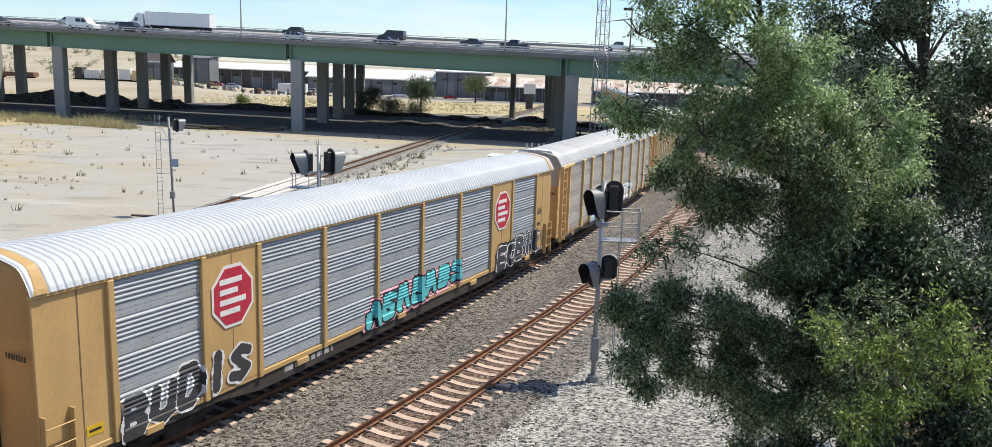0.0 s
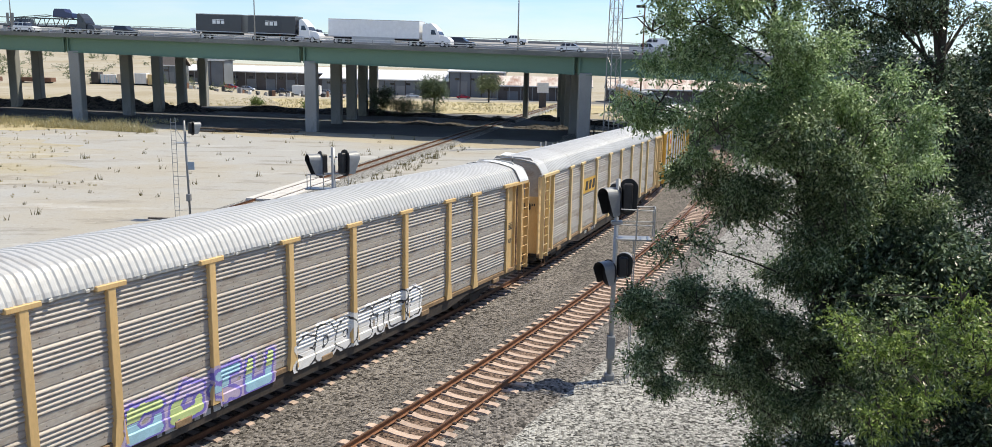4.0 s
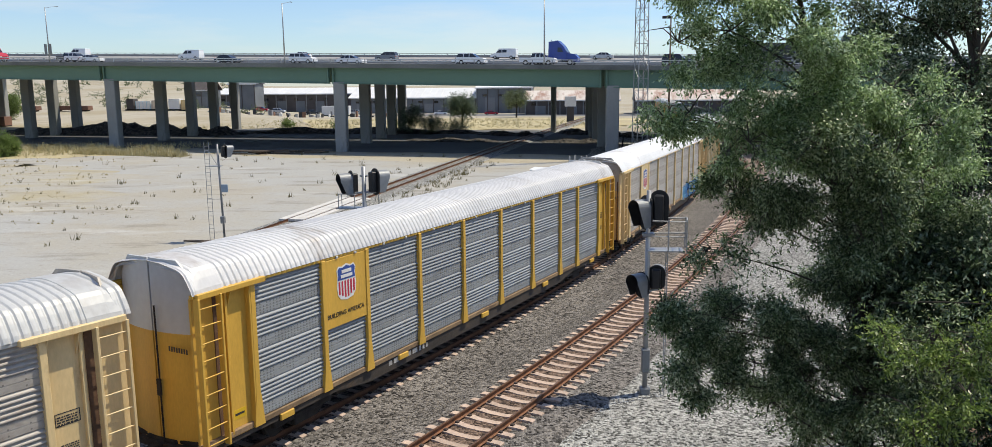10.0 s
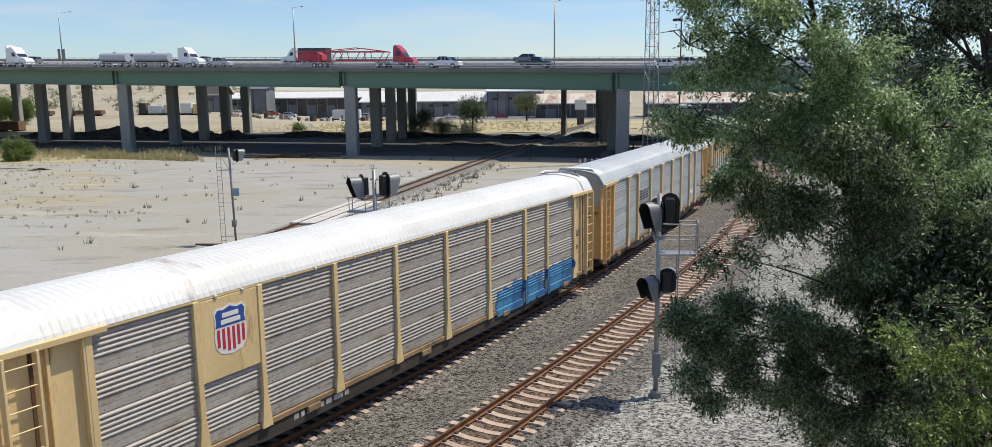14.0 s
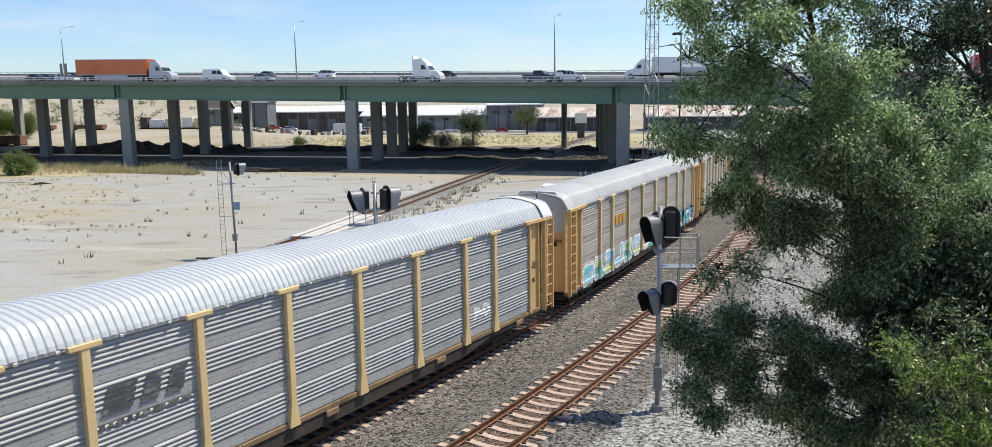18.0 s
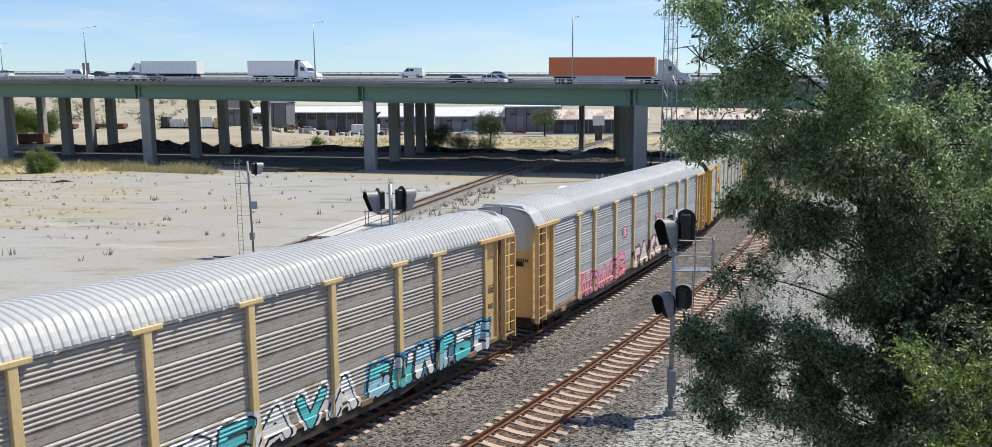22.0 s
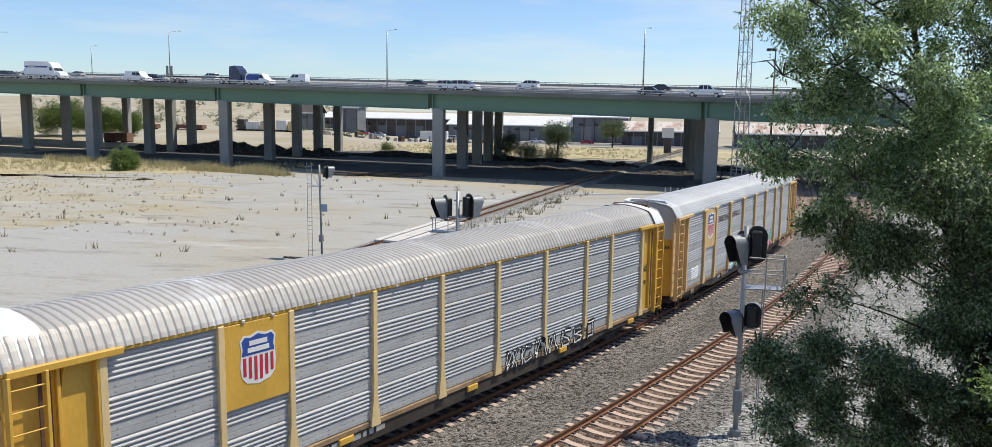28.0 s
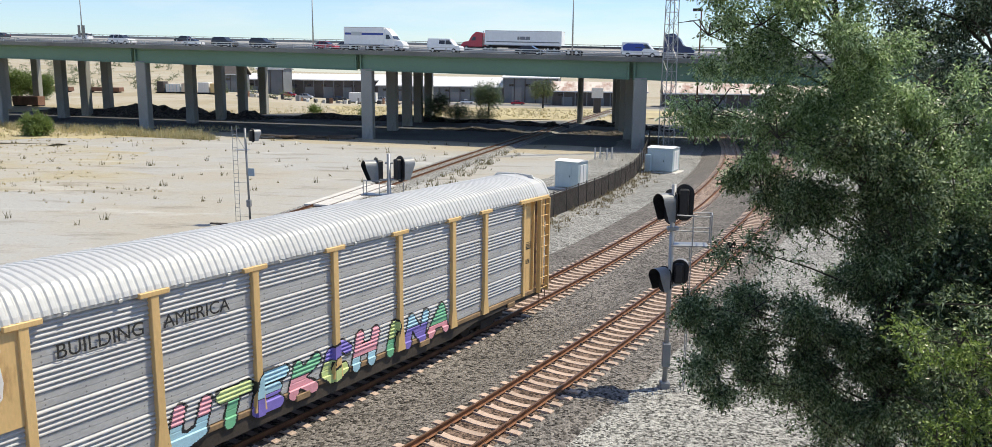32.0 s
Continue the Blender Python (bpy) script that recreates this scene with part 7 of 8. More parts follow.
        if colour == "red":
            part("load", slab([(-10.2, 1.3), (-10.2, 2.2), (-8.8, 2.75), (-6.8, 2.75), (-5.6, 2.1), (-5.6, 1.3)], 0.9, 0.1), CARPAINT["red"], t, "red car on the rear of the carrier")
        else:
            part("load", slab([(2.2, 2.9), (2.2, 3.9), (2.5, 4.5), (4.6, 4.5), (5.0, 3.9), (6.4, 3.7), (6.5, 2.9)], 0.9, 0.1), CARPAINT["navy"], t, "dark off-road car on the upper deck")
    return t


TRAFFIC = []


def vehicle(kind, colour, lane, u0, speed):
    names = {"sedan": "sedan car", "suv": "sport utility car", "pickup": "pickup truck", "van": "van"}
    if kind in names:
        c = {"bluewhite": "white"}.get(colour, colour)
        t = motor_car(kind, c, f"{'blue and white' if colour == 'bluewhite' else colour} {names[kind]} driving on the overpass")
        if colour == "bluewhite":
            part("logo", slab([(-2.5, 1.0), (-2.6, 1.7), (-2.0, 2.05), (0.2, 2.05), (0.7, 1.6), (0.2, 1.0)], 1.005, 0.1), CARPAINT["blue"], t, "blue oval emblem panel")
    else:
        text = {"semi": "long truck with a box trailer", "double": "truck pulling two dark trailers", "boxsemi": "truck with a short refrigerated trailer", "boxtruck": "box truck with a blue stripe",
                "tractor": "truck tractor without a trailer", "flatbed": "truck with an empty flat bed", "dump": "dump truck with a high body", "tank": "tank truck with two tanks", "carrier": "open car carrier truck"}
        cn = {"redwhite": "red and white", "double": ""}.get(colour, colour)
        t = lorry(kind, colour, f"{cn} {text[kind]} on the overpass")
    TRAFFIC.append((t, lane, u0, speed))


def vehicle_pose(lane, u0, speed, t):
    u = u0 + speed * t
    way = 1 if speed > 0 else -1
    a, b = over(u, lane, road(u, lane)), over(u + 4 * way, lane, road(u + 4 * way, lane))
    d = (b - a).normalized()
    side = Vector((-d.y, d.x, 0)).normalized()
    up = d.cross(side)
    m = Matrix((d, side, up)).transposed().to_4x4()
    return Matrix.Translation(a) @ m


vehicle("van", "white", 3.2, 85.8, -25.19)
vehicle("semi", "white", 7, 134.0, -25.64)
vehicle("double", "black", 3.2, 142.6, -22.11)
vehicle("carrier", "dark", 10.8, 190.8, -22.24)
vehicle("suv", "white", 7, 201.6, -24.41)
vehicle("tractor", "blue", 7, 242.5, -23.46)
vehicle("pickup", "white", 3.2, 220.3, -20.92)
vehicle("suv", "white", 7, 253.5, -23.13)
vehicle("sedan", "silver", 3.2, 204.2, -22.17)
vehicle("suv", "dark", 14.6, 249.3, -26.07)
vehicle("sedan", "white", 3.2, 257.1, -21.45)
vehicle("suv", "white", 10.8, 256.7, -20.27)
vehicle("carrier", "red", 7, 342.0, -21.21)
vehicle("pickup", "white", 3.2, 354.6, -23.32)
vehicle("tank", "white", 14.6, 488.9, -28.38)
vehicle("tractor", "white", 3.2, 409.1, -20.96)
vehicle("semi", "orange", 3.2, 482.2, -21.78)
vehicle("van", "white", 7, 471.1, -22.15)
vehicle("boxsemi", "white", 7, 539.5, -21.62)
vehicle("sedan", "white", 7, 482.6, -20.87)
vehicle("van", "bluewhite", 3.2, 660.6, -20.65)
vehicle("flatbed", "navy", 10.8, 784.4, -24.49)
vehicle("boxtruck", "white", 7, 838.7, -24.82)
vehicle("van", "white", 3.2, 688.5, -20.55)
vehicle("sedan", "dark", 7, 768.7, -23.49)
vehicle("suv", "white", 3.2, 578.9, -19.25)
vehicle("semi", "white", 40.3, 85.4, 27.62)
vehicle("semi", "white", 40.3, -568.7, 30.81)
vehicle("dump", "dark", 40.3, -270.1, 23.89)
vehicle("semi", "redwhite", 40.3, -701.5, 22.63)
vehicle("pickup", "dark", 36.5, 8.3, 29.92)
vehicle("sedan", "silver", 10.8, 47.0, -25.71)
vehicle("sedan", "white", 14.6, 127.3, -31.51)
vehicle("suv", "dark", 10.8, 79.6, -26.07)
vehicle("sedan", "white", 14.6, 379.1, -27.66)
vehicle("sedan", "dark", 7, 274.7, -20.70)
vehicle("suv", "white", 18.4, 412.1, -30.32)
vehicle("pickup", "dark", 18.4, 570.7, -30.99)
vehicle("sedan", "dark", 10.8, 511.7, -21.91)
vehicle("suv", "silver", 10.8, 711.0, -27.77)
vehicle("suv", "grey", 14.6, 685.4, -26.57)
vehicle("van", "white", 7, 602.4, -22.41)
vehicle("pickup", "white", 7, 681.3, -24.31)
vehicle("sedan", "dark", 14.6, 824.0, -30.69)
vehicle("suv", "dark", 10.8, 802.6, -22.95)
vehicle("sedan", "red", 14.6, 1016.4, -30.00)
vehicle("suv", "dark", 10.8, 1029.8, -29.79)
vehicle("suv", "white", 3.2, 863.0, -23.99)
rngv = random.Random(9)
for k in range(34):
    vehicle(rngv.choice(("sedan", "suv", "pickup", "sedan", "van")), rngv.choice(("white", "silver", "dark", "grey", "dark", "white")), rngv.choice((44.0, 48.5, 53.0)), -690 + k * 27.0 + rngv.uniform(-7, 7), 25.0)
for k in range(22):
    vehicle(rngv.choice(("sedan", "suv", "pickup", "sedan")), rngv.choice(("white", "silver", "dark", "grey", "dark")), 22.4 if k % 2 else 26.4, -60 + k * 48.0 + rngv.uniform(-12, 12), -25.0)

# ---- distance behind the overpass ----
M_GOLD = mat("dry golden grass ground", (0.42, 0.36, 0.215), 0.2, 0.08, 4, 0.95, space="World", dirt=(0.36, 0.30, 0.21), amount=0.5, dirt_scale=0.05, bump=0.5, depth=0.1)
M_TIN = mat("white ribbed metal roof", (0.74, 0.74, 0.73), 0.06, 0.3, 8, 0.5, 0.1, 0.02)
M_WALLBROWN = mat("dark shed wall", (0.085, 0.075, 0.072), 0.2, 0.3, 8, 0.85)
M_WALLGREY = mat("blue-grey shed wall", (0.16, 0.175, 0.19), 0.12, 0.3, 8, 0.8)
M_TINRUST = mat("rust-striped metal roof", (0.62, 0.56, 0.50), 0.1, 0.3, 8, 0.6, dirt=(0.30, 0.14, 0.09), amount=0.6, dirt_scale=0.35, stretch=(1, 0.15, 1))
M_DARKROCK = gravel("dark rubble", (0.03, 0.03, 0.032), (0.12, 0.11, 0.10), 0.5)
M_BROWNCAR = mat("brown weathered steel", (0.16, 0.085, 0.06), 0.2, 0.5, 8, 0.8, rnd=0.2)
M_ASPHALT = mat("grey asphalt", (0.16, 0.16, 0.16), 0.15, 0.2, 10, 0.9, space="World")

patch("dry_grass_field", [(-150, 196), (-96, 190), (-60, 196), (-30, 192), (16, 200), (40, 250), (-10, 262), (-80, 258), (-130, 235)], GROUND + 0.03, M_GOLD, "field of dry golden grass behind the overpass", 2.0, 8)
patch("dry_grass_verge", [(-130, 104), (-95, 112), (-66, 127), (-62, 138), (-90, 150), (-140, 162), (-170, 150)], GROUND + 0.045, M_GOLD, "strip of dry yellow grass along the lot", 1.5, 9)
patch("gravel_verge", [tuple(along(s, o)[0])[:2] for s, o in [(s, -3.6) for s in range(26, 150, 8)] + [(s, -17.0) for s in range(146, 20, -8)]], GROUND + 0.045, M_SHOULDER, "pale grey gravel between the track and the fence", 0.4, 15)
patch("yard_road", [(-60, 282), (60, 262), (66, 284), (-60, 300)], GROUND + 0.05, M_ASPHALT, "grey yard road before the sheds", 0.5, 10)


M_STRAW = earth("straw-strewn dirt", (0.375, 0.355, 0.31), (0.37, 0.33, 0.235), (0.19, 0.16, 0.11), (0.49, 0.47, 0.42), 0.12)
patch("straw_ground", [(-120, 58), (-62, 62), (-47, 66), (-40, 71), (-43, 80), (-50, 88), (-46, 96), (-56, 104), (-78, 112), (-128, 108)], GROUND + 0.03, M_STRAW, "dirt strewn with flattened dry straw", 2.6, 12)
# Bluish dark ground colour paints the overpass shade onto the pale dirt.
M_DECKSHADE = mat("earth painted shade-dark", (0.092, 0.096, 0.102), 0.14, 0.15, 4, 0.95, space="World", dirt=(0.06, 0.06, 0.06), amount=0.5, dirt_scale=0.08, bump=0.4, depth=0.06)
patch("bare_earth", [tuple(over(u, d, 0))[:2] for u, d in ((-170, 0), (-90, -1), (-30, 1), (40, 0), (110, 1), (150, 0), (150, 64), (80, 66), (0, 64), (-80, 66), (-170, 65))], GROUND + 0.036, M_DECKSHADE, "earth painted shade-dark beneath the overpass", 1.2, 14)


def shed(name, label, x, y, rz, w, d, h, ridge, wall, roof, doors=0, base=None):
    z = ground_z(x, y) - 0.2 if base is None else base
    t = thing(name, label, "building", pose(x, y, z, 0, 0, rz))
    part("wall_block", Mesh().cbox(-w / 2, -d / 2, 0, w / 2, d / 2, h, 0.03), wall, t)
    m = Mesh()
    o = 0.6
    e = 0.25
    m.add([(-w / 2 - o, -d / 2 - o, h - e), (w / 2 + o, -d / 2 - o, h - e), (w / 2 + o, 0, h + ridge), (-w / 2 - o, 0, h + ridge), (-w / 2 - o, d / 2 + o, h - e), (w / 2 + o, d / 2 + o, h - e),
           (-w / 2 - o, -d / 2 - o, h), (w / 2 + o, -d / 2 - o, h), (w / 2 + o, 0, h + ridge + 0.25), (-w / 2 - o, 0, h + ridge + 0.25), (-w / 2 - o, d / 2 + o, h), (w / 2 + o, d / 2 + o, h)],
          [(3, 2, 1, 0), (4, 5, 2, 3), (6, 7, 8, 9), (9, 8, 11, 10), (0, 1, 7, 6), (5, 4, 10, 11), (0, 6, 9, 3), (3, 9, 10, 4), (1, 2, 8, 7), (2, 5, 11, 8)])
    r = part("roof", m, roof, t)
    n = int(w / 2.4)
    for k in range(n + 1):
        x0 = -w / 2 + w * k / n
        m = Mesh()
        m.add([(x0 - 0.06, -d / 2 - o, h + 0.0), (x0 + 0.06, -d / 2 - o, h + 0.0), (x0 + 0.06, 0, h + ridge + 0.25), (x0 - 0.06, 0, h + ridge + 0.25),
               (x0 - 0.06, -d / 2 - o, h + 0.1), (x0 + 0.06, -d / 2 - o, h + 0.1), (x0 + 0.06, 0, h + ridge + 0.35), (x0 - 0.06, 0, h + ridge + 0.35)],
              [(4, 5, 6, 7), (0, 4, 7, 3), (1, 2, 6, 5), (0, 1, 5, 4), (2, 3, 7, 6)])
        part("roof_seam", m, roof, r)
    part("fascia", Mesh().cbox(-w / 2 - o, -d / 2 - o - 0.06, h - e - 0.12, w / 2 + o, -d / 2 - o - 0.01, h + 0.02, 0.01), M_TIN, r, "pale eave board")
    for k in range(int(w / 4) + 1):
        x0 = -w / 2 + 0.2 + (w - 0.4) * k / int(w / 4)
        part("pilaster", Mesh().cbox(x0 - 0.16, -d / 2 - 0.14, 0, x0 + 0.16, -d / 2 + 0.04, h - 0.3, 0.02), M_SIGNALGREY if wall is M_WALLBROWN else M_WALLBROWN, t)
    for k in range(int(w / 6)):
        x0 = -w / 2 + 3 + 6 * k
        part("window", Mesh().cbox(x0 - 0.8, -d / 2 - 0.06, h * 0.66, x0 + 0.8, -d / 2 + 0.04, h * 0.66 + 0.8, 0.02), M_GLASS, t)
    for k in range(doors):
        x0 = -w / 2 + w * (k + 0.5) / doors
        part("door", Mesh().cbox(x0 - 1.8, -d / 2 - 0.08, 0.1, x0 + 1.8, -d / 2 + 0.05, h * 0.62, 0.03), M_WALLGREY if wall is not M_WALLGREY else M_SIGNALGREY, t, "roller door")
    return t


shed("warehouse", "long dark warehouse with a white metal roof", -98, 330, -4, 62, 18, 7.6, 2.0, M_WALLBROWN, M_TIN, 8)
shed("warehouse", "long white-roofed warehouse behind the overpass", -46, 318, -4, 52, 20, 6.0, 3.2, M_WALLGREY, M_TIN, 6)
shed("warehouse", "tall blue-grey shed behind the overpass", -14, 312, -3, 20, 16, 9.5, 0.8, M_WALLGREY, M_TIN, 2)
shed("barn", "low barn with a rust-striped metal roof", 10, 292, -2, 32, 16, 5.2, 2.9, M_WALLBROWN, M_TINRUST, 3)
shed("barn", "low barn with a rust-striped metal roof", 50, 290, -2, 36, 16, 5.0, 3.0, M_WALLBROWN, M_TINRUST, 3)
shed("house", "small grey house with a dark gable roof", -124, 300, 0, 8, 8, 6.5, 2.8, M_WALLGREY, M_WALLBROWN, 1)
shed("warehouse", "grey flat-roofed block beside the warehouse", -113, 312, 0, 10, 10, 9.8, 0.2, M_WALLGREY, M_WALLGREY, 0)


def box_wagon(name, label, x, y, rz, l, h, material, trim):
    z = ground_z(x, y) - 0.5
    t = thing(name, label, "rail car", pose(x, y, z, 0, 0, rz))
    part("body", Mesh().cbox(-l / 2, -1.5, 0.9, l / 2, 1.5, h, 0.05), material, t)
    n = int(l / 1.3)
    rib = Mesh().cbox(-0.06, -1.58, 0.9, 0.06, -1.48, h - 0.1, 0.01).data("rib")
    for k in range(n + 1):
        part("rib", rib, trim, t, m=Matrix.Translation((-l / 2 + l * k / n, 0, 0)))
    for a in (-l * 0.36, l * 0.36):
        part("truck", Mesh().cbox(a - 1.2, -1.2, 0.0, a + 1.2, 1.2, 0.9, 0.05), M_TRUCK, t)
    return t


for x in (-197, -178, -160):
    box_wagon("gondola_car", "low brown gondola car standing beyond the field", x, 273, -2, 14, 2.3, M_BROWNCAR, M_BROWNCAR)
box_wagon("boxcar", "dark brown boxcar beyond the field", -139.4, 275, -3, 2.4, 4.4, M_WALLBROWN, M_WALLBROWN)
box_wagon("boxcar", "white graffiti-covered container beyond the field", -134.9, 275, -3, 5.2, 3.6, G["white"], G["sky"])
box_wagon("boxcar", "pale graffiti-covered container beyond the field", -130.2, 274.5, -3, 3.0, 3.9, G["cream"], G["white"])
box_wagon("boxcar", "white trailer body beyond the field", -123.7, 274, -3, 3.8, 4.3, M_TIN, M_TIN)
box_wagon("boxcar", "tan container beyond the field", -120.0, 274, -3, 2.4, 4.2, Y_PALE, Y_PALE)
box_wagon("boxcar", "white semi-trailer body in front of the warehouse", -72, 286, 0, 9.5, 4.0, M_TIN, M_TIN)
box_wagon("gondola_car", "low brown gondola car by the far trees", -150, 219, -3, 7.6, 3.3, M_BROWNCAR, M_BROWNCAR)
rngw = random.Random(12)
for k in range(10):
    c = rngw.choice(("white", "silver", "dark", "red", "grey"))
    t = motor_car(rngw.choice(("sedan", "suv", "pickup")), c, f"{c} parked car before the warehouses")
    x, y = -104 + k * 9.5 + rngw.uniform(-2, 2), 300 - k * 1.6
    t.matrix_basis = pose(x, y, ground_z(x, y) + 0.06, 0, 0, rngw.uniform(-10, 10))
    tagged(t, group="parked cars")
hoard = thing("billboard", "small white sign board on a dark post", "sign", pose(7.6, 232, GROUND))
part("board", Mesh().cbox(-1.6, -0.1, 4.2, 1.6, 0.1, 7.0, 0.04), M_WHITE, hoard)
part("post", Mesh().cbox(-1.0, -0.3, 0, 1.0, 0.3, 4.2, 0.06), M_WALLBROWN, hoard)

rngj = random.Random(31)
M_JUNK = [mat("junk " + n, c, 0.2, 1, 8, 0.8) for n, c in (("pale", (0.5, 0.49, 0.46)), ("rust", (0.22, 0.12, 0.08)), ("grey", (0.25, 0.25, 0.26)), ("white", (0.7, 0.7, 0.68)), ("dark", (0.06, 0.06, 0.06)))]
for k in range(64):
    x = -112 + k * 0.98 + rngj.uniform(-0.5, 0.5)
    y = 276 + rngj.uniform(-3, 5)
    w, h = rngj.uniform(0.4, 1.6), rngj.choice((0.5, 0.7, 0.9, 1.2, 1.9))
    ob = part("crate" if w > 0.9 else "post", Mesh().cbox(-w / 2, -0.5, 0, w / 2, 0.5, h, 0.04), rngj.choice(M_JUNK + M_JUNK[1:3] + M_JUNK[4:]), None, "weathered yard clutter before the warehouses", m=pose(x, y, ground_z(x, y) - 0.05, 0, 0, rngj.uniform(-30, 30)))
    tagged(ob, category="clutter", group="yard clutter")

# rubble berms in the shade under the overpass
def berm(name, label, pts, high, wide, seed):
    rng = random.Random(seed)
    m = Mesh()
    n = 44
    vs, fs, k_ = [], [], 11
    for i in range(n):
        f = i / (n - 1)
        seg = f * (len(pts) - 1)
        j = min(int(seg), len(pts) - 2)
        p = Vector((*pts[j], 0)).lerp(Vector((*pts[j + 1], 0)), seg - j)
        h = high * (0.66 + 0.2 * math.sin(f * 17 + seed) + 0.14 * rng.random()) * math.sin(math.pi * min(1, max(0.02, f))) ** 0.35
        for k in range(k_):
            a = k / (k_ - 1)
            vs.append((p.x + rng.uniform(-0.4, 0.4), p.y + (a - 0.5) * wide, GROUND - 0.1 + h * math.sin(math.pi * a) * rng.uniform(0.88, 1.06)))
    for i in range(n - 1):
        for k in range(k_ - 1):
            a = i * k_ + k
            fs.append((a, a + 1, a + k_ + 1, a + k_))
    m.add(vs, fs)
    ob = part(name, m, M_DARKROCK, None, label)
    ob["category"] = "rubble"
    return ob


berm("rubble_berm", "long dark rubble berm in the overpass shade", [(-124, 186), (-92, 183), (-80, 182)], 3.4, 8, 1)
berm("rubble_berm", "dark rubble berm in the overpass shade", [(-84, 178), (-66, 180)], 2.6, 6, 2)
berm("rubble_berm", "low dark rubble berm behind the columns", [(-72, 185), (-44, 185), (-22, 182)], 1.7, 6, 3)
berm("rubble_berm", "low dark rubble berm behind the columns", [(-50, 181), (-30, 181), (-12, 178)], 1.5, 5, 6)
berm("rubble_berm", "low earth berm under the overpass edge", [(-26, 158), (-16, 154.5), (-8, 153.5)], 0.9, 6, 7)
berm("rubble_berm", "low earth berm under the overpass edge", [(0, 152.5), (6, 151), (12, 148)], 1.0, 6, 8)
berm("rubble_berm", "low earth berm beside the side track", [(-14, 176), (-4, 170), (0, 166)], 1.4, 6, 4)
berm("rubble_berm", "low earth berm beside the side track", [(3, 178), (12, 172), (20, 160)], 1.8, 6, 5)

# debris in the lot
M_OLDWOOD = mat("old grey timber", (0.11, 0.085, 0.065), 0.3, 1, 15, 0.9, rnd=0.3)
log = Mesh().cbox(-1.3, -0.12, 0, 1.3, 0.12, 0.22, 0.02).data("old_tie")
plank = Mesh().cbox(-0.95, -0.09, 0, 0.95, 0.09, 0.09, 0.015).data("old_tie")
rngd = random.Random(3)
for k in range(46):
    x, y = -48.5 + rngd.uniform(0, 13.5), 127.2 + rngd.uniform(-0.9, 0.9)
    ob = part("old_tie", log, M_OLDWOOD, None, "old loose timber tie lying in a heap", m=pose(x, y + (x + 48.5) * 0.2, GROUND + rngd.choice((0, 0.2, 0.4)), rngd.uniform(-6, 6), 0, rngd.uniform(-40, 40)))
    tagged(ob, category="timber", group="heap of old ties")
for k in range(3):
    x, y = -22.9 - k * 0.7 + rngd.uniform(-0.3, 0.3), 54.8 + k * 0.1 + rngd.uniform(-0.3, 0.3)
    ob = part("old_tie", plank, M_OLDWOOD, None, "old timber lying beside the yard signal", m=pose(x, y, GROUND + 0.02, 0, 0, rngd.uniform(-25, 25)))
    tagged(ob, category="timber", group="timbers by the yard signal")


def tufts(name, label, places, size, seed, cols, blades=9, broad=1.0):
    rng = np.random.default_rng(seed)
    pts = np.array(places, float)
    n = len(pts) * blades
    base = np.repeat(pts, blades, 0) + np.concatenate([rng.normal(0, 0.22, (n, 2)) * np.repeat(size, blades)[:, None] * 1.3, np.zeros((n, 1))], 1)
    h = np.repeat(size, blades) * rng.uniform(0.45, 1.15, n)
    lean = rng.normal(0, 0.32, (n, 2))
    a = rng.uniform(0, 6.28, n)
    w = broad * (0.018 + 0.03 * h)[:, None] * np.stack([np.cos(a), np.sin(a), np.zeros(n)], 1)
    tip = base + np.concatenate([lean * h[:, None], h[:, None]], 1)
    v = np.stack([base - w, base + w, tip], 1).reshape(-1, 3)
    me = bpy.data.meshes.new(name)
    me.from_pydata(v.tolist(), [], np.arange(3 * n).reshape(-1, 3).tolist())
    return part(name, me, leafage(name + " blades", cols, trans=0.3), None, label, kind="stuff")


rngg = np.random.default_rng(7)
pl, sz = [], []
for k in range(150):
    x, y = rngg.uniform(-80, -3), rngg.uniform(48, 126)
    if -9.0 < x - (-22 + 0.16 * (y - 50)) < 5 and y < 60:
        continue
    pl.append((x, y, GROUND)), sz.append(rngg.uniform(0.25, 0.75))
for k in range(150):
    y = rngg.uniform(50, 112)
    s_ = rngg.uniform(2.2, 5.5)
    pl.append((-17.9 + 0.158 * (y - 70) + s_, y, GROUND)), sz.append(rngg.uniform(0.3, 0.8))
for k in range(30):
    pl.append((rngg.normal(-48, 9), rngg.normal(70, 5), GROUND)), sz.append(rngg.uniform(0.15, 0.4))
tufts("dry_weeds", "sparse dry olive weeds in the dirt lot", pl, np.array(sz), 3, ((0.10, 0.09, 0.045), (0.16, 0.14, 0.06), (0.24, 0.19, 0.09)))
pl, sz = [], []
for k in range(2600):
    x, y = rngg.uniform(-100, -26), rngg.uniform(62, 124)
    edge = (-30 - 0.55 * (y - 62)) - x
    if rngg.uniform(0, 42) > edge + 6 * math.sin(x * 0.23 + y * 0.41) + 7 * math.sin(x * 0.09 - y * 0.63):
        continue
    pl.append((x, y, GROUND + 0.02)), sz.append(rngg.uniform(0.06, 0.3) ** 1.0)
tufts("dry_straw", "low tufts of dry straw on the dirt lot", pl, np.array(sz), 8, ((0.32, 0.26, 0.13), (0.44, 0.36, 0.18), (0.54, 0.46, 0.27)), 9, 1.2)
pl, sz = [], []
for k in range(2600):
    x = rngg.uniform(-135, -60)
    y = rngg.uniform(104, 156)
    if y < 108 + (x + 130) * 0.32 or y > 152 - (x + 60) * -0.18:
        continue
    pl.append((x, y, GROUND + 0.04)), sz.append(rngg.uniform(0.3, 0.9))
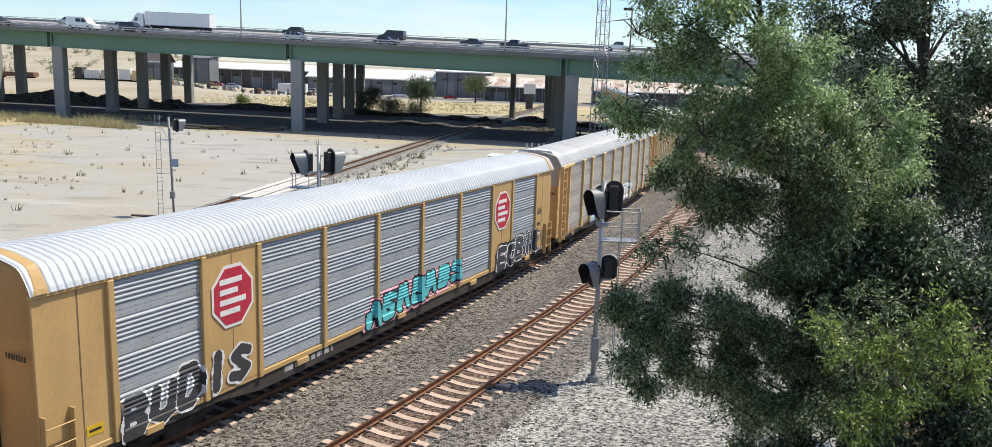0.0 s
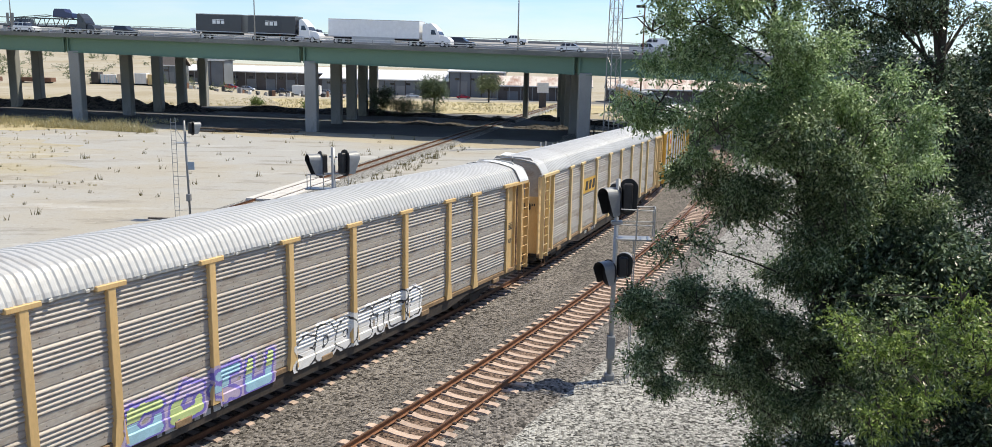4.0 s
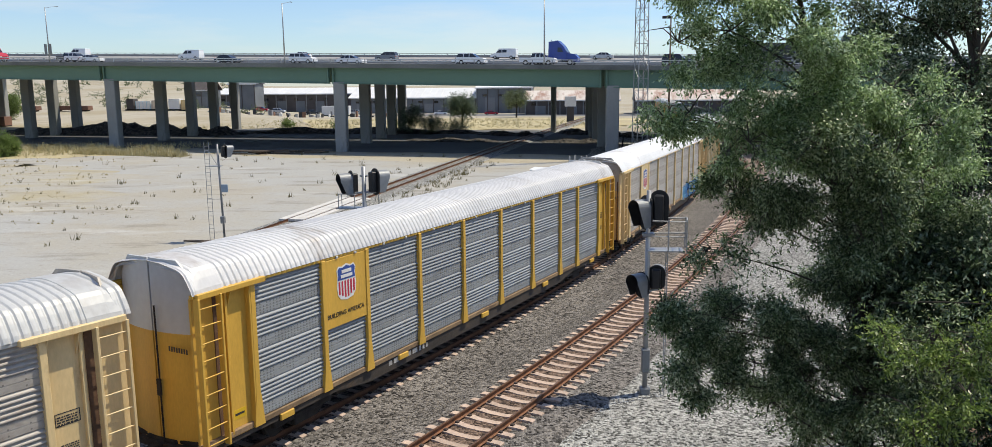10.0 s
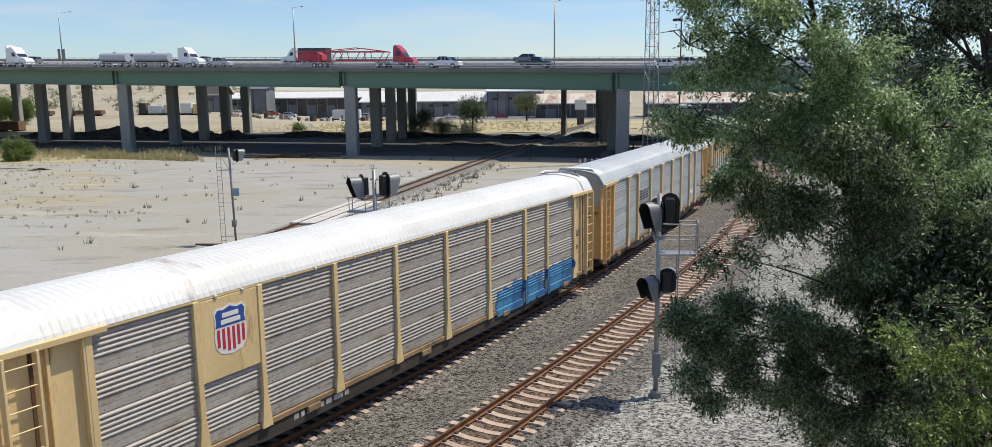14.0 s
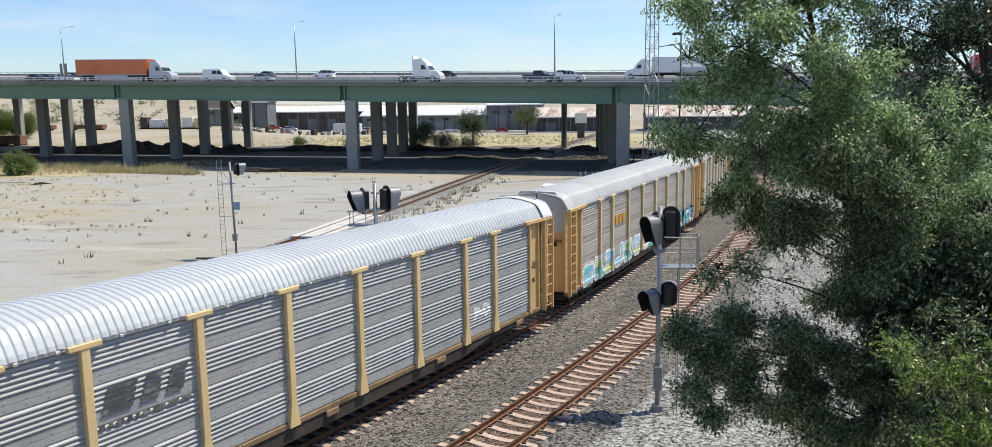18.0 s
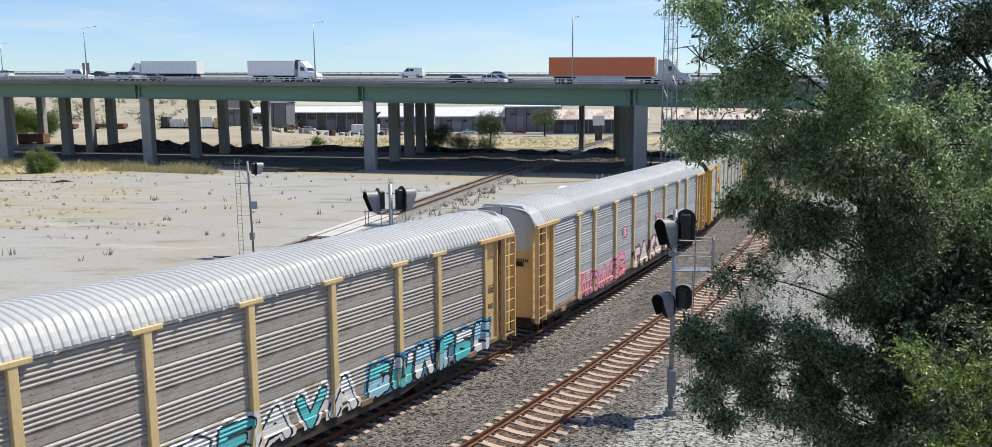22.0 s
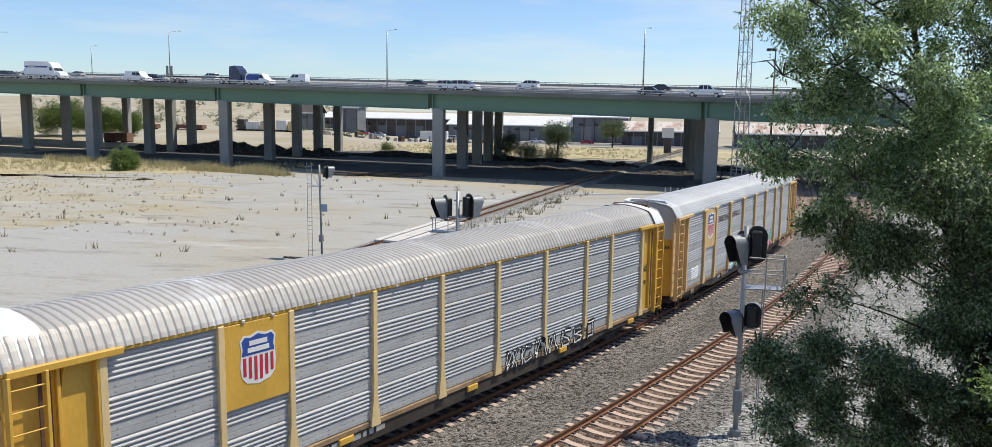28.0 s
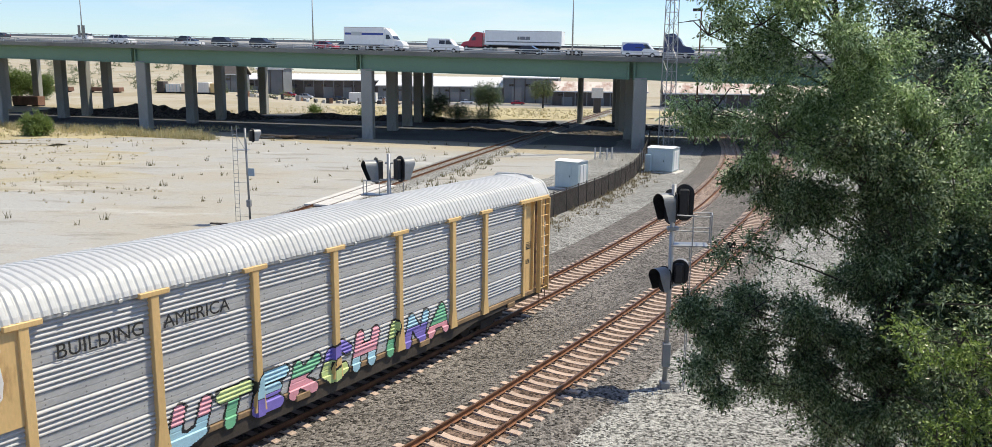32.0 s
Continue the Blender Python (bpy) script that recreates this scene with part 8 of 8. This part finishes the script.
for k in range(700):
    x = rngg.uniform(-76, -55)
    pl.append((x, 127 - (x + 66) * 0.3 + rngg.uniform(-1.2, 1.6), GROUND + 0.04)), sz.append(rngg.uniform(0.4, 1.1))
for k in range(1500):
    x = rngg.uniform(-130, 12)
    pl.append((x, rngg.uniform(200, 250), GROUND + 0.03)), sz.append(rngg.uniform(0.4, 0.9))
for k in range(130):
    x = rngg.uniform(-118, -60)
    q = (x, 133 - (x + 66) * 0.26 + rngg.normal(0, 2.2), GROUND + 0.04)
    for _ in range(5):
        pl.append((q[0] + rngg.normal(0, 0.35), q[1] + rngg.normal(0, 0.35), q[2])), sz.append(rngg.uniform(0.8, 1.5))
tufts("dry_grass", "clumps of dry yellow grass", pl, np.array(sz), 5, ((0.36, 0.32, 0.16), (0.48, 0.42, 0.23), (0.56, 0.50, 0.32)))
pl, sz = [], []
for k in range(900):
    i = rngg.integers(0, len(fpts))
    x, y = fpts[i]
    pl.append((x + rngg.normal(0.7, 0.8), y + rngg.normal(0, 1.2), GROUND)), sz.append(rngg.uniform(0.15, 0.5))
tufts("fence_weeds", "dry brown weeds along the fence", pl, np.array(sz), 6, ((0.16, 0.13, 0.07), (0.24, 0.19, 0.10), (0.32, 0.26, 0.15)))


def motions():
    """Everything that moves."""
    for k, car in CARS.items():
        walk(car, [(t, car_pose(k, t)) for t in range(0, 33)])
    for t, lane, u0, speed in TRAFFIC:
        walk(t, [(s, vehicle_pose(lane, u0, speed, s)) for s in range(0, 33, 2)])

# ---- pieces of the tracks, last ----
tie_me, clip_me = tie_mesh().data("tie"), clip_mesh().data("clips")
M_CLIP = mat("rusty rail clips", (0.05, 0.035, 0.03), 0.3, 5, 40, 0.8)


def lay_ties(track_thing, off, z, s0, near1, s1, m1, m2):
    spare = Mesh()
    s, n = s0, 0
    rng = random.Random(11 + int(off * 10))
    base_v = [v.co.copy() for v in tie_me.vertices]
    base_f = [tuple(p.vertices) for p in tie_me.polygons]
    while s < s1:
        p, a = along(s, off, z - 0.172)
        m = Matrix.Translation(p) @ Matrix.Rotation(a - math.pi / 2 + rng.uniform(-0.012, 0.012), 4, "Z") @ Matrix.Translation((rng.uniform(-0.03, 0.03), 0, rng.uniform(-0.01, 0.004)))
        if s < near1:
            part("tie", tie_me, m1, track_thing, m=m)
            if s < 45:
                part("rail_clips", clip_me, m2, track_thing, m=m)
        else:
            spare.add([m @ v for v in base_v], base_f)
        s += 0.61
    part("far_ties", spare.data("far_ties", tidy=False), m1, track_thing, kind="stuff")


lay_ties(train_track, 0.0, 0.0, -18, 110, 160, M_TIE, M_CLIP)
lay_ties(near_track, NEAR_OFF, NEAR_Z, -18, 100, 150, M_TIE, M_CLIP)
spare = Mesh()
for p, u, w in spur_frames(36, 240, 330, 0, -0.27):
    v = Vector((-u.y, u.x, 0))
    spare.add([p + u * a + v * b + w * c for a in (-1.25, 1.25) for b in (-0.11, 0.11) for c in (-0.1, 0.03)],
              [(0, 1, 3, 2), (4, 6, 7, 5), (0, 4, 5, 1), (2, 3, 7, 6), (0, 2, 6, 4), (1, 5, 7, 3)])
part("side_track_ties", spare.data("side_track_ties", tidy=False), M_OLDTIE, spur_track, kind="stuff")

motions()
